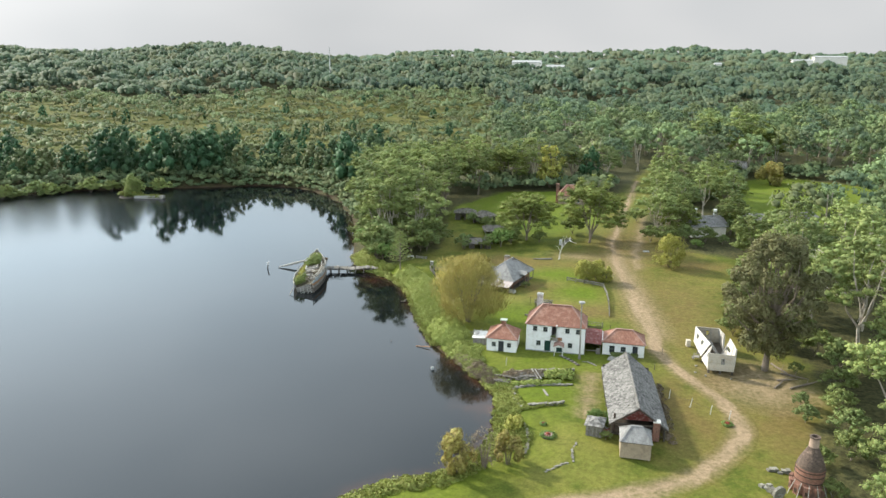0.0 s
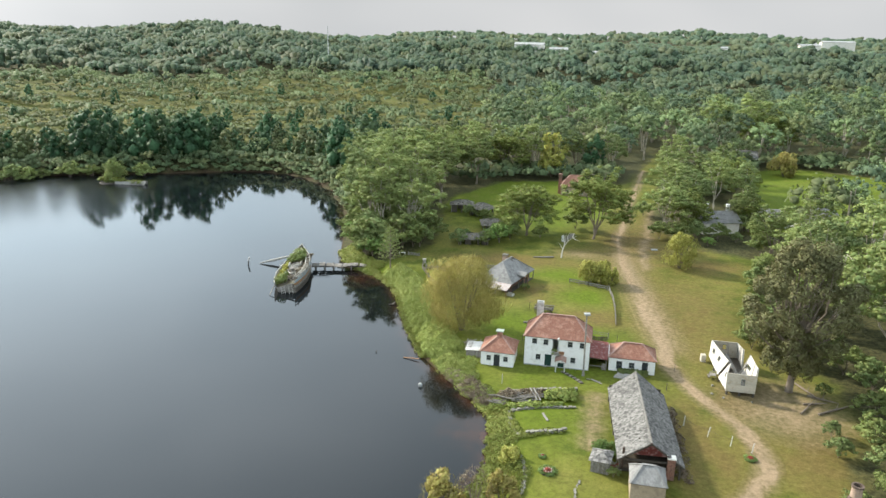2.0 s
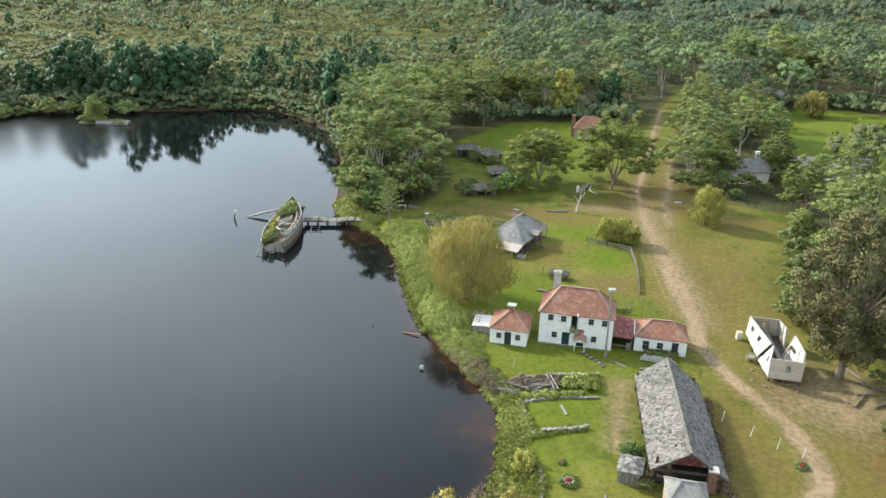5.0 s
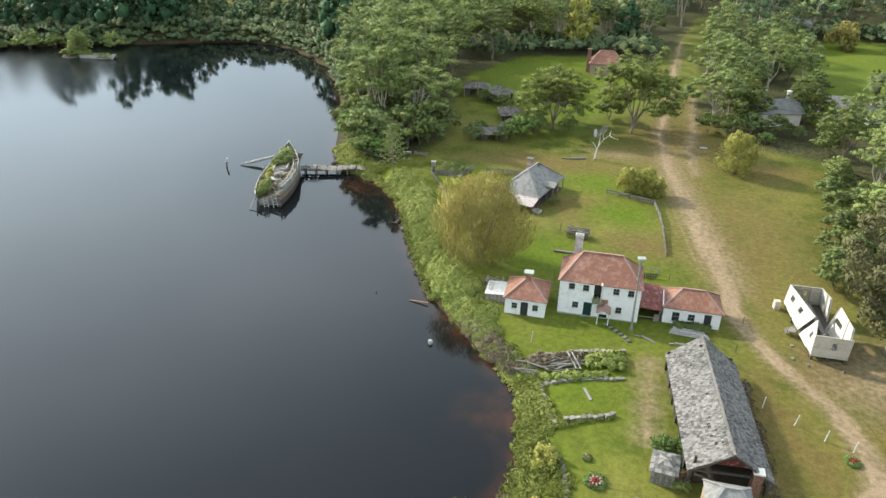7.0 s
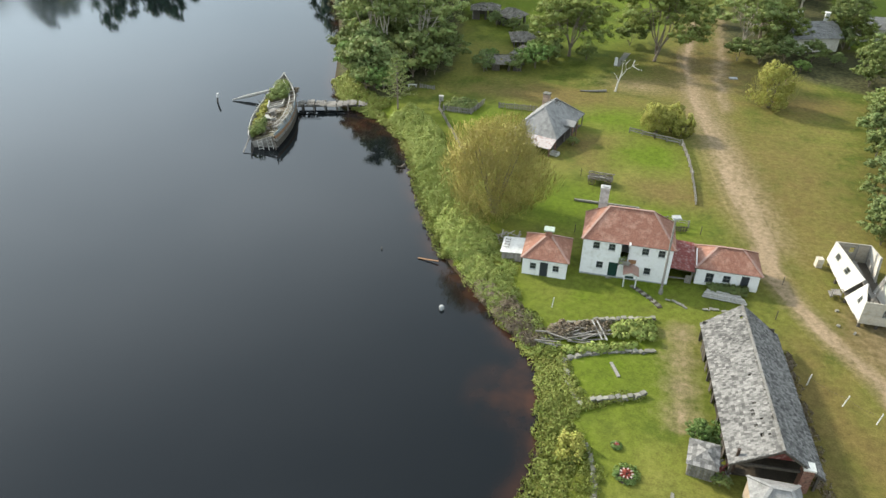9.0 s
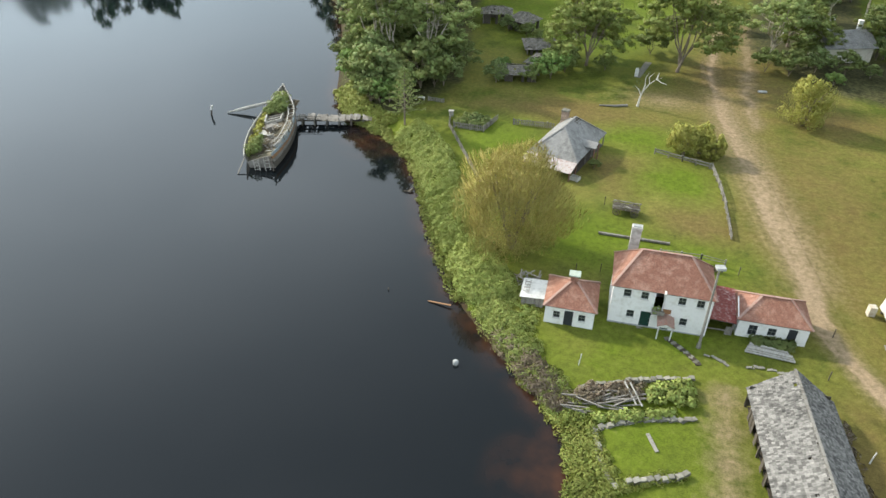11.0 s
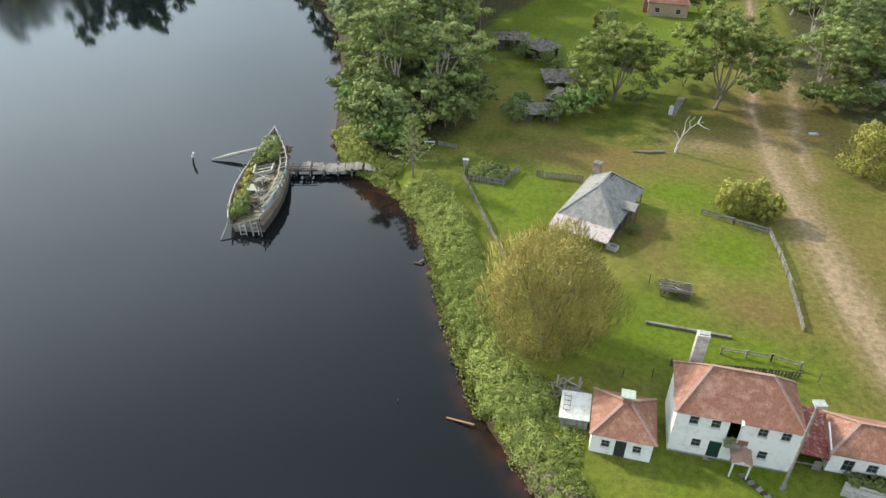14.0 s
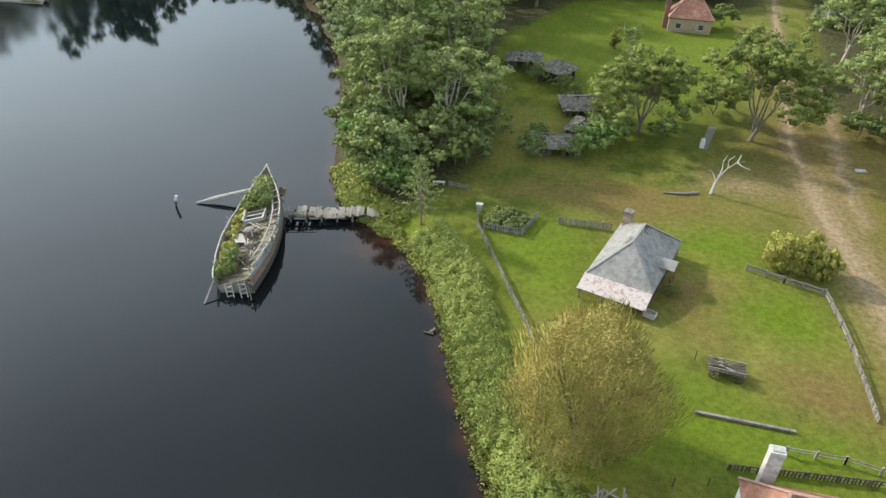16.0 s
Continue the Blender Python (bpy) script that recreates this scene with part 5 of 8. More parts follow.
def bank_growth():
    """The brambles and reeds along the near bank."""
    rng = np.random.default_rng(101)
    pts = soft_curve(SHORE[:24], 1)

    def strip(name, label, a, b, near, far, height, leaf, count, per, size, category, long=1.0):
        c, r = [], []
        path = [p for p in pts if a <= p[1] <= b]
        for _ in range(count):
            i = rng.integers(0, len(path) - 1)
            u = rng.uniform()
            p = np.array(path[i]) * (1 - u) + np.array(path[i + 1]) * u
            d = np.array(path[i + 1]) - np.array(path[i])
            nrm = np.array([d[1], -d[0]]) / (np.linalg.norm(d) + 1e-9)
            q = p + nrm * rng.uniform(near, far)
            s = rng.uniform(0.45, 0.9)
            h = height * rng.uniform(0.35, 1.0)
            c.append((q[0], q[1], h * 0.45))
            r.append((s, s, h * 0.6))
        c, r = np.array(c), np.array(r)
        c[:, 2] += relief(c[:, 0], c[:, 1])
        me = quads_mesh(name, leaves(rng, c, r, per, size, -0.3, 0.7, long))
        me.materials.append(LEAF[leaf])
        tagged(new(name, me), label, category, kind="stuff")

    strip("bramble_bank", "thick light-green bramble along the lake bank", 119, 149, 0.9, 5.4, 1.5, "bramble", 700, 130, 0.145, "bramble")
    strip("bramble_bank", "thick light-green bramble along the lake bank", 103, 113, 0.6, 3.6, 1.0, "bramble", 200, 110, 0.15, "bramble")
    strip("bramble_bank", "thick light-green bramble below the willow", 111, 122, 0.8, 6.2, 1.5, "bramble", 330, 120, 0.15, "bramble")
    strip("reed_fringe", "yellow-green reeds at the water's edge", 78, 103, 0.2, 3.2, 0.3, "reed", 520, 50, 0.13, "reeds", 3.0)
    strip("reed_fringe", "yellow-green reeds at the water's edge", 112, 160, 0.0, 1.5, 0.6, "reed", 420, 60, 0.16, "reeds", 2.0)
    strip("reed_fringe", "rough grass and reeds along the near bank", 66, 80, 0.3, 3.2, 0.7, "reed", 260, 50, 0.15, "reeds", 2.5)
    strip("dry_scrub", "brown dry twigs tangled on the bank", 99, 109, 0.4, 2.6, 0.9, "twig", 130, 80, 0.1, "scrub", 3.5)
    strip("bramble_bank", "green bramble among dry twigs on the bank", 98, 110, 0.3, 3.0, 0.8, "bramble", 120, 70, 0.14, "bramble")
    strip("reed_fringe", "yellow-green grass below the grove", 149, 170, 0.0, 4.0, 0.8, "reed", 360, 60, 0.17, "reeds", 2.0)


bank_growth()




# ---- building helpers ----
UP = Vector((0, 0, 1))


def wall(parent, o, ang, length, height, thick, openings, material, name="wall", label=""):
    """A wall with openings through it; o is the outer lower left corner seen from outside, ang its heading in degrees."""
    s = Shape()
    d = Vector((math.cos(radians(ang)), math.sin(radians(ang)), 0))
    n = Vector((d.y, -d.x, 0))
    us = sorted({0.0, length, *[q for a in openings for q in a[:2]]})
    zs = sorted({0.0, height, *[q for a in openings for q in a[2:]]})

    def full(i, k):
        if not (0 <= i < len(us) - 1 and 0 <= k < len(zs) - 1):
            return False
        u, z = (us[i] + us[i + 1]) / 2, (zs[k] + zs[k + 1]) / 2
        return not any(a[0] < u < a[1] and a[2] < z < a[3] for a in openings)

    for deep in (0, thick):
        for u in us:
            for z in zs:
                s.v.append(tuple(Vector(o) + d * u - n * deep + UP * z))
    nz, half = len(zs), len(us) * len(zs)
    for i in range(len(us) - 1):
        for k in range(nz - 1):
            if not full(i, k):
                continue
            p = [i * nz + k, (i + 1) * nz + k, (i + 1) * nz + k + 1, i * nz + k + 1]
            q = [v + half for v in p]
            s.f += [tuple(p), tuple(reversed(q))]
            for e, (di, dk) in enumerate(((0, -1), (1, 0), (0, 1), (-1, 0))):
                if not full(i + di, k + dk):
                    g = (e + 1) % 4
                    s.f.append((p[g], p[e], q[e], q[g]))
    return part(name, s, material, parent, label)


def window(parent, o, ang, u, z, w, h, frame_mat="frame", sill=True, broken=False):
    """A sash window set back in its opening: frame with bars, pane and sill."""
    m = pose(*o, 0, 0, ang) @ pose(u, 0.07, z)
    s = Shape()
    t = 0.045
    for c, b in (((0, 0, h / 2 - t / 2), (w, .07, t)), ((0, 0, -h / 2 + t / 2), (w, .07, t)), ((-w / 2 + t / 2, 0, 0), (t, .07, h - 2 * t)), ((w / 2 - t / 2, 0, 0), (t, .07, h - 2 * t)),
                 ((0, 0, 0), (w - 2 * t, .05, .045))):
        s.box(c, b)
    if not broken:
        s.box((0, 0, h / 4 - t / 4), (.03, .04, h / 2 - t))
        s.box((0, 0, -h / 4 + t / 4), (.03, .04, h / 2 - t))
    f = part("window", s, M[frame_mat], parent)
    f.matrix_basis = m
    p = part("pane", Shape().box((0, 0.03, 0), (w - 0.06, 0.012, h - 0.06)), M["glass"], f)
    p.visible_shadow = False
    if sill:
        part("sill", Shape().box((0, -0.1, -h / 2 - 0.03), (w + 0.14, 0.16, 0.055)), M["white_paint"], f)
    return f


def door(parent, o, ang, u, w, h, material, label=""):
    m = pose(*o, 0, 0, ang) @ pose(u, 0.06, 0.0)
    s = Shape()
    s.box((0, 0.02, h / 2), (w, .05, h))
    for x in (-w / 4, w / 4):
        for z0, z1 in ((0.15, 0.45), (0.52, 0.92)):
            s.box((x, -0.012, h * (z0 + z1) / 2), (w / 2 - .14, .02, h * (z1 - z0)))
    d = part("door", s, M[material], parent, label)
    d.matrix_basis = m
    part("handle", Shape().box((w / 2 - .09, -0.04, h * .48), (.04, .05, .12)), M["iron"], d)
    part("step", Shape().box((0, -0.25, -0.02), (w + .3, .4, .14)), M["stone"], d)
    return d


def clip(poly, axis, value, keep_above):
    out = []
    for i, p in enumerate(poly):
        q = poly[(i + 1) % len(poly)]
        a, b = p[axis] - value, q[axis] - value
        if not keep_above:
            a, b = -a, -b
        if a >= 0:
            out.append(p)
        if (a >= 0) != (b >= 0):
            k = a / (a - b)
            out.append(tuple(p[j] + (q[j] - p[j]) * k for j in range(2)))
    return out


def cover(s, poly, du, dv, thick, rng, lift=0.0, skip=None, jitter=0.0):
    """Lay sheets or shingles over a plane polygon whose first edge is the eave."""
    q = [Vector(p) for p in poly]
    ex = (q[1] - q[0]).normalized()
    nz = (q[1] - q[0]).cross(q[-1] - q[0]).normalized()
    if nz.z < 0:
        nz = -nz
    ey = nz.cross(ex)
    if (q[-1] - q[0]).dot(ey) < 0:
        ey = -ey
    flat = [((p - q[0]).dot(ex), (p - q[0]).dot(ey)) for p in q]
    lo_u, hi_u = min(p[0] for p in flat), max(p[0] for p in flat)
    lo_v, hi_v = min(p[1] for p in flat), max(p[1] for p in flat)
    rows = max(1, round((hi_v - lo_v) / dv))
    for r in range(rows):
        v0, v1 = lo_v + (hi_v - lo_v) * r / rows, lo_v + (hi_v - lo_v) * (r + 1) / rows
        row = clip(clip(flat, 1, v0, True), 1, v1, False)
        if len(row) < 3:
            continue
        u = lo_u - rng.uniform(0, du) * (1 if rows > 1 else 0)
        while u < hi_u:
            w = du * rng.uniform(0.7, 1.3) if rows > 1 else du
            cell = clip(clip(row, 0, u, True), 0, u + w - 0.006, False)
            u += w
            if len(cell) < 3 or (skip and skip((u - lo_u) / (hi_u - lo_u), r / rows)):
                continue
            up = rng.uniform(0, jitter)
            top = [q[0] + ex * a + ey * b + nz * (0.01 + up + lift * (1 - (b - v0) / (v1 - v0))) for a, b in cell]
            if isinstance(s, list):
                s.append(Shape().slab(top, thick))
            else:
                s.slab(top, thick)
    return s


def deck(s, poly, thick=0.05):
    """The plain boarding beneath a roof covering."""
    return s.slab(poly, thick)


def hip_roof(parent, x0, x1, y0, y1, eave, ridge, rx0, rx1, material, rng, ry=None, du=0.76, dv=99.0, cap="pink_roof", over=0.22, lift=0.0, jitter=0.004, thick=0.02):
    """Hipped roof over a rectangle, in four planes with ridge caps."""
    x0, x1, y0, y1 = x0 - over, x1 + over, y0 - over, y1 + over
    ry = (y0 + y1) / 2 if ry is None else ry
    a, b, c, d = (x0, y0, eave), (x1, y0, eave), (x1, y1, eave), (x0, y1, eave)
    e, f = (rx0, ry, ridge), (rx1, ry, ridge)
    planes = ([a, b, f, e], [b, c, f], [c, d, e, f], [d, a, e])
    for p in planes:
        drop = [(q[0], q[1], q[2] - 0.03) for q in p]
        if dv > 50:
            r = part("roof", deck(Shape(), drop), M["dark_timber"], parent)
            for sheet in cover([], p, du, dv, thick, rng, lift=lift, jitter=jitter):
                part("roof_sheet", sheet, M[material], r)
        else:
            s = Shape()
            cover(s, p, du, dv, thick, rng, lift=lift, jitter=jitter)
            r = part("roof", s, M[material], parent)
            part("boarding", deck(Shape(), drop), M["dark_timber"], r)
    for p, q in ((a, e), (b, f), (c, f), (d, e), (e, f)):
        if (Vector(p) - Vector(q)).length > 0.05:
            part("ridge_cap", Shape().beam(Vector(p) + UP * .04, Vector(q) + UP * .05, 0.26, 0.06), M[cap], parent)


def block_walls(t, x0, x1, y0, y1, z0, height, front, material, thick=0.25, back=(), left=(), right=()):
    w, dp = x1 - x0, y1 - y0
    wall(t, (x0, y0, z0), 0, w, height, thick, front, material)
    wall(t, (x1, y1, z0), 180, w, height, thick, back, material)
    wall(t, (x1, y0 + thick, z0), 90, dp - 2 * thick, height, thick, right, material)
    wall(t, (x0, y1 - thick, z0), 270, dp - 2 * thick, height, thick, left, material)
    part("floor", Shape().box(((x0 + x1) / 2, (y0 + y1) / 2, z0 + 0.06), (w - 2 * thick - .02, dp - 2 * thick - .02, .1)), M["dark_timber"], t)


def hole(u, w, z0, z1):
    return (u - w / 2, u + w / 2, z0, z1)


# ---- the white house ----
def white_house():
    rng = np.random.default_rng(1)
    x0, x1, y0, y1 = -9.3, 0.35, 112.8, 118.4
    z0 = 1.05
    t = thing("white_house", pose(0, 0, 0), "two-storey limewashed house with faded red hipped roof", "house")
    h = 4.75
    ups = [(1.45, 4.0), (3.15, 4.0), (6.75, 4.0), (8.5, 4.0)]
    lows = [(2.1, 1.5), (7.3, 1.5)]
    op = [hole(u, .72, z - .43, z + .43) for u, z in ups + lows]
    op += [hole(3.6, 1.0, 0.05, 2.05), hole(5.55, .95, 0.05, 2.0), hole(4.65, .95, 2.6, 4.75)]
    block_walls(t, x0, x1, y0, y1, z0, h, op, M["white"], left=[hole(2.3, .7, 3.7, 4.5)], right=[])
    o = (x0, y0, z0)
    for i, (u, z) in enumerate(ups + lows):
        window(t, o, 0, u, z, .72, .86, broken=i in (0, 5))
    door(t, (x0, y0, z0 + .05), 0, 3.6, 1.0, 2.0, "green_door", "dark-green panelled door")
    door(t, (x0, y0, z0 + .05), 0, 5.55, .95, 1.95, "green_door", "dark-green panelled door")
    window(t, (x0, y1 - .25, z0), 270, 2.3, 4.1, .7, .8)
    hip_roof(t, x0, x1, y0, y1, z0 + h, 8.42, -7.0, -2.2, "red_roof", rng, ry=115.9)
    part("plinth", Shape().box(((x0 + x1) / 2, y0 - .03, z0 + .08), (x1 - x0, .06, .3)), M["grey_slab"], t)
    c = Shape()
    c.box((-7.7, 118.75, 5.0), (1.0, .7, 8.4))
    c.box((-7.7, 118.75, 9.15), (1.06, .78, .3))
    ch = part("chimney", c, M["chimney_wash"], t, "tall weathered limewashed chimney")
    part("chimney_top", Shape().box((-7.7, 118.75, 9.33), (.78, .5, .1)), M["grey_slab"], ch)
    # loft hatch with its broken balcony
    balcony = part("balcony", Shape().box((-4.2, 112.95, 3.72), (1.2, .8, .08)).beam((-4.7, 112.6, 3.7), (-4.7, 113.3, 3.1), .08).beam((-3.7, 112.6, 3.7), (-3.7, 113.3, 3.1), .08)
         .box((-4.1, 112.6, 3.95), (1.0, .05, .35)), M["timber"], t, "broken timber balcony")
    weeds = part("balcony_weeds", quads_mesh("balcony_weeds", leaves(rng, [(-4.5, 112.9, 4.0), (-4.2, 112.95, 4.2)], np.array([.4, .35]), 40, .2, -.5)), LEAF["gum"], t, "weeds sprouting on the balcony")
    hoist = part("hoist_beam", Shape().beam((-3.85, 112.8, 6.05), (-3.85, 113.6, 6.05), .2, .3).box((-3.8, 113.2, 4.9), (.12, .1, 2.2)), M["white_paint"], t)
    # porch
    p = part("porch", Shape().slab([(-4.15, 111.7, 3.0), (-4.15, 113.35, 3.1), (-3.3, 113.35, 3.5), (-3.3, 111.7, 3.4)], .06)
             .slab([(-2.45, 111.7, 3.0), (-2.45, 113.35, 3.1), (-3.3, 113.35, 3.5), (-3.3, 111.7, 3.4)], .06), M["pink_roof"], t, "little gabled porch roof, stained brown")
    part("pediment", Shape().add([(-4.1, 111.72, 2.9), (-2.5, 111.72, 2.9), (-3.3, 111.72, 3.36), (-4.1, 111.8, 2.9), (-2.5, 111.8, 2.9), (-3.3, 111.8, 3.36)],
                                 [(0, 1, 2), (5, 4, 3), (0, 3, 4, 1), (1, 4, 5, 2), (2, 5, 3, 0)]), M["white_paint"], p)
    for x in (-3.95, -2.65):
        part("post", Shape().beam((x, 111.75, 1.0), (x, 111.75, 2.95), .12), M["white_paint"], p)
    part("stain", Shape().box((-3.55, 113.31, 3.75), (1.3, .06, .5)), M["orange"], p, "rust-brown broken plaster")
    for ob in (balcony, weeds, hoist, p):
        ob.location = (-.45, -.55, -.2)
    return t


white_house()


def white_cottage():
    rng = np.random.default_rng(2)
    x0, x1, y0, y1, z0, h = -15.65, -10.7, 110.95, 115.85, 1.0, 2.4
    t = thing("white_cottage", pose(0, 0, 0), "small white square cottage with red pyramid roof", "cottage")
    op = [hole(1.2, .68, .95, 1.75), hole(3.75, .68, .95, 1.75), hole(2.42, .9, .05, 2.0)]
    block_walls(t, x0, x1, y0, y1, z0, h, op, M["white"])
    for u in (1.2, 3.75):
        window(t, (x0, y0, z0), 0, u, 1.35, .68, .8)
    door(t, (x0, y0, z0 + .05), 0, 2.42, .9, 1.95, "grey_door", "charcoal plank door")
    hip_roof(t, x0, x1, y0, y1, z0 + h, 5.2, -13.3, -13.0, "red_roof", rng)
    c = part("chimney", Shape().box((-13.2, 113.5, 5.3), (.75, .7, 1.0)), M["red_roof"], t)
    part("chimney_cap", Shape().box((-13.2, 113.5, 5.86), (1.15, 1.0, .14)), M["cap_green"], c, "flat pale-green chimney cap")
    return t


white_cottage()


def lean_to():
    t = thing("lean_to_shed", pose(0, 0, 0), "low timber lean-to with flat white roof", "shed")
    z = gz(-17, 114)
    for a, b in (((-18.3, 113.1), (-16.0, 113.1)), ((-18.3, 113.1), (-18.3, 115.9))):
        n = 9
        for i in range(n):
            u = (i + .5) / n
            x, y = a[0] + (b[0] - a[0]) * u, a[1] + (b[1] - a[1]) * u
            part("board", Shape().box((x, y, z + .5), (.24 if a[1] == b[1] else .04, .04 if a[1] == b[1] else .29, 1.3)), M["timber"], t)
    part("roof", Shape().slab([(-18.5, 112.9, z + 1.2), (-15.9, 112.9, z + 1.35), (-15.9, 116.1, z + 1.45), (-18.5, 116.1, z + 1.3)], .06), M["white_paint"], t, "flat white sheet roof")
    fr = Shape()
    for i in range(2):
        fr.beam((-18.2 + i * .55, 113.6, z + 1.42), (-18.2 + i * .55, 115.6, z + 1.5), .05)
    for i in range(4):
        fr.beam((-18.2, 113.7 + i * .55, z + 1.45), (-17.65, 113.7 + i * .55, z + 1.45), .05)
    part("ladder", fr, M["timber"], t)
    rng = np.random.default_rng(3)
    for i in range(26):
        x, y = -18.2 + rng.uniform(-1.3, 1.3), 117.4 + rng.uniform(-.9, .9)
        a, ln = rng.uniform(0, 6.28), rng.uniform(.4, 1.1)
        zz = gz(x, y) + .1 + rng.uniform(0, .45)
        solid("scrap_plank", Shape().beam((x - math.cos(a) * ln, y - math.sin(a) * ln, zz), (x + math.cos(a) * ln, y + math.sin(a) * ln, zz + rng.uniform(-.1, .2)), .16, .05), M["timber"],
              "grey broken plank in a scrap heap", "plank", "scrap timber heap")


lean_to()


def east_wing():
    rng = np.random.default_rng(5)
    x0, x1, y0, y1, z0, h = 3.3, 9.95, 113.75, 118.2, 1.1, 2.3
    t = thing("white_wing", pose(0, 0, 0), "single-storey white wing with dark red hipped roof", "cottage")
    op = [hole(1.5, .85, .5, 1.75), hole(3.3, .8, .8, 1.7), hole(5.2, .85, .05, 1.95)]
    block_walls(t, x0, x1, y0, y1, z0, h, op, M["white"])
    window(t, (x0, y0, z0), 0, 1.5, 1.125, .85, 1.25)
    window(t, (x0, y0, z0), 0, 3.3, 1.25, .8, .9)
    door(t, (x0, y0, z0 + .05), 0, 5.2, .85, 1.9, "grey_door", "charcoal plank door")
    hip_roof(t, x0, x1, y0, y1, z0 + h, 5.05, 5.3, 8.0, "red_roof", rng)
    part("parapet", Shape().beam((3.2, 113.6, 3.4), (3.2, 116.2, 4.3), .1, .14), M["white"], t)
    # covered way between the house and the wing
    c = thing("covered_way", pose(0, 0, 0), "open timber lean-to with rust-red iron roof", "lean-to")
    ro = part("roof", Shape().slab([(.4, 113.3, 3.1), (3.1, 113.3, 2.95), (3.1, 118.0, 3.85), (.4, 118.0, 4.0)], .04), M["dark_timber"], c)
    for sheet in cover([], [(.4, 113.3, 3.15), (3.1, 113.3, 3.0), (3.1, 118.0, 3.9), (.4, 118.0, 4.05)], .35, 1.3, .02, rng, lift=.02, jitter=.02):
        part("roof_sheet", sheet, M["rust_roof"], ro)
    for x in (.35, 2.9):
        part("post", Shape().beam((x, 113.65, 1.0), (x, 113.65, 3.0), .14), M["timber"], c)
    part("rail", Shape().beam((.35, 113.6, 1.75), (2.3, 113.6, 1.75), .09, .14), M["timber"], c)
    for i in range(4):
        part("board", Shape().box((2.35 + i * .17, 113.62, 1.65), (.15, .04, 1.2)), M["timber"], c)
    part("back_wall", Shape().box((1.7, 117.8, 2.4), (2.8, .1, 2.8)), M["dark_timber"], c)


east_wing()


def lamp_pole():
    t = thing("yard_lamp", pose(-.3, 111.0, gz(-.3, 111), 0, -1.0, 0), "tall grey timber pole with a square white lamp head", "lamp post")
    part("pole", Shape().tube([(0, 0, -.4), (0, 0, 5), (0, 0, 9.6)], [.14, .12, .1], 10), M["timber"], t)
    part("lamp_head", Shape().box((0.05, -.1, 9.75), (.85, .7, .22), 12).box((0.05, -.1, 9.6), (.5, .4, .12), 12), M["grey_slab"], t, "square white lamp housing")
    part("foot", Shape().tube([(0, 0, -.2), (0, 0, .55)], [.26, .2], 10), M["timber"], t)


lamp_pole()


# ---- the shingled barn ----
def barn():
    rng = np.random.default_rng(6)
    t = thing("barn", pose(7.3, 95.8, 1.15, 0, 0, 3.9), "long open barn with weathered grey shingle roof", "barn")
    hw, hl, ev, rg = 3.55, 8.9, 1.75, 4.35
    sides = ([(-hw, hl, ev), (-hw, -hl, ev), (0, -hl - .3, rg), (0, hl + .3, rg)], [(hw + .35, -hl, ev - .35), (hw + .35, hl, ev - .35), (0, hl + .3, rg), (0, -hl - .3, rg)])
    holes = [(.45 + .45 * rng.uniform(), rng.uniform(.55, .95), rng.uniform(.003, .009), rng.uniform(.02, .04)) for _ in range(16)] + [(.1, .85, .008, .04)]

    def worn(u, v):
        return any(abs(u - a) < c and abs(v - b) < d for a, b, c, d in holes)

    for k, p in enumerate(sides):
        s = Shape()
        cover(s, p, .2, .29, .03, rng, lift=.035, jitter=.03, skip=worn if k == 0 else None)
        r = part("roof", s, M["shingle"], t)
        b = Shape()
        q = [Vector(v) for v in p]
        for i in range(13):
            u = (i + .3) / 13
            b.beam(q[0].lerp(q[3], u) - UP * .07, q[1].lerp(q[2], u) - UP * .07, .09, .04)
        part("batten", b, M["timber"], r)
        f = Shape()
        for i in range(15):
            u = i / 14
            f.beam(q[0].lerp(q[1], u) - UP * .14, q[3].lerp(q[2], u) - UP * .14, .09, .12)
        part("rafter", f, M["dark_timber"], r)
    part("ridge_cap", Shape().beam((-.08, -hl - .3, rg + .08), (-.08, hl + .3, rg + .08), .22, .05), M["timber"], t)
    for y in np.linspace(-hl + .3, hl - .3, 7):
        for x in (-hw + .3, hw - .1):
            part("post", Shape().beam((x, y, -.3), (x, y, ev - .05), .2), M["dark_timber"], t)
        part("tie_beam", Shape().beam((-hw + .3, y, ev - .05), (hw - .1, y, ev - .05), .18, .22), M["dark_timber"], t)
    for y in np.linspace(-hl + .6, hl - .6, 30)[4:]:
        part("board", Shape().box((hw - .02, y, .62), (.04, .5, 1.5)), M["dark_timber"], t)
    for y in np.linspace(-hl + 2.5, hl - .6, 22):
        if rng.uniform() < .55:
            part("board", Shape().box((-hw + .22, y, .6), (.04, .5, 1.5)), M["dark_timber"], t)
    for x in np.linspace(-hw + .4, hw - .4, 13):
        part("board", Shape().box((x, hl - .3, 1.1), (.5, .04, 2.4)), M["dark_timber"], t)
    for i in range(14):
        x = -1.95 + i * .3
        top = rg - .25 - abs(x) * (rg - ev - .5) / 2.1
        if top > ev + .35:
            part("gable_board", Shape().box((x, -hl + 1.03, (ev + .25 + top) / 2), (.285, .06, top - ev - .25)), M["rust_roof"], t, "faded red gable board")
    part("flue", Shape().tube([(-2.9, -hl + .6, .4), (-2.9, -hl + .6, 3.0)], [.14, .13], 8), M["iron"], t, "dark iron flue pipe")
    part("earth_floor", Shape().box((0, 0, -.02), (6.2, 16.6, .1)), M["dark_soil"], t)


barn()


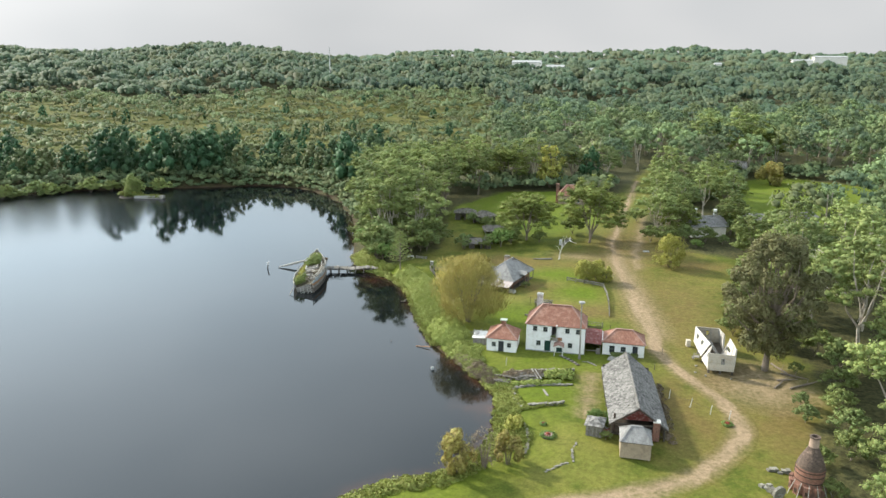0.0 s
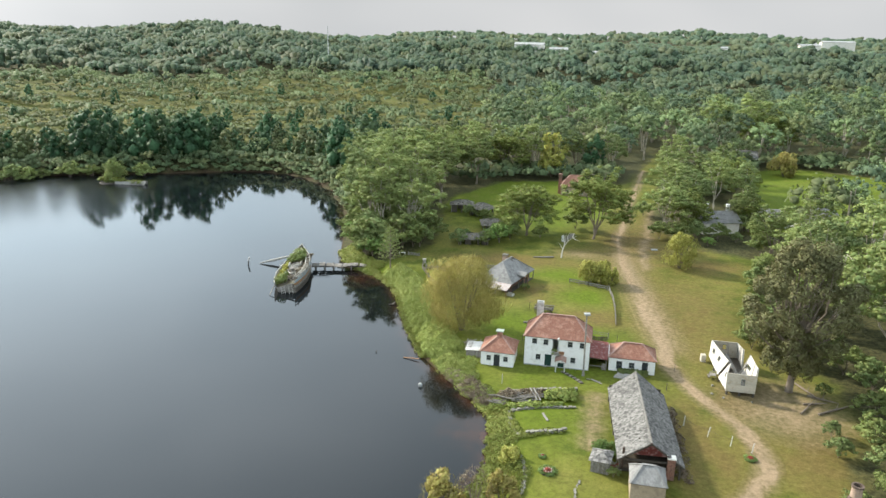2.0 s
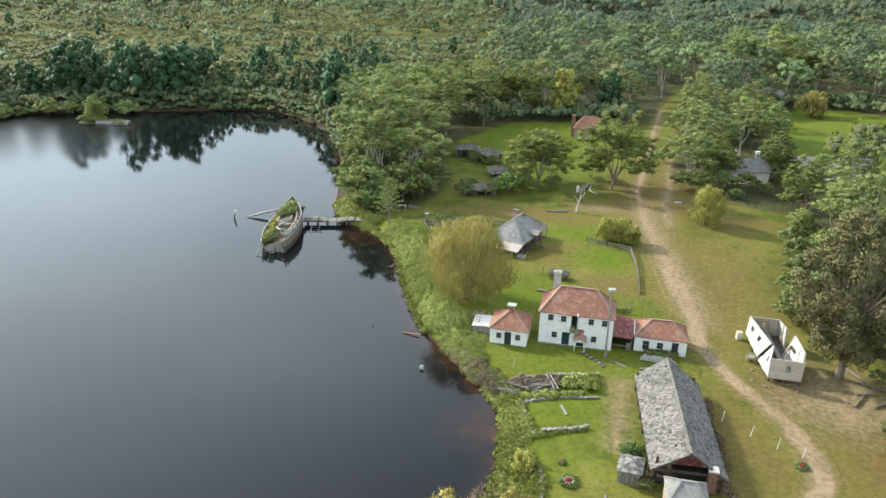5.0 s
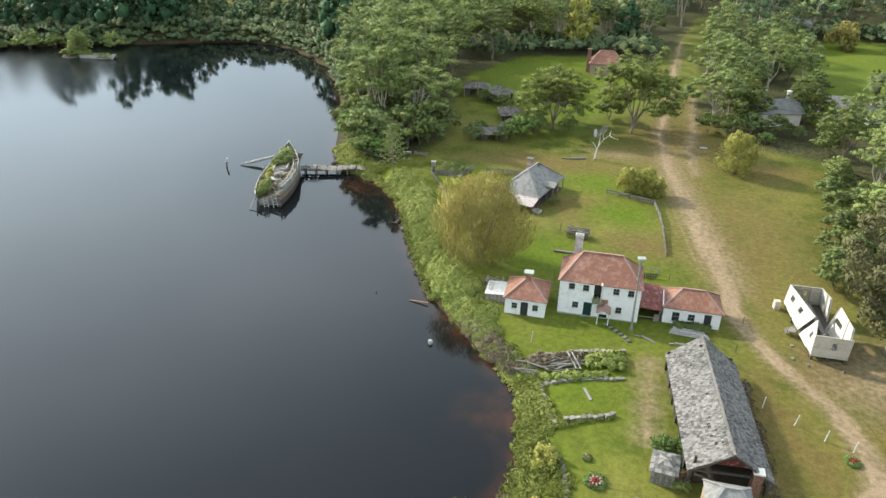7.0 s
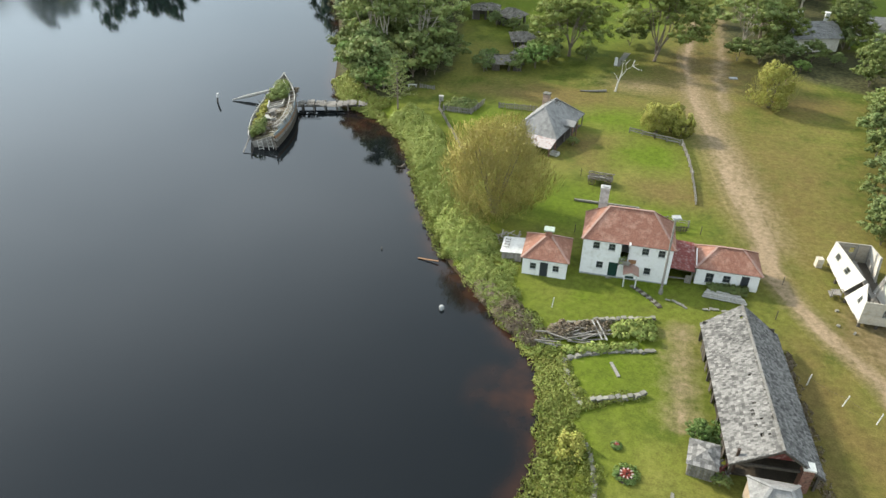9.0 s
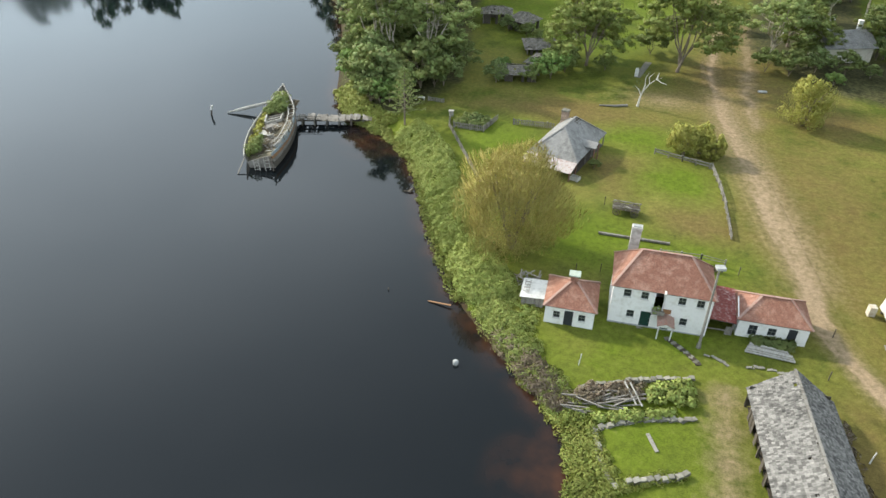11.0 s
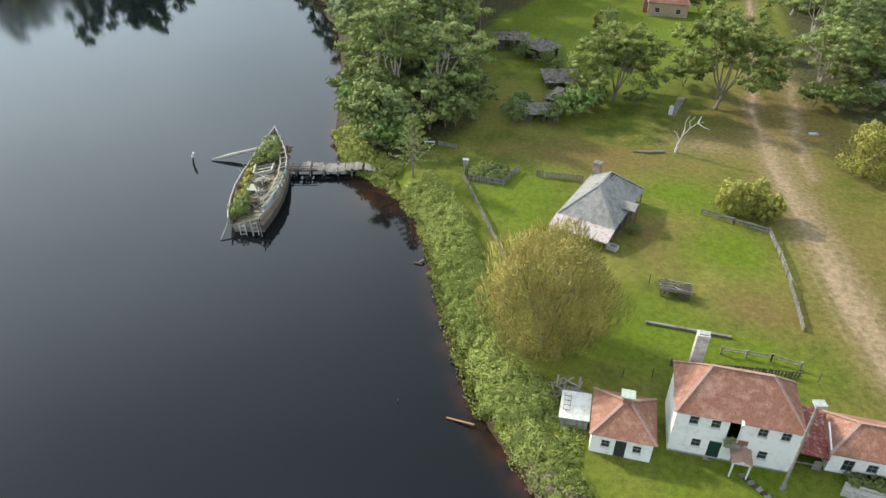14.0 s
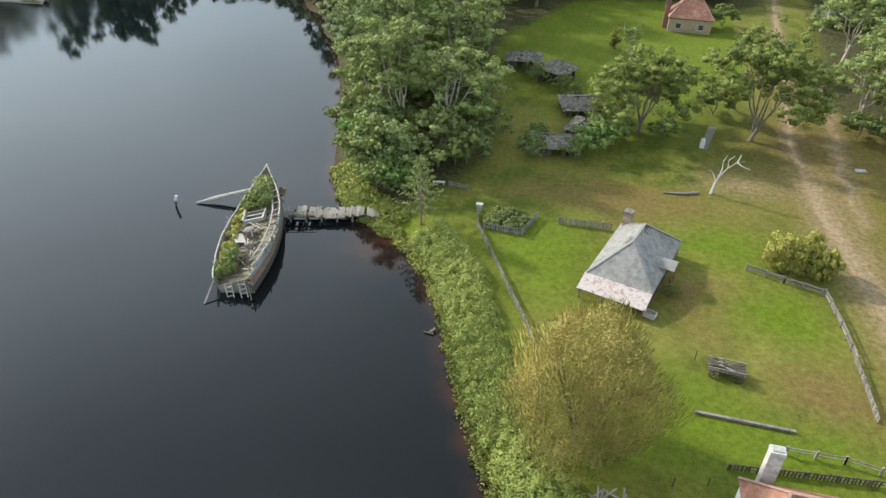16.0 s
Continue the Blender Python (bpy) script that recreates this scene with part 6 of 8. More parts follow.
def stone_shed():
    rng = np.random.default_rng(7)
    x0, x1, y0, y1 = 5.7, 9.35, 81.95, 85.5
    t = thing("stone_shed", pose(0, 0, 0), "small tan sandstone shed with grey hipped roof", "shed")
    z0, h = 1.0, 2.15
    block_walls(t, x0, x1, y0, y1, z0, h, [], M["shed_stone"], back=[hole(1.8, .9, .05, 1.9)])
    hip_roof(t, x0, x1, y0, y1, z0 + h, 4.5, 6.85, 8.2, "slate", rng, du=.3, dv=.35, cap="slate", lift=.015, jitter=.012, over=.12)
    for i in range(5):
        part("course", Shape().box(((x0 + x1) / 2, y0 - .006, z0 + .25 + i * .42), (x1 - x0, .012, .36)), M["shed_stone"], t)
    c = thing("brick_chimney", pose(0, 0, 0), "short ruined red-brick chimney stack", "chimney")
    for i in range(16):
        o = .02 * (i % 2)
        part("brick_course", Shape().box((10.25, 87.2, 1.1 + .16 * i), (.85 - o, .8 - o, .155)), M["brick"], c)
    part("cap_stone", Shape().box((10.25, 87.2, 3.7), (.95, .9, .16)), M["cream"], c)


stone_shed()


def shanty():
    rng = np.random.default_rng(8)
    t = thing("shanty", pose(2.6, 87.6, gz(2.6, 87.6), 0, 0, -8), "little crooked plank shanty with grey roof", "shed")
    for a, b in (((-1, -1.2), (1, -1.2)), ((1, -1.2), (1, 1.2)), ((1, 1.2), (-1, 1.2)), ((-1, 1.2), (-1, -1.2))):
        for i in range(8):
            u = (i + .5) / 8
            x, y = a[0] + (b[0] - a[0]) * u, a[1] + (b[1] - a[1]) * u
            along = a[1] == b[1]
            part("board", Shape().box((x, y, .75 + rng.uniform(-.05, .05)), (.23 if along else .04, .04 if along else .27, 1.7)), M["timber"], t)
    for p in ([(-1.25, -1.45, 1.5), (1.25, -1.45, 1.6), (.1, 0, 2.15)], [(-1.25, 1.45, 1.5), (1.25, 1.45, 1.6), (.1, 0, 2.15)], [(-1.25, -1.45, 1.5), (-1.25, 1.45, 1.5), (.1, 0, 2.15)],
              [(1.25, -1.45, 1.6), (1.25, 1.45, 1.6), (.1, 0, 2.15)]):
        s = Shape()
        cover(s, p, .3, .4, .03, rng, lift=.02, jitter=.02)
        part("roof", s, M["shingle"], t)
    for i in range(14):
        x, y = 4.2 + rng.uniform(-.9, .5), 87.3 + rng.uniform(-1, 1.2)
        a = rng.uniform(0, 3.14)
        z = gz(x, y) + .15 + rng.uniform(0, .6)
        solid("scrap_plank", Shape().beam((x - math.cos(a) * .7, y - math.sin(a) * .7, z), (x + math.cos(a) * .7, y + math.sin(a) * .7, z + rng.uniform(-.2, .5)), .18, .05),
              M["timber" if i % 3 else "rust_roof"], "weathered loose plank beside the shanty", "plank", "planks beside the shanty")
    bush(1, 2.6, 90.9, 1.7, 5, "green weeds growing against the barn")
    bush(0, 4.0, 86.0, 1.3, 5, "green weeds growing against the shanty")


shanty()


# ---- the broken white building ----
def broken_house():
    t = thing("broken_house", pose(0, 0, 0), "roofless white weatherboard house, broken-backed on stumps", "house")

    def panel(q, material, n, label="", openings=()):
        """A leaning board-clad wall panel from four corners: lower left, lower right, upper right, upper left."""
        a, b, c, d = (Vector(p) for p in q)
        nrm = (b - a).cross(d - a).normalized()
        def at_uv(u, v):
            return a.lerp(b, u).lerp(d.lerp(c, u), v)

        boards = []
        for i in range(n):
            v0, v1 = i / n, (i + 1) / n
            cuts = [0.0] + [e for u0, u1, w0, w1 in openings if w0 < (v0 + v1) / 2 < w1 for e in (u0, u1)] + [1.0]
            for u0, u1 in zip(cuts[::2], cuts[1::2]):
                p = [at_uv(u0, v0), at_uv(u1, v0), at_uv(u1, v1), at_uv(u0, v1)]
                out = [p[0] + nrm * .035, p[1] + nrm * .035, p[2] + nrm * .01, p[3] + nrm * .01]
                inn = [x - nrm * .09 for x in p]
                boards.append(Shape().add(out + inn, [(0, 1, 2, 3), (7, 6, 5, 4), (0, 4, 5, 1), (1, 5, 6, 2), (2, 6, 7, 3), (3, 7, 4, 0)]))
        w = part("wall_frame", Shape().beam(at_uv(.35, 0) - nrm * .14, at_uv(.35, 1) - nrm * .14, .1), M["pale_timber"], t, label)
        for u in (.02, .98):
            part("stud", Shape().beam(at_uv(u, 0) - nrm * .14, at_uv(u, 1) - nrm * .14, .1), M["pale_timber"], w)
        for b_ in boards:
            part("weatherboard", b_, material, w)
        for u0, u1, w0, w1 in openings:
            f = Shape()
            p = [at_uv(u0, w0), at_uv(u1, w0), at_uv(u1, w1), at_uv(u0, w1)]
            for i in range(4):
                f.beam(p[i], p[(i + 1) % 4], .07, .12)
            f.beam((p[0] + p[3]) / 2, (p[1] + p[2]) / 2, .04)
            part("window_frame", f, M["frame"], w)
        return w

    lo = 1.75
    white, cream = M["shack_white"], M["shack"]
    sw, se = (19.4, 110.15, lo), (23.25, 110.15, lo)
    nw, ne = (18.6, 121.9, lo), (22.9, 122.1, lo)
    SW, SE = (19.25, 109.9, 4.6), (23.2, 109.8, 4.6)
    NW, NE = (18.5, 120.8, 4.9), (22.3, 121.2, 4.75)
    panel((sw, se, SE, SW), cream, 12, "", ((.5, .62, .42, .72),))
    panel(((19.0, 114.5, lo), sw, SW, (20.2, 113.4, 4.6)), white, 12, "", ((.42, .58, .45, .72),))
    panel((nw, (19.0, 115.4, lo), (20.0, 114.0, 4.6), NW), white, 12, "", ((.2, .32, .5, .75), (.58, .7, .5, .75)))
    panel((ne, nw, NW, NE), cream, 12, "", ((.42, .56, .5, .8),))
    panel((se, (22.2, 116.0, lo), (23.6, 117.1, 4.6), (23.75, 112.1, 4.7)), white, 12, "", ((.55, .92, .5, .66),))
    panel(((22.9, 118.0, lo), ne, NE, (22.95, 118.9, 4.6)), white, 12)
    part("floor", Shape().slab([(19.3, 110.3, 1.9), (23.2, 110.3, 1.9), (22.9, 121.9, 1.9), (18.7, 121.7, 1.9)], .12), M["dark_timber"], t, "dark boarded floor with debris")
    part("fallen_beam", Shape().beam((21.9, 111.2, 2.2), (20.7, 120.2, 3.0), .5, .18).beam((21.0, 113, 2.3), (23.4, 117, 3.6), .2), M["timber"], t, "collapsed grey ridge timbers")
    for x, y in ((19.6, 110.4), (21.3, 110.4), (23.1, 110.4), (19.2, 114.5), (23.2, 114.5), (18.9, 118), (23, 118), (18.9, 121.6), (22.7, 121.8)):
        part("stump", Shape().tube([(x, y, gz(x, y) - .2), (x, y, 1.85)], [.18, .16], 7), M["dark_timber"], t)
    st = part("steps", Shape().box((18.3, 115.2, 1.75), (.9, 1.0, .1)).box((17.8, 115.2, 1.5), (.35, 1.0, .1)), M["timber"], t)
    part("handrail", Shape().beam((17.75, 114.7, 1.3), (17.75, 114.7, 2.4), .07).beam((18.7, 114.7, 1.3), (18.7, 114.7, 2.6), .07).beam((17.75, 114.7, 2.4), (18.7, 114.7, 2.6), .07), M["timber"], st)
    solid("tank_box", Shape().box((17.6, 121.0, gz(17.6, 121) + .7), (.7, .7, .9), 8).box((17.6, 121.0, gz(17.6, 121) + .12), (.7, .7, .2), 8), M["shack"], "small cream box standing beside the broken house", "box")
    for x, y, r in ((18.0, 112.5, 20), (19.0, 108.9, 60), (22.7, 108.6, 100), (17.6, 109.8, 140)):
        solid("white_stone", Shape().box((x, y, gz(x, y) + .12), (.34, .22, .2), r, 10, 6), M["stone"], "pale broken slab lying on bare soil", "stone", "pale slabs")


broken_house()


# ---- the grey cottage ----
def grey_cottage():
    rng = np.random.default_rng(9)
    g = gz(-17.2, 148.2)
    t = thing("grey_cottage", pose(-17.0, 148.2, g, 0, 0, -17) @ Matrix.Scale(1.05, 4), "brick cottage with pale grey shingled hip roof and veranda", "cottage")
    e, r = 1.75, 4.5
    a, b, c, d = (-3.6, -4.8, e), (3.3, -4.8, e), (3.3, 6.0, e), (-3.6, 6.0, e)
    p, q = (-.45, -.9, r), (-.35, 2.9, r)
    for poly in ([a, b, p], [b, c, q, p], [c, d, q], [d, a, p, q]):
        s = Shape()
        cover(s, poly, .35, .4, .03, rng, lift=.01, jitter=.008)
        ro = part("roof", s, M["slate"], t)
        part("boarding", Shape().slab([(v[0], v[1], v[2] - .04) for v in poly], .05), M["dark_timber"], ro)
    for u, v in ((a, p), (b, p), (c, q), (d, q), (p, q)):
        part("ridge_cap", Shape().beam(Vector(u) + UP * .06, Vector(v) + UP * .06, .24, .05), M["slate"], t)
    sk = part("skillion_roof", Shape().slab([(-3.7, -7.0, 1.1), (3.3, -7.0, 1.1), (3.3, -4.75, e - .05), (-3.7, -4.75, e - .05)], .04), M["dark_timber"], t, "rust-stained pale iron skillion")
    for sheet in cover([], [(-3.7, -7.0, 1.15), (3.3, -7.0, 1.15), (3.3, -4.75, e), (-3.7, -4.75, e)], .7, 1.2, .02, rng, jitter=.03):
        part("roof_sheet", sheet, M["peeled_iron"], sk)
    wall(t, (-3.3, -4.4, -.2), 0, 5.2, 1.95, .25, [], M["brick"])
    wall(t, (1.9, -4.15, -.2), 90, 9.6, 1.95, .25, [hole(2, .9, .3, 1.9), hole(5, .8, .8, 1.6), hole(7.5, .9, .3, 1.9)], M["brick"])
    wall(t, (1.9, 5.7, -.2), 180, 5.2, 1.95, .25, [], M["brick"])
    wall(t, (-3.3, 5.45, -.2), 270, 9.6, 1.95, .25, [hole(3, .8, .8, 1.6)], M["brick"])
    part("floor", Shape().box((-.7, .6, .05), (5, 9.6, .15)), M["dark_timber"], t)
    for y in (-6.8, -4.6, -1.2, 1.2, 3.6, 5.8):
        part("veranda_post", Shape().beam((3.1, y, -.2), (3.1, y, e if y > -6 else 1.15), .14), M["brick" if y < -4 else "timber"], t)
    for x in (-3.4, -1.2, 1.0):
        part("skillion_post", Shape().beam((x, -6.8, -.2), (x, -6.8, 1.12), .14), M["timber"], t)
    part("veranda_floor", Shape().box((2.6, .6, .02), (1.1, 10, .12)), M["dark_timber"], t)
    # gabled entry
    en = part("entry_roof", Shape().slab([(1.6, .2, 2.9), (4.2, .2, 2.9), (4.2, 1.2, 2.35), (1.6, 1.2, 2.35)], .07).slab([(1.6, .2, 2.9), (4.2, .2, 2.9), (4.2, -.8, 2.35), (1.6, -.8, 2.35)], .07), M["slate"], t, "small gabled entry roof")
    for y in (-.6, 1.0):
        part("entry_post", Shape().beam((4.0, y, -.2), (4.0, y, 2.4), .13), M["brick"], en)
    ch = Shape()
    for i in range(9):
        ch.box((-2.8, 5.4, 1.5 + .28 * i), (.95 - .03 * (i % 2), .85 - .03 * (i % 2), .27))
    part("chimney", ch, M["kiln_neck"], t, "worn tan-brick chimney with pale top")
    part("chimney_cap", Shape().box((-2.8, 5.4, 3.94), (1.05, .95, .14)), M["stone"], t)
    tr = thing("water_trough", pose(-15.3, 140.6, gz(-15.3, 140.6), 0, 0, -25), "pale box trough on legs beside the cottage", "trough")
    part("tub", Shape().box((0, 0, .35), (1.1, .1, .5)).box((0, .8, .35), (1.1, .1, .5)).box((-.55, .4, .35), (.1, .9, .5)).box((.55, .4, .35), (.1, .9, .5)).box((0, .4, .14), (1.1, .8, .08)), M["pale_timber"], tr)
    for x in (-.45, .45):
        part("leg", Shape().beam((x, .1, -.1), (x, .1, .2), .12), M["timber"], tr)
    bush(0, -12.9, 145.0, 1.5, 10, "low shrub against the veranda")


grey_cottage()


# ---- fences ----
def picket_fence(pts, label, height=1.0, step=.34, material="timber", sag=.12, posts=2.6, seed=0, group="paling fences"):
    rng = np.random.default_rng(seed)
    x0, y0 = pts[0]
    t = thing("paling_fence", pose(x0, y0, 0), label, "fence", group)
    picket = Shape().box((0, 0, height / 2 - .1), (.17, .03, height + .2)).mesh("picket")
    post = Shape().box((0, 0, height / 2), (.14, .14, height + .5)).mesh("post")
    for (ax, ay), (bx, by) in zip(pts, pts[1:]):
        ln = math.hypot(bx - ax, by - ay)
        ang = math.degrees(math.atan2(by - ay, bx - ax))
        for i in range(int(ln / step)):
            if rng.uniform() < .08:
                continue
            u = (i + .5) * step / ln
            x, y = ax + (bx - ax) * u, ay + (by - ay) * u
            o = part("picket", picket, M[material], t)
            o.matrix_basis = pose(x - x0, y - y0, gz(x, y) - rng.uniform(0, sag), rng.uniform(-5, 5), rng.uniform(-5, 5), ang)
        for i in range(int(ln / posts) + 1):
            u = min(1, i * posts / ln)
            x, y = ax + (bx - ax) * u, ay + (by - ay) * u
            o = part("post", post, M[material], t)
            o.matrix_basis = pose(x - x0, y - y0, gz(x, y) - .2, rng.uniform(-3, 3), 0, ang)
        nx, ny = -(by - ay) / ln * .06, (bx - ax) / ln * .06
        for hz in (.3, .75):
            part("rail", Shape().beam((ax - x0 + nx, ay - y0 + ny, gz(ax, ay) + hz * height), (bx - x0 + nx, by - y0 + ny, gz(bx, by) + hz * height), .06, .1), M[material], t)
    return t


def rail_fence(pts, label, height=1.0, rails=(.45, .9), posts=2.2, material="timber", seed=0, heavy=.12):
    rng = np.random.default_rng(seed)
    x0, y0 = pts[0]
    t = thing("rail_fence", pose(x0, y0, 0), label, "fence", "post-and-rail fences")
    for (ax, ay), (bx, by) in zip(pts, pts[1:]):
        ln = math.hypot(bx - ax, by - ay)
        n = max(1, round(ln / posts))
        for i in range(n + 1):
            u = i / n
            x, y = ax + (bx - ax) * u, ay + (by - ay) * u
            part("post", Shape().beam((x - x0, y - y0, gz(x, y) - .3), (x - x0 + rng.uniform(-.05, .05), y - y0, gz(x, y) + height * 1.1), .16), M[material], t)
        for i in range(n):
            p = [(ax + (bx - ax) * u, ay + (by - ay) * u) for u in (i / n, (i + 1) / n)]
            for h in rails:
                part("rail", Shape().beam((p[0][0] - x0, p[0][1] - y0, gz(*p[0]) + h + rng.uniform(-.06, .06)), (p[1][0] - x0, p[1][1] - y0, gz(*p[1]) + h + rng.uniform(-.06, .06)), .07, heavy), M[material], t)
    return t


rail_fence([(-4.6, 152.0), (-.8, 150.6), (2.9, 149.4)], "grey post-and-rail fence round the yellow bushes", .85, (.4, .78), 2.0, heavy=.2, seed=1)
rail_fence([(3.2, 149.4), (3.9, 144.5), (4.3, 139.4)], "leaning grey timber fence beside the track", .9, (.3, .6, .85), 1.7, seed=2)
picket_fence([(4.3, 139.2), (4.4, 135.5), (4.4, 131.6)], "sagging grey paling fence beside the track", .75, .3, seed=3)
picket_fence([(-36.1, 156.8), (-35.5, 152.8), (-27.6, 137.2), (-25.6, 132.5)], "long weathered paling fence along the bank", .9, .3, seed=4)
picket_fence([(-34.7, 152.6), (-30.0, 152.2), (-28.6, 156.8)], "grey pickets round the vegetable garden", 1.0, .3, seed=5)
picket_fence([(-26.0, 155.9), (-19.6, 156.3)], "silvery paling fence behind the grey cottage", 1.0, .3, seed=6)
picket_fence([(-8.8, 123.2), (-3, 123.8), (3.2, 124.4)], "dark low paling fence behind the white house", .8, .3, "dark_timber", seed=7)
rail_fence([(-4.0, 126.0), (.6, 126.1), (3.2, 125.6)], "thin grey rail fence behind the white house", .9, (.5, .85), 2.4, seed=8, heavy=.06)
solid("timber_beam", Shape().beam((-11.2, 128.8, gz(-11, 128.8) + .17), (-2.8, 128.6, gz(-3, 128.6) + .17), .26, .24), M["timber"], "long squared timber lying on the lawn", "beam")
solid("white_gatepost", Shape().box((-36.0, 156.6, gz(-36, 156.6) + .4), (.6, .45, .9)).box((-36, 156.6, gz(-36, 156.6) + .88), (.85, .6, .1)), M["pale_timber"], "pale square post box at the fence corner", "post")


def garden_plants(name, label, poly, count, height, leaf, seed, size=.28):
    rng = np.random.default_rng(seed)
    xs, ys = [p[0] for p in poly], [p[1] for p in poly]
    c, r = [], []
    while len(c) < count:
        x, y = rng.uniform(min(xs), max(xs)), rng.uniform(min(ys), max(ys))
        if inside(np.array([x]), np.array([y]), poly)[0]:
            s = rng.uniform(.3, .6)
            c.append((x, y, gz(x, y) + height * rng.uniform(.3, .6)))
            r.append((s, s, height * .5))
    me = quads_mesh(name, leaves(rng, np.array(c), np.array(r), 60, size, -.3, .7))
    me.materials.append(LEAF[leaf])
    return tagged(new(name, me), label, "plants", kind="stuff")


garden_plants("garden_plants", "leafy dark-green garden bed behind pickets", [(-34.6, 153.2), (-30.2, 152.9), (-29.2, 156.4), (-34.6, 156.6)], 70, 1.0, "gum_dark", 1)
garden_plants("garden_plants", "lush green leafy plants in the walled bed", [(-5.2, 102.2), (-1.2, 102.6), (-1.1, 105.6), (-5.0, 104.4)], 60, .9, "bramble", 2)
garden_plants("garden_plants", "green plants along the front of the wing", [(5.0, 112.6), (8.6, 112.5), (8.7, 113.5), (5.0, 113.5)], 34, .8, "gum_dark", 3)
garden_plants("dry_brush", "tangled brown dead brush in the walled bed", [(-11.8, 100.2), (-6.0, 102.2), (-5.4, 104.2), (-11.4, 102.4)], 60, .8, "twig", 4, .2)
garden_plants("garden_plants", "low green edge plants along the stone bed", [(-9.4, 98.6), (-3.0, 101.0), (-3.0, 101.7), (-9.6, 99.4)], 40, .5, "bramble", 5)
garden_plants("rough_grass", "rough yellow-green grass between the beds and water", [(-10.4, 88), (-7.5, 91.5), (-9.8, 97), (-11.4, 97), (-11, 92)], 110, .4, "reed", 6, .15)
garden_plants("rough_grass", "rough green weeds on the near bank", [(-10, 80), (-6.2, 79), (-4.8, 84), (-7.6, 90), (-10, 88)], 120, .45, "reed", 7, .15)
garden_plants("rough_grass", "tall bright grass beside the small cottage", [(-21, 110.4), (-16.6, 108), (-16.2, 112.6), (-19.4, 116.6), (-23.4, 114.6)], 150, .35, "bramble", 8, .18)
garden_plants("rough_grass", "weeds along the barn's eastern wall", [(11.2, 87), (12.8, 87), (12.0, 104), (10.9, 104)], 70, .3, "twig", 9, .16)
garden_plants("rough_grass", "green weeds between the shanty and the barn", [(2.0, 89.6), (4.4, 89.4), (4.6, 92.4), (2.6, 92.6)], 26, .9, "bright", 10, .2)
garden_plants("rough_grass", "long grass along the stone bed walls", [(-10.4, 97.6), (-7.6, 91.6), (-2.0, 94.6), (-2.2, 95.3), (-7.2, 93.0), (-9.6, 98.2)], 90, .35, "reed", 11, .15)
garden_plants("rough_grass", "bright yellow-green bush on the near bank", [(-9.0, 85.6), (-7.4, 85.2), (-7.0, 87.6), (-8.6, 88)], 22, 1.6, "yellow", 12, .2)


def stone_wall(a, b, height, label, seed, width=.5):
    """A dry wall of separate stones in two courses."""
    rng = np.random.default_rng(seed)
    t = thing("stone_wall", pose(a[0], a[1], 0), label, "wall", "stone bed walls")
    shapes = []
    for i in range(4):
        s = Shape().box((0, 0, 0), (.62, width, height * .52))
        s.v = [(x * rng.uniform(.6, 1.1), y * rng.uniform(.65, 1.1), z * rng.uniform(.7, 1.1)) for x, y, z in s.v]
        shapes.append(s.mesh("stone"))
    ln = math.hypot(b[0] - a[0], b[1] - a[1])
    ang = math.degrees(math.atan2(b[1] - a[1], b[0] - a[0]))
    for k in range(2):
        n = int(ln / .58)
        for i in range(n):
            if k and rng.uniform() < .12:
                continue
            u = (i + .5 + .4 * k + rng.uniform(-.2, .2)) / n
            bow = .22 * math.sin(u * 5 + seed) + rng.uniform(-.1, .1)
            x, y = a[0] + (b[0] - a[0]) * u - math.sin(math.radians(ang)) * bow, a[1] + (b[1] - a[1]) * u + math.cos(math.radians(ang)) * bow
            o = part("stone", shapes[int(rng.integers(0, 4))], M["stone"], t)
            o.matrix_basis = pose(x - a[0], y - a[1], gz(x, y) + height * (.2 + .48 * k) - rng.uniform(0, .12), rng.uniform(-10, 10), rng.uniform(-10, 10), ang + rng.uniform(-16, 16))


stone_wall((-11.4, 102.5), (-1.1, 106.2), .5, "grey stone retaining wall of the garden bed", 11)
stone_wall((-9.9, 97.9), (-1.2, 101.5), .28, "low grey stone edge of the garden bed", 12)
stone_wall((-7.4, 92.2), (-2.1, 95.0), .5, "grey dry-stone wall of the lower bed", 13)
stone_wall((-9.9, 97.7), (-7.5, 92.3), .35, "tumbled stone edge of the lower bed", 14)
stone_wall((-6.6, 88.2), (-5.6, 80.4), .3, "tumbled pale stones edging the flower lawn", 18, .4)
stone_wall((.2, 84.4), (0, 79.8), .2, "row of small pale edging stones", 15, .25)
stone_wall((0, 79.5), (-3.2, 77.0), .2, "row of small pale edging stones", 16, .25)


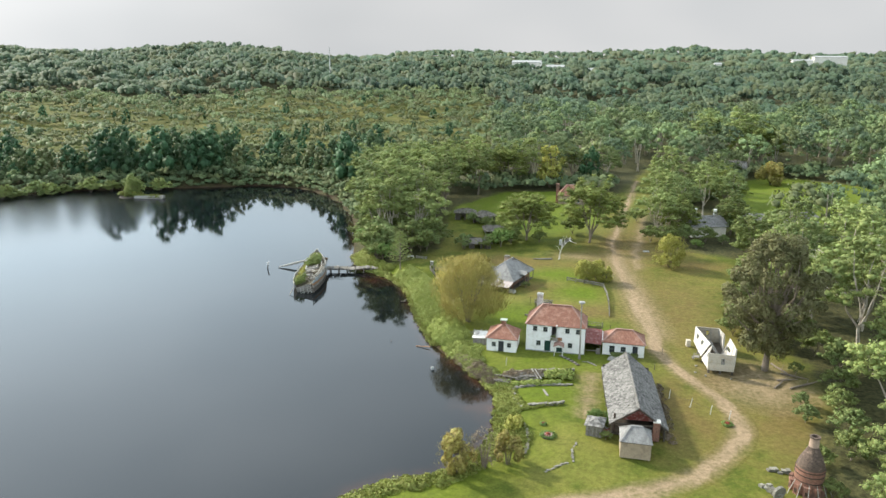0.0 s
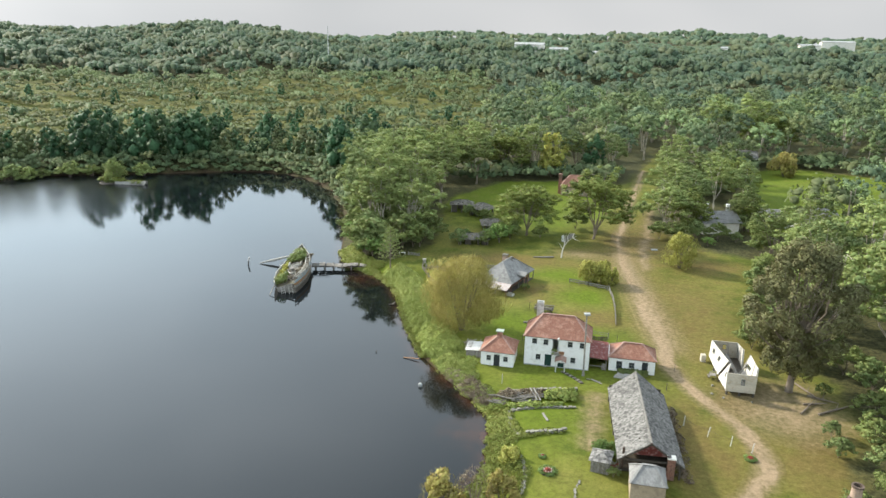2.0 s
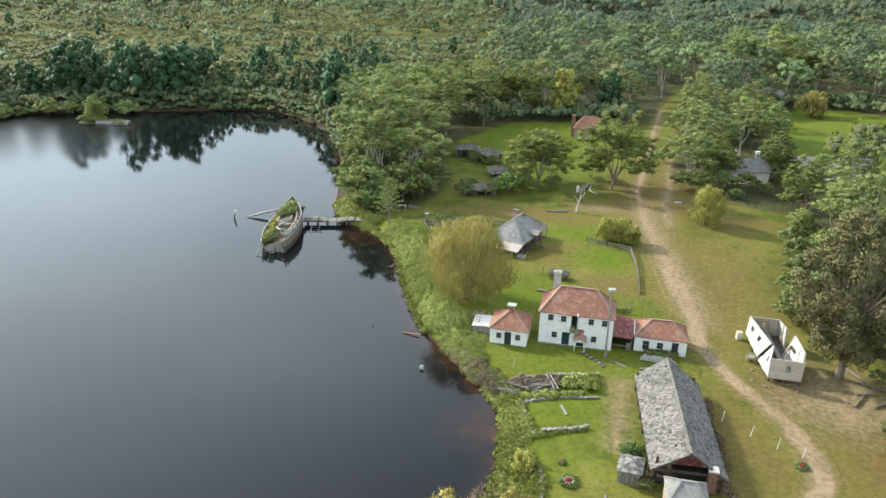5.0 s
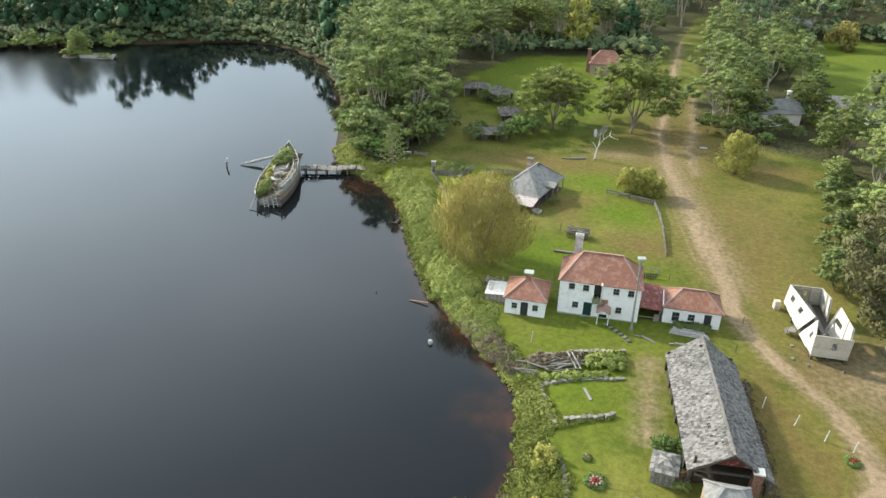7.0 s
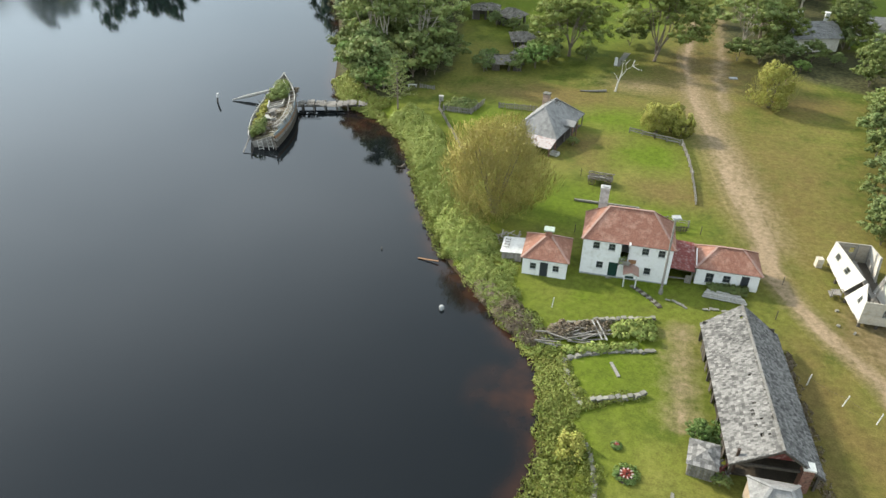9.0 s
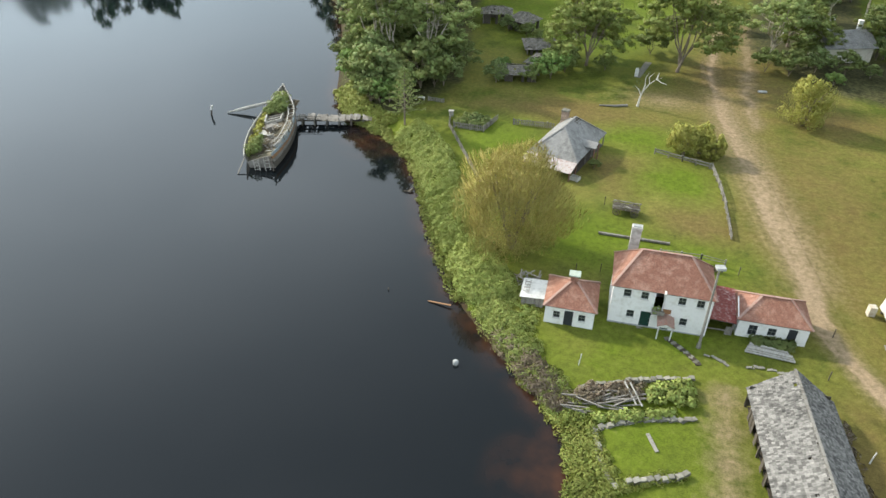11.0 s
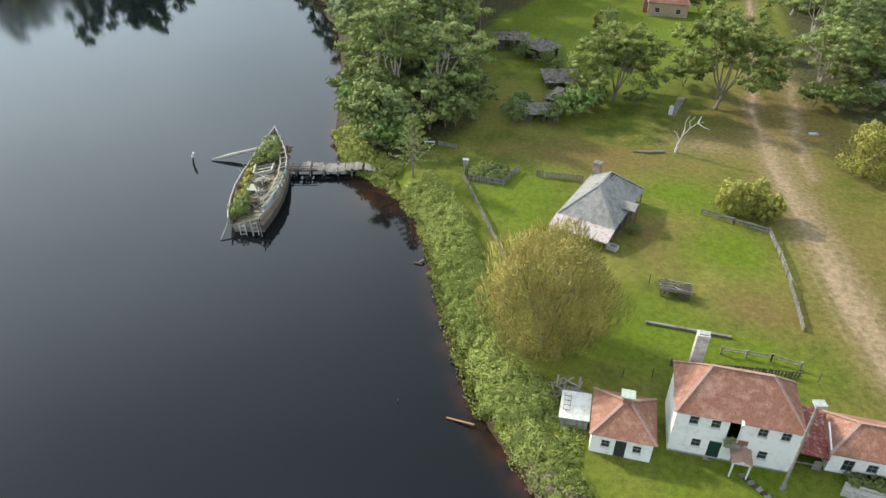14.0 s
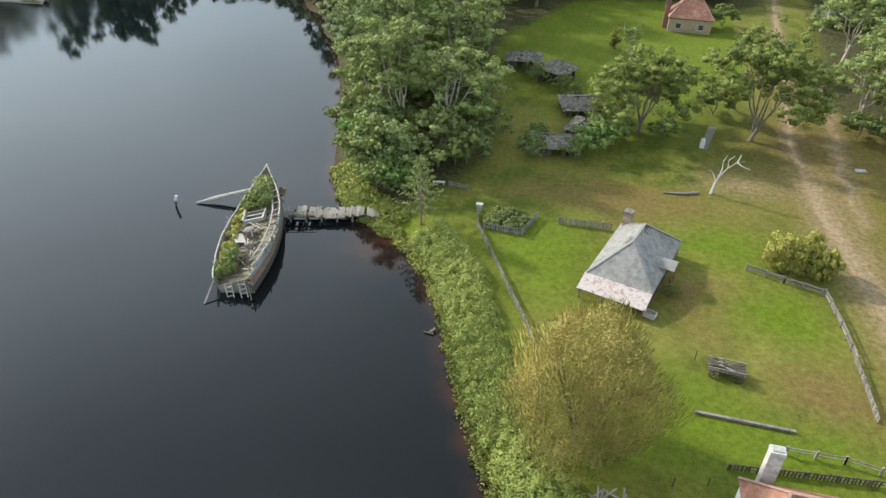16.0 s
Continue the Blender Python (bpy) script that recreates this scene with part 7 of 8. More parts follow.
def loose_timbers():
    rng = np.random.default_rng(17)
    for i in range(26):
        x, y = -8.6 + rng.uniform(-2.9, 2.9), 101.2 + rng.uniform(-.9, .9)
        y += (x + 8.6) * .3
        a, ln = rng.uniform(-.4, .9), rng.uniform(.6, 1.7)
        z = gz(x, y) + .2 + rng.uniform(0, .5)
        solid("old_timber", Shape().beam((x - math.cos(a) * ln, y - math.sin(a) * ln, z), (x + math.cos(a) * ln, y + math.sin(a) * ln, z + rng.uniform(-.15, .3)), .13, .1), M["timber"],
              "grey loose timber lying among dead brush", "timber", "timbers in the bed")
    for k in (-.25, .25):
        solid("old_timber", Shape().beam((-7.1 + k, 103.4, gz(-7, 103) + .9), (-5.9 + k, 101.2, gz(-6, 101) + .45), .12, .1), M["pale_timber"], "pale bleached timber leaning in the bed", "timber", "timbers in the bed")
    solid("plank", Shape().beam((-5.1, 98.5, gz(-5, 98.5) + .08), (-4.3, 96.7, gz(-4.3, 96.7) + .08), .3, .1), M["timber"], "pale plank lying on the grass", "plank")
    for i in range(6):
        y = 111.2 + .2 * i
        z = gz(6.5, 111.7) + .12 + .1 * (i % 3)
        solid("stacked_board", Shape().beam((4.1 + .1 * i, y + .35, z), (8.7 - .12 * i, y - .15, z + .05), .34, .07), M["pale_timber"], "silver-grey board stacked before the wing", "board", "stack of boards")


loose_timbers()
stone_wall((-.2, 109.9), (2.3, 109.4), .16, "line of half-buried footing stones in the grass", 18, .35)
stone_wall((3.8, 109.2), (8.6, 109.6), .16, "line of half-buried footing stones in the grass", 19, .35)


def garden_path():
    rng = np.random.default_rng(20)
    t = thing("garden_path", pose(0, 0, 0), "short path of dark flat stones from the porch", "path")
    for i in range(12):
        u = i / 11
        x, y = -3.3 + 2.4 * u + .5 * math.sin(u * 2), 111.5 - 2.9 * u
        part("flagstone", Shape().box((x, y, gz(x, y) + .03), (.55, .42, .1), rng.uniform(0, 90)), M["dark_soil" if i % 2 else "stone"], t)


garden_path()


def stake(x, y, h, label="white painted stake standing in the grass", lean=0.0, material="white_paint", group="white stakes"):
    solid("stake", Shape().box((0, 0, h / 2 - .15), (.075, .075, h + .3)).box((0, 0, h + .02), (.09, .09, .04)), M[material], label, "stake", group, m=pose(x, y, gz(x, y), 0, lean, 0))


for x, y, ln in ((12.9, 99.9, 4), (15.6, 97.8, 9), (18.1, 96.2, 5), (20.4, 95.2, 5)):
    stake(x, y, 1.35, lean=ln)
stake(-11.6, 105.4, 1.4, lean=4)
stake(-10.9, 135.6, 1.2, "thin dark stake in the lawn", material="dark_timber", group="dark stakes")
for x, y in ((-13.2, 120.5), (-10.5, 121.2), (4.6, 124.3), (11.4, 109.4), (13.0, 116)):
    stake(x, y, 1.1, "thin dark stake in the lawn", material="dark_timber", group="dark stakes")
stake(-20.5, 232, 1.6)
stake(19.9, 207.5, 3.2, "tall white post beside the track")


def wire_fence():
    t = thing("wire_fence", pose(0, 0, 0), "sagging wire strung between the white stakes", "fence")
    pts = [(12.9, 99.9), (15.6, 97.8), (18.1, 96.2), (20.4, 95.2)]
    for a, b in zip(pts, pts[1:]):
        part("wire", Shape().tube([(*a, gz(*a) + 1.0), ((a[0] + b[0]) / 2, (a[1] + b[1]) / 2, gz(*a) + .8), (*b, gz(*b) + 1.0)], [.012] * 3, 4), M["iron"], t)


wire_fence()


def flower_bed(x, y, r, petal, label, seed):
    rng = np.random.default_rng(seed)
    t = thing("flower_bed", at(x, y), label, "flower bed")
    part("mound", Shape().lathe([(r, -.05), (r * .8, .12), (r * .4, .2), (.01, .24)], 14), M["dark_soil"], t)
    a, q = rng.uniform(0, 6.28, 60), r * rng.uniform(.62, 1.12, 60)
    c = np.stack([q * np.cos(a), q * np.sin(a), np.full(60, .12)], 1)
    part("leaves", quads_mesh("leaves", leaves(rng, c, np.full(60, .2), 22, .14, -.2)), LEAF["bright"], t)
    a, q = rng.uniform(0, 6.28, 30), r * np.sqrt(rng.uniform(0, 1, 30)) * .55
    c = np.stack([q * np.cos(a), q * np.sin(a), np.full(30, .22)], 1)
    part("petals", quads_mesh("petals", leaves(rng, c, np.full(30, .13), 14, .12, 0)), M["flower"], t, "red flower heads")
    if petal == "pale_flower":
        for i in range(9):
            ang = i * 2 * math.pi / 9
            part("edging_stone", Shape().box((r * .5 * math.cos(ang), r * .5 * math.sin(ang), .3), (r * .2, r * .11, .1), math.degrees(ang)), M["pale_flower"], t)


flower_bed(-3.3, 85.3, 0.95, "pale_flower", "round flower bed edged with stones", 1)
flower_bed(20.0, 93.8, .6, "flower", "small patch of red flowers in the grass", 2)
flower_bed(-4.2, 88.2, .32, "pale_flower", "tiny flower clump edged with stones", 3)


def cart():
    t = thing("farm_cart", at(-8.2, 134.4, -4), "derelict dark timber farm cart on the lawn", "cart")
    for i in range(9):
        part("bed_board", Shape().box((-1.5 + i * .375, 0, .75), (.34, 1.5, .06)), M["dark_timber"], t)
    for y in (-.75, .75):
        part("side_rail", Shape().beam((-1.7, y, 1.15), (1.8, y, 1.15), .08, .1).beam((-1.6, y, .75), (-1.6, y, 1.15), .07).beam((0, y, .75), (0, y, 1.15), .07).beam((1.6, y, .75), (1.6, y, 1.15), .07), M["timber"], t)
    for x in (-1.1, 1.1):
        part("axle", Shape().beam((x, -.85, .45), (x, .85, .45), .12), M["dark_timber"], t)
        for y in (-.88, .88):
            w = Shape()
            for i in range(12):
                a, b = i * math.pi / 6, (i + 1) * math.pi / 6
                w.beam((x + .45 * math.cos(a), y, .45 + .45 * math.sin(a)), (x + .45 * math.cos(b), y, .45 + .45 * math.sin(b)), .09, .07)
            wh = part("wheel", w, M["dark_timber"], t)
            sp = Shape()
            for i in range(4):
                a = i * math.pi / 4
                sp.beam((x - .42 * math.cos(a), y, .45 - .42 * math.sin(a)), (x + .42 * math.cos(a), y, .45 + .42 * math.sin(a)), .05)
            part("spokes", sp, M["dark_timber"], wh)
    rng = np.random.default_rng(29)
    for i in range(15):
        x, y, a = rng.uniform(-1.1, 1.1), rng.uniform(-.6, .6), rng.uniform(-.5, .5)
        ln = rng.uniform(.5, 1.2)
        part("load_plank", Shape().beam((x - ln * math.cos(a), y - ln * math.sin(a), .85 + .025 * i), (x + ln * math.cos(a), y + ln * math.sin(a), .88 + .025 * i + rng.uniform(-.05, .12)), .13, .05), M[("timber", "dark_timber", "dark_timber")[i % 3]], t)


cart()


# ---- lake: wreck, jetty, floats ----
def wreck():
    rng = np.random.default_rng(21)
    t = thing("wrecked_ship", pose(-61.2, 146.1, 0.6, 0, -14.0, 14), "derelict timber ship hull, overgrown and half sunk", "boat")
    half, beam, n = 11.0, 3.45, 22

    def side(s, sgn, lift):
        """A point of the hull: s from stern (0) to bow (1), lift from keel line (0) to rail (1)."""
        fat = (1 - max(0, (s - .4) / .6) ** 2.2) * (1 - .42 * max(0, (.4 - s) / .4) ** 1.8)
        rail = 1.5 + 1.4 * max(0, s - .55) ** 2 / .2 + .35 * max(0, .2 - s) / .2 + .05 * math.sin(s * 37 + sgn)
        z = -1.7 + (rail + 1.7) * lift
        w = beam * fat * (.72 + .28 * lift ** .6)
        return Vector((sgn * max(w, .06), -half + 2 * half * s + (lift - .5) * 4.5 * max(0, s - .8), z))

    def plank(u0, u1, sgn, l0, l1, steps):
        """A curved plank with thickness along the hull."""
        s = Shape()
        for i in range(steps + 1):
            u = u0 + (u1 - u0) * i / steps
            lo, hi = side(u, sgn, l0), side(u, sgn, l1)
            w = Vector((sgn * .12, 0, 0))
            s.v += [tuple(lo), tuple(hi), tuple(hi - w), tuple(lo - w)]
        for i in range(steps):
            k = i * 4
            for j in range(4):
                f = (k + j, k + (j + 1) % 4, k + 4 + (j + 1) % 4, k + 4 + j)
                s.f.append(f if sgn < 0 else tuple(reversed(f)))
        s.f += [(0, 1, 2, 3), tuple(steps * 4 + j for j in (3, 2, 1, 0))]
        return s

    names = {"blue_paint": "flaked blue hull planking", "orange": "rust-orange hull planking"}
    for sgn in (-1, 1):
        for k in range(7):
            l0, l1 = k / 7, (k + 1) / 7 - .012
            if k < 5 or sgn < 0:
                mt = "orange" if k == 4 and sgn > 0 else "timber" if k > 2 else "dark_timber"
                part("strake", plank(0, 1, sgn, l0, l1, n), M[mt], t, names.get(mt, ""))
                continue
            u = 0.0
            while u < .97:
                w = min(1 - u, rng.uniform(.07, .2))
                if rng.uniform() < (.1 if u < .5 else .45):
                    u += w * .5
                    continue
                mt = "blue_paint" if u < .55 else "timber"
                part("strake", plank(u, u + w - .004, sgn, l0, l1 - rng.uniform(0, .03), 4), M[mt], t, names.get(mt, ""))
                u += w
        for i in range(26):
            u = .03 + .92 * i / 25
            p = side(u, sgn, 1.0)
            part("rib", Shape().beam(p - Vector((sgn * .2, 0, 1.1)), p + Vector((-sgn * .14, rng.uniform(-.05, .05), rng.uniform(-.1, .4) if sgn > 0 else .02)), .12), M["timber"], t)
        cuts = ((0, 22),) if sgn < 0 else ((1, 9), (11, 20))
        for i0, i1 in cuts:
            part("gunwale", Shape().tube([side(i / n, sgn, 1.0) + Vector((-sgn * .1, 0, .08)) for i in range(i0, i1 + 1)], [.1] * (i1 - i0 + 1), 5), M["pale_timber"], t, "bleached pale rail")
    part("inner_rail", Shape().tube([side(i / n, 1, 1.0) + Vector((-1.0, 0, .05)) for i in range(3, n - 1)], [.09] * (n - 4), 5), M["pale_timber"], t)
    for i in range(11):
        a = side(.2 + .065 * i, 1, 1.0)
        part("rail_brace", Shape().beam(a - Vector((.1, 0, -.05)), a - Vector((1.0, .25, -.05)), .09), M["pale_timber"], t)
    for i in range(27):
        u = .02 + .9 * i / 26
        w = side(u, 1, .74).x - .15
        part("deck_plank", Shape().box((0, -half + 2 * half * (u + .017), .62 + rng.uniform(-.04, .04)), (2 * w, .72, .08), 0, rng.uniform(-2, 2), rng.uniform(-1.5, 1.5)), M["deck"], t)
    for i in range(5):
        part("stern_plank", Shape().box((rng.uniform(-.3, .3), -half + .05, -1.0 + .42 * i), (3.9 - rng.uniform(0, .6), .12, .38), 0, 0, rng.uniform(-3, 3)), M["timber"], t)
    part("stem", Shape().beam((0, half + .1, -.8), (0, half + .75, 3.0), .28), M["pale_timber"], t, "bleached stem post")
    for x in (-.75, .75):
        part("bow_timber", Shape().beam((x, half - 1.3, 2.35), (0, half + .7, 2.95), .13), M["pale_timber"], t)
    hatch = part("hatch_coaming", Shape().box((-.3, 1.2, 1.0), (2.5, .2, .5)), M["pale_timber"], t, "pale timber hatch frame")
    part("hatch_side", Shape().box((-.3, 3.0, 1.0), (2.5, .2, .5)), M["timber"], hatch)
    part("hatch_side", Shape().box((-1.55, 2.1, 1.15), (.2, 2.0, .8), 0, 8), M["pale_timber"], hatch)
    part("hatch_side", Shape().box((.95, 2.1, 1.0), (.2, 2.2, .6)), M["pale_timber"], hatch)
    part("hatch_well", Shape().box((-.3, 2.1, .72), (2.2, 1.6, .06)), M["dark_timber"], hatch)
    part("hatch_cover", Shape().box((-.3, 2.2, 1.15), (2.4, .2, .1)), M["pale_timber"], hatch)
    cab = part("cabin_wreck", Shape().box((-1.2, -2.6, 1.15), (1.2, 2.3, .09), 24, 0, 24), M["pale_timber"], t, "collapsed grey deckhouse")
    for c, d, r in (((.0, -2.0, 1.15), (.9, .1, .8), 20), ((.5, -2.6, 1.1), (.1, 1.1, .8), 20), ((-.1, -1.4, 1.5), (1.1, .7, .08), 12), ((-.6, -.6, 1.0), (1.3, .3, .08), 40)):
        part("cabin_panel", Shape().box(c, d, r, 10), M["timber"], cab)
    box = part("deck_box", Shape().box((.3, -4.3, .95), (.8, .1, .6)).box((-.1, -4.05, .95), (.1, .5, .6)).box((.7, -4.05, .95), (.1, .5, .6)), M["pale_timber"], t)
    part("brace", Shape().beam((0, -4.4, 1.2), (.6, -3.8, .75), .09), M["pale_timber"], box)
    for i in range(60):
        x, y, a = rng.uniform(-1.8, 1.9), rng.uniform(-9.8, 6), rng.uniform(0, 3.1)
        ln = rng.uniform(.3, 1.1)
        part("debris", Shape().beam((x - ln * math.cos(a), y - ln * math.sin(a), .72), (x + ln * math.cos(a), y + ln * math.sin(a), .75 + rng.uniform(0, .35)), .11, .06), M[("timber", "dark_timber", "pale_timber")[i % 3]], t)
    for i in range(16):
        a = side(.08 + .055 * i, rng.choice((-1, 1)), 1.0)
        part("broken_rib", Shape().beam(a - UP * .5, a + Vector((rng.uniform(-.2, .2), rng.uniform(-.3, .3), rng.uniform(.25, .8))), .11, .08), M["pale_timber" if i % 2 else "timber"], t)
    for x in (-.6, .9):
        lad = Shape()
        lad.beam((x - .35, -half - .15, .9), (x - .35, -half - .9, -.8), .1).beam((x + .35, -half - .15, .9), (x + .35, -half - .9, -.8), .1)
        for i in range(3):
            lad.beam((x - .35, -half - .3 - .2 * i, .55 - .45 * i), (x + .35, -half - .3 - .2 * i, .55 - .45 * i), .09)
        part("stern_frame", lad, M["pale_timber"], t)
    part("stern_spar", Shape().beam((-1.9, -half + 1, 1.6), (-3.0, -half - 2.0, .2), .12), M["timber"], t)
    part("rudder_post", Shape().beam((1.6, -half - .1, 1.0), (2.0, -half - 2.0, -.5), .12), M["dark_timber"], t)

    def green(name, centres, radii, per, leaf, label, size=.24):
        part(name, quads_mesh(name, leaves(rng, centres, radii, per, size, -.3, .8)), LEAF[leaf], t, label)

    c = np.array([(rng.uniform(-2.2, 1.6), rng.uniform(3.4, 9.6), 1.2 + rng.uniform(0, 1.1)) for i in range(150)])
    c[:, 0] *= 1 - .09 * np.clip(c[:, 1] - 4, 0, 8)
    green("bow_scrub", c, rng.uniform(.25, .65, 150), 90, "gum", "olive scrub growing in the bow", .17)
    c = np.array([(-2.3 + rng.uniform(-.4, .6), rng.uniform(-6, 4.5), 1.0 + rng.uniform(0, .3)) for i in range(46)])
    green("deck_weeds", c, np.full(46, .4), 60, "yellow", "yellow-green weeds along the rail")
    c = np.array([(rng.uniform(-2.1, -.4), rng.uniform(-10, -5.2), 1.0 + rng.uniform(0, .9)) for i in range(60)])
    green("stern_scrub", c, rng.uniform(.3, .65, 60), 90, "gum_dark", "green scrub growing in the stern", .17)
    c = np.array([(rng.uniform(-1.8, 1.9), rng.uniform(-9, 1), .74) for i in range(60)])
    green("deck_litter", c, np.stack([np.full(60, .55), np.full(60, .55), np.full(60, .1)], 1), 40, "twig", "brown litter and moss on the deck", .16)
    c = np.array([(2.3 + rng.uniform(-.3, .5) - .06 * i * .1, -1 + rng.uniform(0, 9), .9 + rng.uniform(0, .5)) for i in range(26)])
    green("rail_weeds", c, np.full(26, .3), 34, "twig", "dry weeds between the rails", .2)
    sp = Shape()
    sp.tube([(-72.0, 151.0, .12), (-69.5, 152.0, .7), (-64.2, 154.0, 2.0)], [.1, .3, .2], 8)
    solid("fallen_spar", sp, M["pale_timber"], "pale fallen spar resting over the wreck's rail", "spar")
    b = thing("mooring_post", pose(-74.1, 149.6, 0, 0, 8, 0), "leaning dark post with pale top in the lake", "post")
    part("post", Shape().tube([(0, 0, -1.2), (0, 0, 1.0)], [.16, .13], 7), M["dark_timber"], b)
    part("cap", Shape().tube([(0, 0, .95), (.1, 0, 1.7)], [.2, .16], 7), M["white_paint"], b)


wreck()


def jetty():
    rng = np.random.default_rng(22)
    t = thing("jetty", pose(0, 0, 0), "crooked grey plank jetty from bank to wreck", "jetty")
    a, b = Vector((-59.6, 150.7, .95)), Vector((-47.4, 154.2, 1.0))
    d = (b - a).normalized()
    ang = math.degrees(math.atan2(d.y, d.x))
    n = 42
    for i in range(n):
        p = a.lerp(b, (i + .5) / n)
        if i in (4, 9, 33):
            continue
        o = part("plank", Shape().box((0, 0, 0), (.27, 2.3 + rng.uniform(-.4, .4), .07)), M["timber"], t)
        o.matrix_basis = pose(p.x + rng.uniform(-.02, .02), p.y + rng.uniform(-.08, .08), p.z + .12 * math.sin(i * .25) + rng.uniform(-.02, .02), rng.uniform(-2, 2), rng.uniform(-2, 2), ang + rng.uniform(-2, 2))
    side_v = Vector((-d.y, d.x, 0))
    for k in (-.7, .7):
        part("stringer", Shape().beam(a + side_v * k - UP * .2, b + side_v * k - UP * .2, .16, .22), M["dark_timber"], t)
        for i in range(6):
            p = a.lerp(b, (i + .4) / 6.6) + side_v * k * 1.15
            part("pile", Shape().tube([p - UP * 2.4, p + UP * (.05 + .3 * rng.uniform())], [.15, .13], 7), M["timber"], t)
    p0, p1 = a - side_v * .85, a.lerp(b, .3) - side_v * .85
    for h, (u0, u1) in ((.55, (0, 1)), (.25, (.1, .9))):
        part("handrail", Shape().beam(p0.lerp(p1, u0) + UP * h, p0.lerp(p1, u1) + UP * h, .08), M["timber"], t)


jetty()
solid("buoy", Shape().tube([(-23.2, 103.7, -.3), (-23.2, 103.7, .35), (-23.2, 103.7, .5)], [.28, .28, .16], 12), M["grey_slab"], "small pale drum float on the lake", "buoy")
solid("floating_plank", Shape().beam((-28.2, 112.4, .06), (-25.6, 112.0, .3), .18, .08), M["orange"], "orange-brown plank stranded at the shore", "plank")
solid("snag", Shape().beam((-36.9, 134.6, -.2), (-36.2, 134.9, .35), .3, .25).beam((-37.3, 134.4, .1), (-36.3, 134.3, .15), .12), M["dark_timber"], "dark stump breaking the water near shore", "stump")
for x, y in ((-28.6, 118.0), (-33.0, 113.2)):
    solid("lake_stub", Shape().tube([(x, y, -.8), (x + .05, y, .3)], [.08, .06], 6), M["dark_timber"], "thin dark stub standing in the lake", "stub", "stubs in the lake")
s_bench = thing("bench", at(-42.4, 161.4, 10), "small white timber bench near the grove", "bench")
part("seat", Shape().box((0, 0, .45), (1.6, .4, .06)), M["white_paint"], s_bench)
for x in (-.65, .65):
    part("leg", Shape().box((x, 0, .2), (.1, .35, .5)), M["white_paint"], s_bench)
picket_fence([(-41, 161.5), (-38.2, 161.2)], "short silvered paling by the grove", .7, .3, seed=31)


def islet():
    rng = np.random.default_rng(23)
    t = thing("sunken_barge", pose(-152.5, 219.4, 0, 0, 0, 4), "low weed-grown barge wreck off the far shore", "boat")
    s = Shape()
    for sgn in (-1, 1):
        s.add([(-5, sgn * 1.6, -.4), (5, sgn * 1.3, -.4), (5.6, sgn * .5, 1.2), (-5, sgn * 1.8, .9), (-5, sgn * 1.4, -.4), (5, sgn * 1.1, -.4), (5.4, sgn * .3, 1.2), (-5, sgn * 1.6, .9)],
              [(0, 1, 2, 3), (7, 6, 5, 4), (3, 2, 6, 7), (1, 5, 6, 2), (0, 3, 7, 4)])
    part("hull", s, M["pale_timber"], t)
    part("deck", Shape().box((-.2, 0, .35), (10, 2.6, .2)), M["timber"], t)
    c = [(rng.uniform(-4.5, 4), rng.uniform(-1, 1), .6) for _ in range(24)]
    part("weeds", quads_mesh("weeds", leaves(rng, np.array(c), np.full(24, .7), 30, .5, 0)), LEAF["reed"], t)
    isl = thing("islet", pose(-160.5, 219.5, 0), "tiny reedy islet with a small bush", "islet")
    part("mound", Shape().lathe([(4.2, -.6), (3.4, .15), (2.0, .5), (.01, .7)], 16), M["dark_timber"], isl)
    c = [(rng.uniform(-3, 3), rng.uniform(-2, 2), .8 + rng.uniform(0, .5)) for _ in range(36)]
    part("reeds", quads_mesh("reeds", leaves(rng, np.array(c), np.full(36, 1.0), 40, .55, -.2)), LEAF["reed"], isl)
    strand_tree("islet_bush", "olive-gold bush growing on the islet", -160.0, 220.5, 9.2, 4.2, "gum", 52, 500, puffs=70, per=90, size=.4, category="bush")


islet()


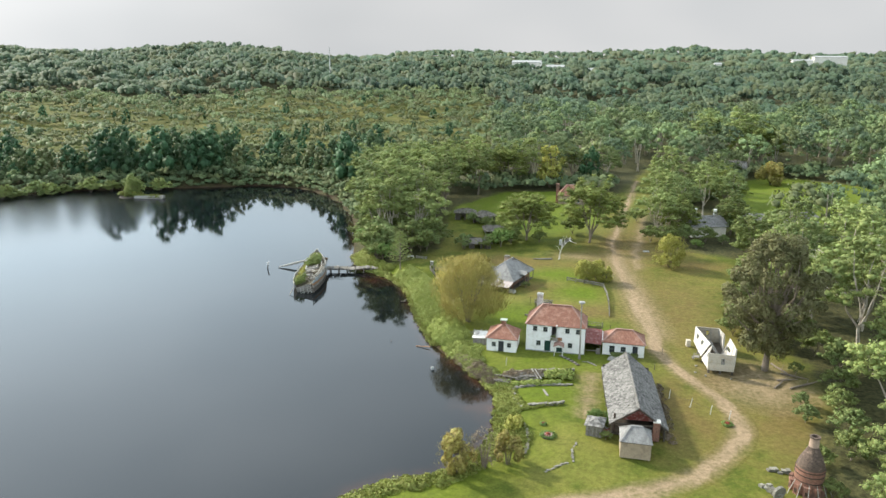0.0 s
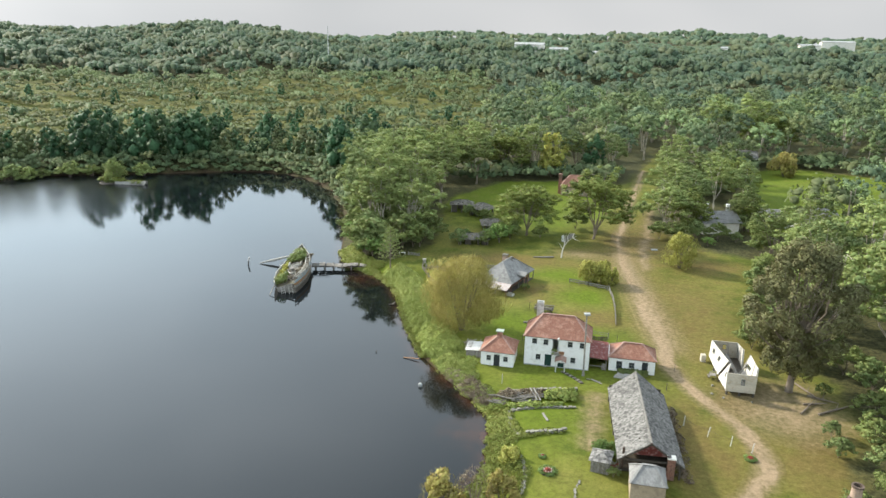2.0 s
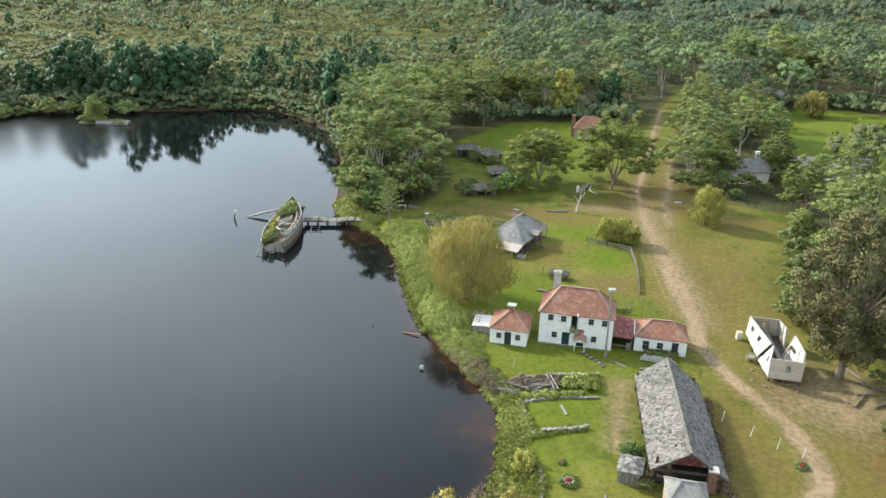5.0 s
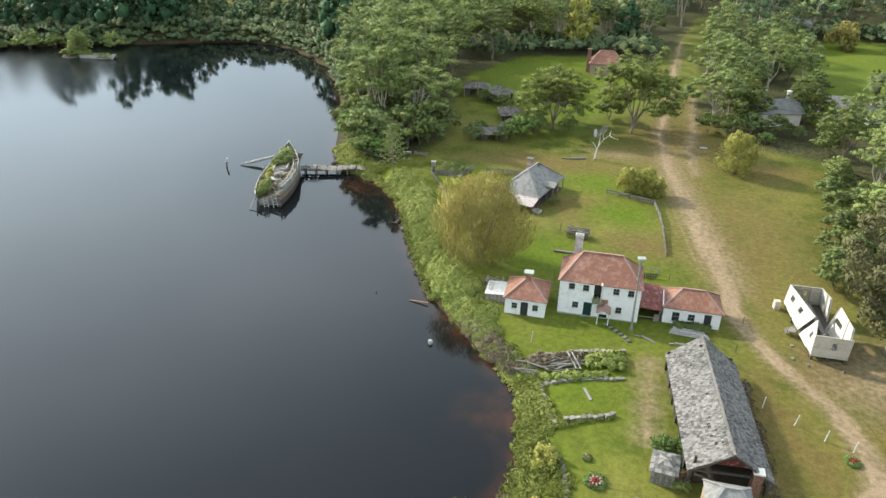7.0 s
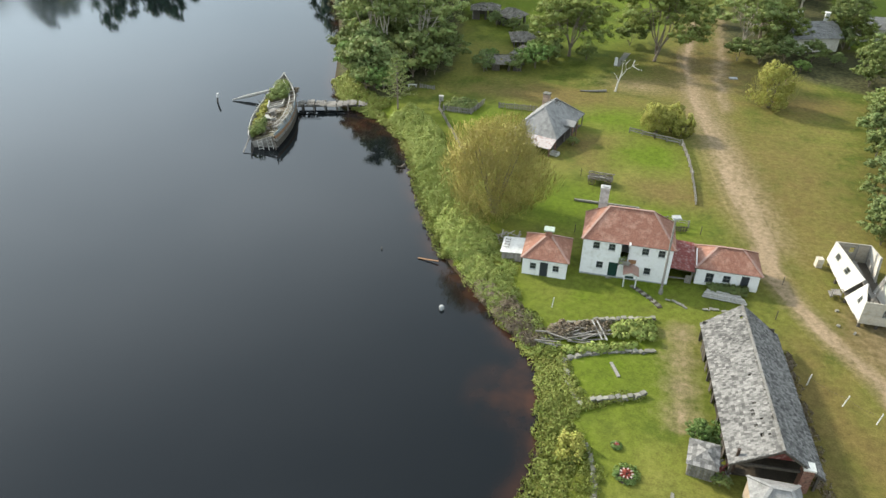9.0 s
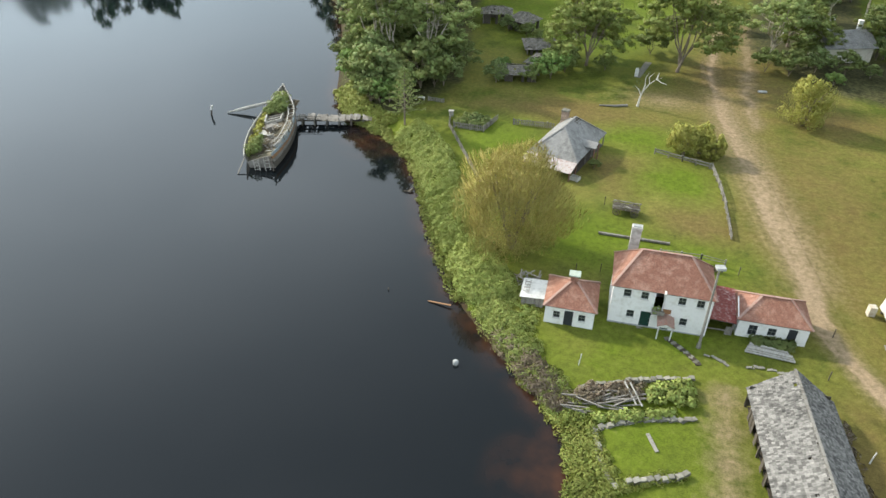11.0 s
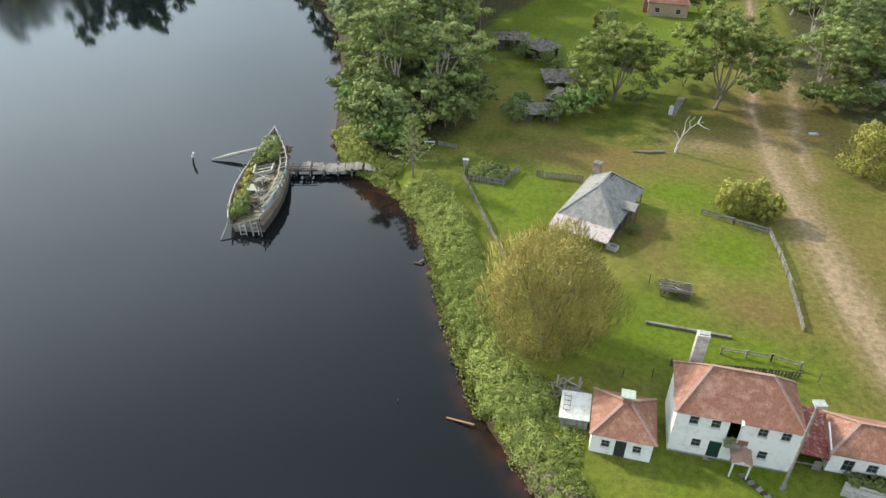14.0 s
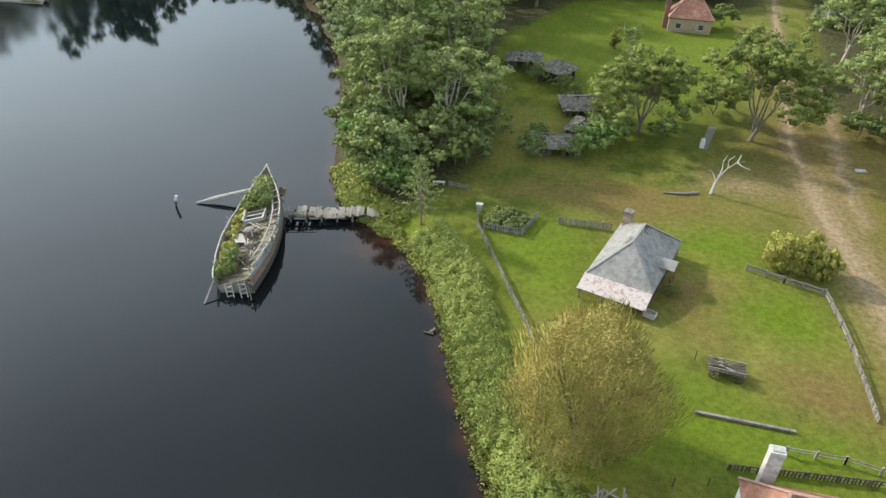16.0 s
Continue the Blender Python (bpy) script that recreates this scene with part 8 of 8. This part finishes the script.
# ---- kiln ----
def kiln():
    rng = np.random.default_rng(24)
    x, y = 26.7, 80.2
    t = thing("bottle_kiln", at(x, y, 0, 0.74), "bottle-shaped red-brick kiln with sooty shoulder", "kiln")
    part("body", Shape().lathe([(2.15, -.4), (2.12, 1.5), (2.14, 3.0), (2.06, 4.2)], 28), M["brick"], t)
    part("shoulder", Shape().lathe([(2.06, 4.2), (1.86, 5.0), (1.45, 6.0), (1.05, 6.8), (.82, 7.3), (.74, 7.55)], 28), M["kiln_top"], t, "soot-blackened brick shoulder")
    part("neck", Shape().lathe([(.74, 7.55), (.69, 8.2), (.68, 8.95)], 24), M["kiln_neck"], t, "pale brick neck")
    part("lip", Shape().lathe([(.68, 8.95), (.78, 9.0), (.78, 9.25), (.52, 9.25), (.5, 7.5), (.0, 7.4)], 24), M["kiln_top"], t)
    for z in (2.1, 3.1, 3.85):
        part("iron_band", Shape().lathe([(2.12, z), (2.2, z), (2.2, z + .14), (2.12, z + .14)], 28), M["iron"], t, "dark iron band")
    for i in range(10):
        a = i * .63
        part("firebox", Shape().box((2.2 * math.cos(a), 2.2 * math.sin(a), .7), (.9, .9, 1.6), math.degrees(a)).box((2.5 * math.cos(a), 2.5 * math.sin(a), 1.6), (.5, 1.0, .25), math.degrees(a)), M["brick"], t)
        part("fire_hole", Shape().box((2.67 * math.cos(a), 2.67 * math.sin(a), .6), (.06, .45, .7), math.degrees(a)), M["iron"], t)
    for i in range(6):
        a = 3.6 + i * .45
        part("tie_rod", Shape().beam((2.5 * math.cos(a), 2.5 * math.sin(a), 2.2), (3.6 * math.cos(a), 3.6 * math.sin(a), -.1), .08), M["pale_timber"], t)
    stone_wall((21.5, 80.0), (23.4, 77.6), .9, "ruined rubble wall beside the kiln", 25, .7)
    stone_wall((22.9, 83.3), (25.4, 83.5), .5, "low stone wall behind the kiln", 26, .6)
    w = thing("mill_stone", at(23.1, 77.6, 30), "round stone wheel leaning by the kiln", "millstone")
    part("wheel", Shape().tube([(0, -.15, .8), (0, .2, .85)], [.8, .8], 18), M["stone"], w)


kiln()


# ---- ruined huts and far houses ----
def hut(x, y, rz, w, d, eave, ridge, roof, label, walls="dark_timber", name="ruined_hut", gap=.1, seed=0, raised=0.0):
    rng = np.random.default_rng(seed)
    t = thing(name, at(x, y, rz), label, "hut" if "hut" in name else "house")
    hipped = name == "ruined_hut"
    ex, ey, rr = w / 2 + .55, d / 2 + .55, (w * .2 if hipped else w / 2 + .3)
    faces = [[(-ex, -ey, eave), (ex, -ey, eave), (rr, 0, ridge), (-rr, 0, ridge)], [(ex, ey, eave), (-ex, ey, eave), (-rr, 0, ridge), (rr, 0, ridge)]]
    if hipped:
        sag = rng.uniform(-.25, .1, 4)
        faces = [[(-ex, -ey, eave + sag[0]), (ex, -ey, eave + sag[1]), (rr, 0, ridge), (-rr, 0, ridge - .15)], [(ex, ey, eave + sag[2]), (-ex, ey, eave + sag[3]), (-rr, 0, ridge - .15), (rr, 0, ridge)],
                 [(ex, -ey, eave + sag[1]), (ex, ey, eave + sag[2]), (rr, 0, ridge)], [(-ex, ey, eave + sag[3]), (-ex, -ey, eave + sag[0]), (-rr, 0, ridge - .15)]]
    for f in faces:
        s = Shape()
        cover(s, f, .32, .45, .04, rng, lift=.04, jitter=.09, skip=lambda u, v: rng.uniform() < gap)
        r = part("roof", s, M[roof], t)
        q = [Vector(v) for v in f]
        q = q + [q[2]] if len(q) == 3 else q
        for i in range(5):
            part("rafter", Shape().beam(q[0].lerp(q[1], i / 4) - UP * .08, q[3].lerp(q[2], i / 4) - UP * .08, .1), M["timber"], r)
    for a, b in (((-w / 2, -d / 2), (w / 2, -d / 2)), ((w / 2, -d / 2), (w / 2, d / 2)), ((w / 2, d / 2), (-w / 2, d / 2)), ((-w / 2, d / 2), (-w / 2, -d / 2))):
        ln = math.hypot(b[0] - a[0], b[1] - a[1])
        ang = math.degrees(math.atan2(b[1] - a[1], b[0] - a[0]))
        n = max(4, round(ln / .5))
        for i in range(n):
            if rng.uniform() < (.5 if hipped else gap):
                continue
            u = (i + .5) / n
            part("board", Shape().box((a[0] + (b[0] - a[0]) * u, a[1] + (b[1] - a[1]) * u, eave / 2 - .1), (ln / n - .015, .07, eave + .2), ang), M[walls], t)
    for px, py in ((-w / 2, -d / 2), (w / 2, -d / 2), (w / 2, d / 2), (-w / 2, d / 2)):
        if hipped:
            part("corner_post", Shape().beam((px, py, -.2), (px + rng.uniform(-.1, .1), py, eave), .16), M["timber"], t)
    for sx in (() if hipped else (-1, 1)):
        part("gable", Shape().add([(sx * w / 2, -d / 2, eave), (sx * w / 2, d / 2, eave), (sx * w / 2, 0, ridge - .1), (sx * (w / 2 - .07), -d / 2, eave), (sx * (w / 2 - .07), d / 2, eave), (sx * (w / 2 - .07), 0, ridge - .1)],
                                  [(0, 1, 2), (5, 4, 3), (0, 3, 4, 1), (1, 4, 5, 2), (2, 5, 3, 0)]), M[walls], t)
    return t


hut(-28.6, 175.6, 12, 6.4, 4.2, 1.3, 2.3, "hut_shingle", "tumbledown grey plank hut with shingle roof", seed=1, gap=.04)
hut(-25.2, 182.2, 70, 4.2, 3.4, 1.1, 1.9, "hut_shingle", "collapsed grey shingle hut in the clearing", seed=2, gap=.1)
hut(-26.2, 189.8, 15, 5.5, 5.0, 1.3, 2.3, "hut_shingle", "collapsed grey shingle hut beneath the gum", seed=3, gap=.08)
hut(-31.2, 201.5, -25, 4.6, 4.2, 2.0, 3.6, "hut_shingle", "grey shingled hut with broken walls", seed=4, gap=.05)
hut(-37.5, 205.2, 10, 5.6, 4.0, 2.0, 3.2, "hut_shingle", "grey-roofed hut at the edge of the grove", seed=5, gap=.05)
hut(29.5, 203.0, 20, 9.5, 6.5, 2.8, 5.2, "slate", "white cottage with grey roof among trees", "cream", "far_cottage", 0, 6)
hut(43.5, 212.5, 5, 6.0, 5.0, 2.6, 4.4, "slate", "white cottage with grey roof among trees", "white", "far_cottage", 0, 7)
hut(57.0, 217.0, 35, 9.0, 5.5, 2.6, 4.6, "slate", "long white cottage with pale grey roof", "white", "far_cottage", 0, 8)
hut(51.0, 210.0, 35, 5.0, 4.5, 2.2, 3.6, "slate", "small white outbuilding with pale grey roof", "white", "far_cottage", 0, 11)
hut(54.0, 314.0, -5, 9.0, 7.0, 3.0, 5.5, "slate", "distant house with pale grey roof", "cream", "far_cottage", 0, 9)
for x, y in ((27.2, 205.2), (32.5, 205.5)):
    solid("chimney", Shape().box((x, y, gz(x, y) + 3.2), (.8, .8, 6.6)).box((x, y, gz(x, y) + 6.5), (.95, .95, .2)), M["white"], "white chimney stack behind the cottage", "chimney", "cottage chimneys")


def red_house():
    rng = np.random.default_rng(28)
    z = gz(-7.6, 236)
    t = thing("stone_house", pose(0, 0, 0), "tan stone house with pinkish-red hipped roof", "house")
    x0, x1, y0, y1 = -12.0, -3.6, 233.8, 239.4
    block_walls(t, x0, x1, y0, y1, z - .3, 3.1, [hole(2, .9, 1, 2), hole(6.4, .9, 1, 2)], M["shed_stone"])
    for u in (2, 6.4):
        window(t, (x0, y0, z - .3), 0, u, 1.5, .9, 1.0)
    hip_roof(t, x0, x1, y0, y1, z + 2.8, z + 6.0, -9.6, -6.0, "red_roof", rng, over=.3)
    part("chimney", Shape().box((-12.5, 236.5, z + 2.8), (1.0, 1.2, 6.2)).box((-12.5, 236.5, z + 6.0), (1.15, 1.35, .3)), M["brick"], t, "brick chimney on the end wall")


red_house()
t_pad = solid("paving_strip", Shape().slab([(-8.2, 181.2, gz(-8, 181) + .06), (-7.2, 181.0, gz(-7, 181) + .06), (-5.2, 189.4, gz(-5, 189) + .06), (-6.4, 189.6, gz(-6, 189.5) + .06)], .1), M["stone"], "old stone paving strip in the grass", "paving")
solid("white_marker", Shape().box((-7.9, 181.6, gz(-8, 181.6) + .7), (.6, .4, 1.4)).box((-7.9, 181.6, gz(-8, 181.6) + 1.45), (.4, .3, .2)), M["white_paint"], "squat white marker beside the paving", "marker")
solid("pale_slab", Shape().box((13.4, 180.3, gz(13.4, 180.3) + .1), (1.4, .8, .2), 12), M["grey_slab"], "pale slab lying beside the track", "slab")


# ---- the distance ----
def far_shed(x, y, w, d, h, label, rz=0.0, roof="grey_slab", up=0.0):
    t = thing("far_shed", pose(x, y, gz(x, y) + up, 0, 0, rz), label, "shed", "sheds on the skyline")
    part("wall", Shape().box((0, 0, h / 2 - up / 2 - 1), (w, d, h + up + 2)), M["cream"], t)
    part("roof", Shape().slab([(-w / 2 - .5, -d / 2 - .5, h), (w / 2 + .5, -d / 2 - .5, h), (w / 2 + .5, 0, h + 2.2), (-w / 2 - .5, 0, h + 2.2)], .3)
         .slab([(-w / 2 - .5, d / 2 + .5, h), (w / 2 + .5, d / 2 + .5, h), (w / 2 + .5, 0, h + 2.2), (-w / 2 - .5, 0, h + 2.2)], .3), M[roof], t, "pale iron roof")


def top_at(x, y, z, w, d, h, label):
    """A shed whose roof stands at height z."""
    g = gz(x, y)
    far_shed(x, y, w, d, h, label, up=max(0.0, z - 3.5 - g - h - 2.2))


top_at(-95, 894, 50.5, 34, 20, 9, "large white industrial shed on the far ridge")
top_at(-19.5, 799, 43.5, 20, 14, 7, "white industrial shed on the far ridge")
top_at(-58, 850, 46, 20, 12, 5, "cream low building on the far ridge")
top_at(149, 1090, 50, 9, 8, 8, "small pale tower block on the far ridge")
top_at(298, 1266, 56, 30, 14, 6, "white buildings on the far ridge")
top_at(386, 1450, 63, 54, 20, 5, "long white shed on the skyline")
m_t = thing("radio_mast", pose(-271, 699, gz(-271, 699)), "slender white radio mast on the hillside", "mast")
part("pole", Shape().tube([(0, 0, -1), (0, 0, 58.5 - gz(-271, 699))], [.5, .35], 8), M["white_paint"], m_t)
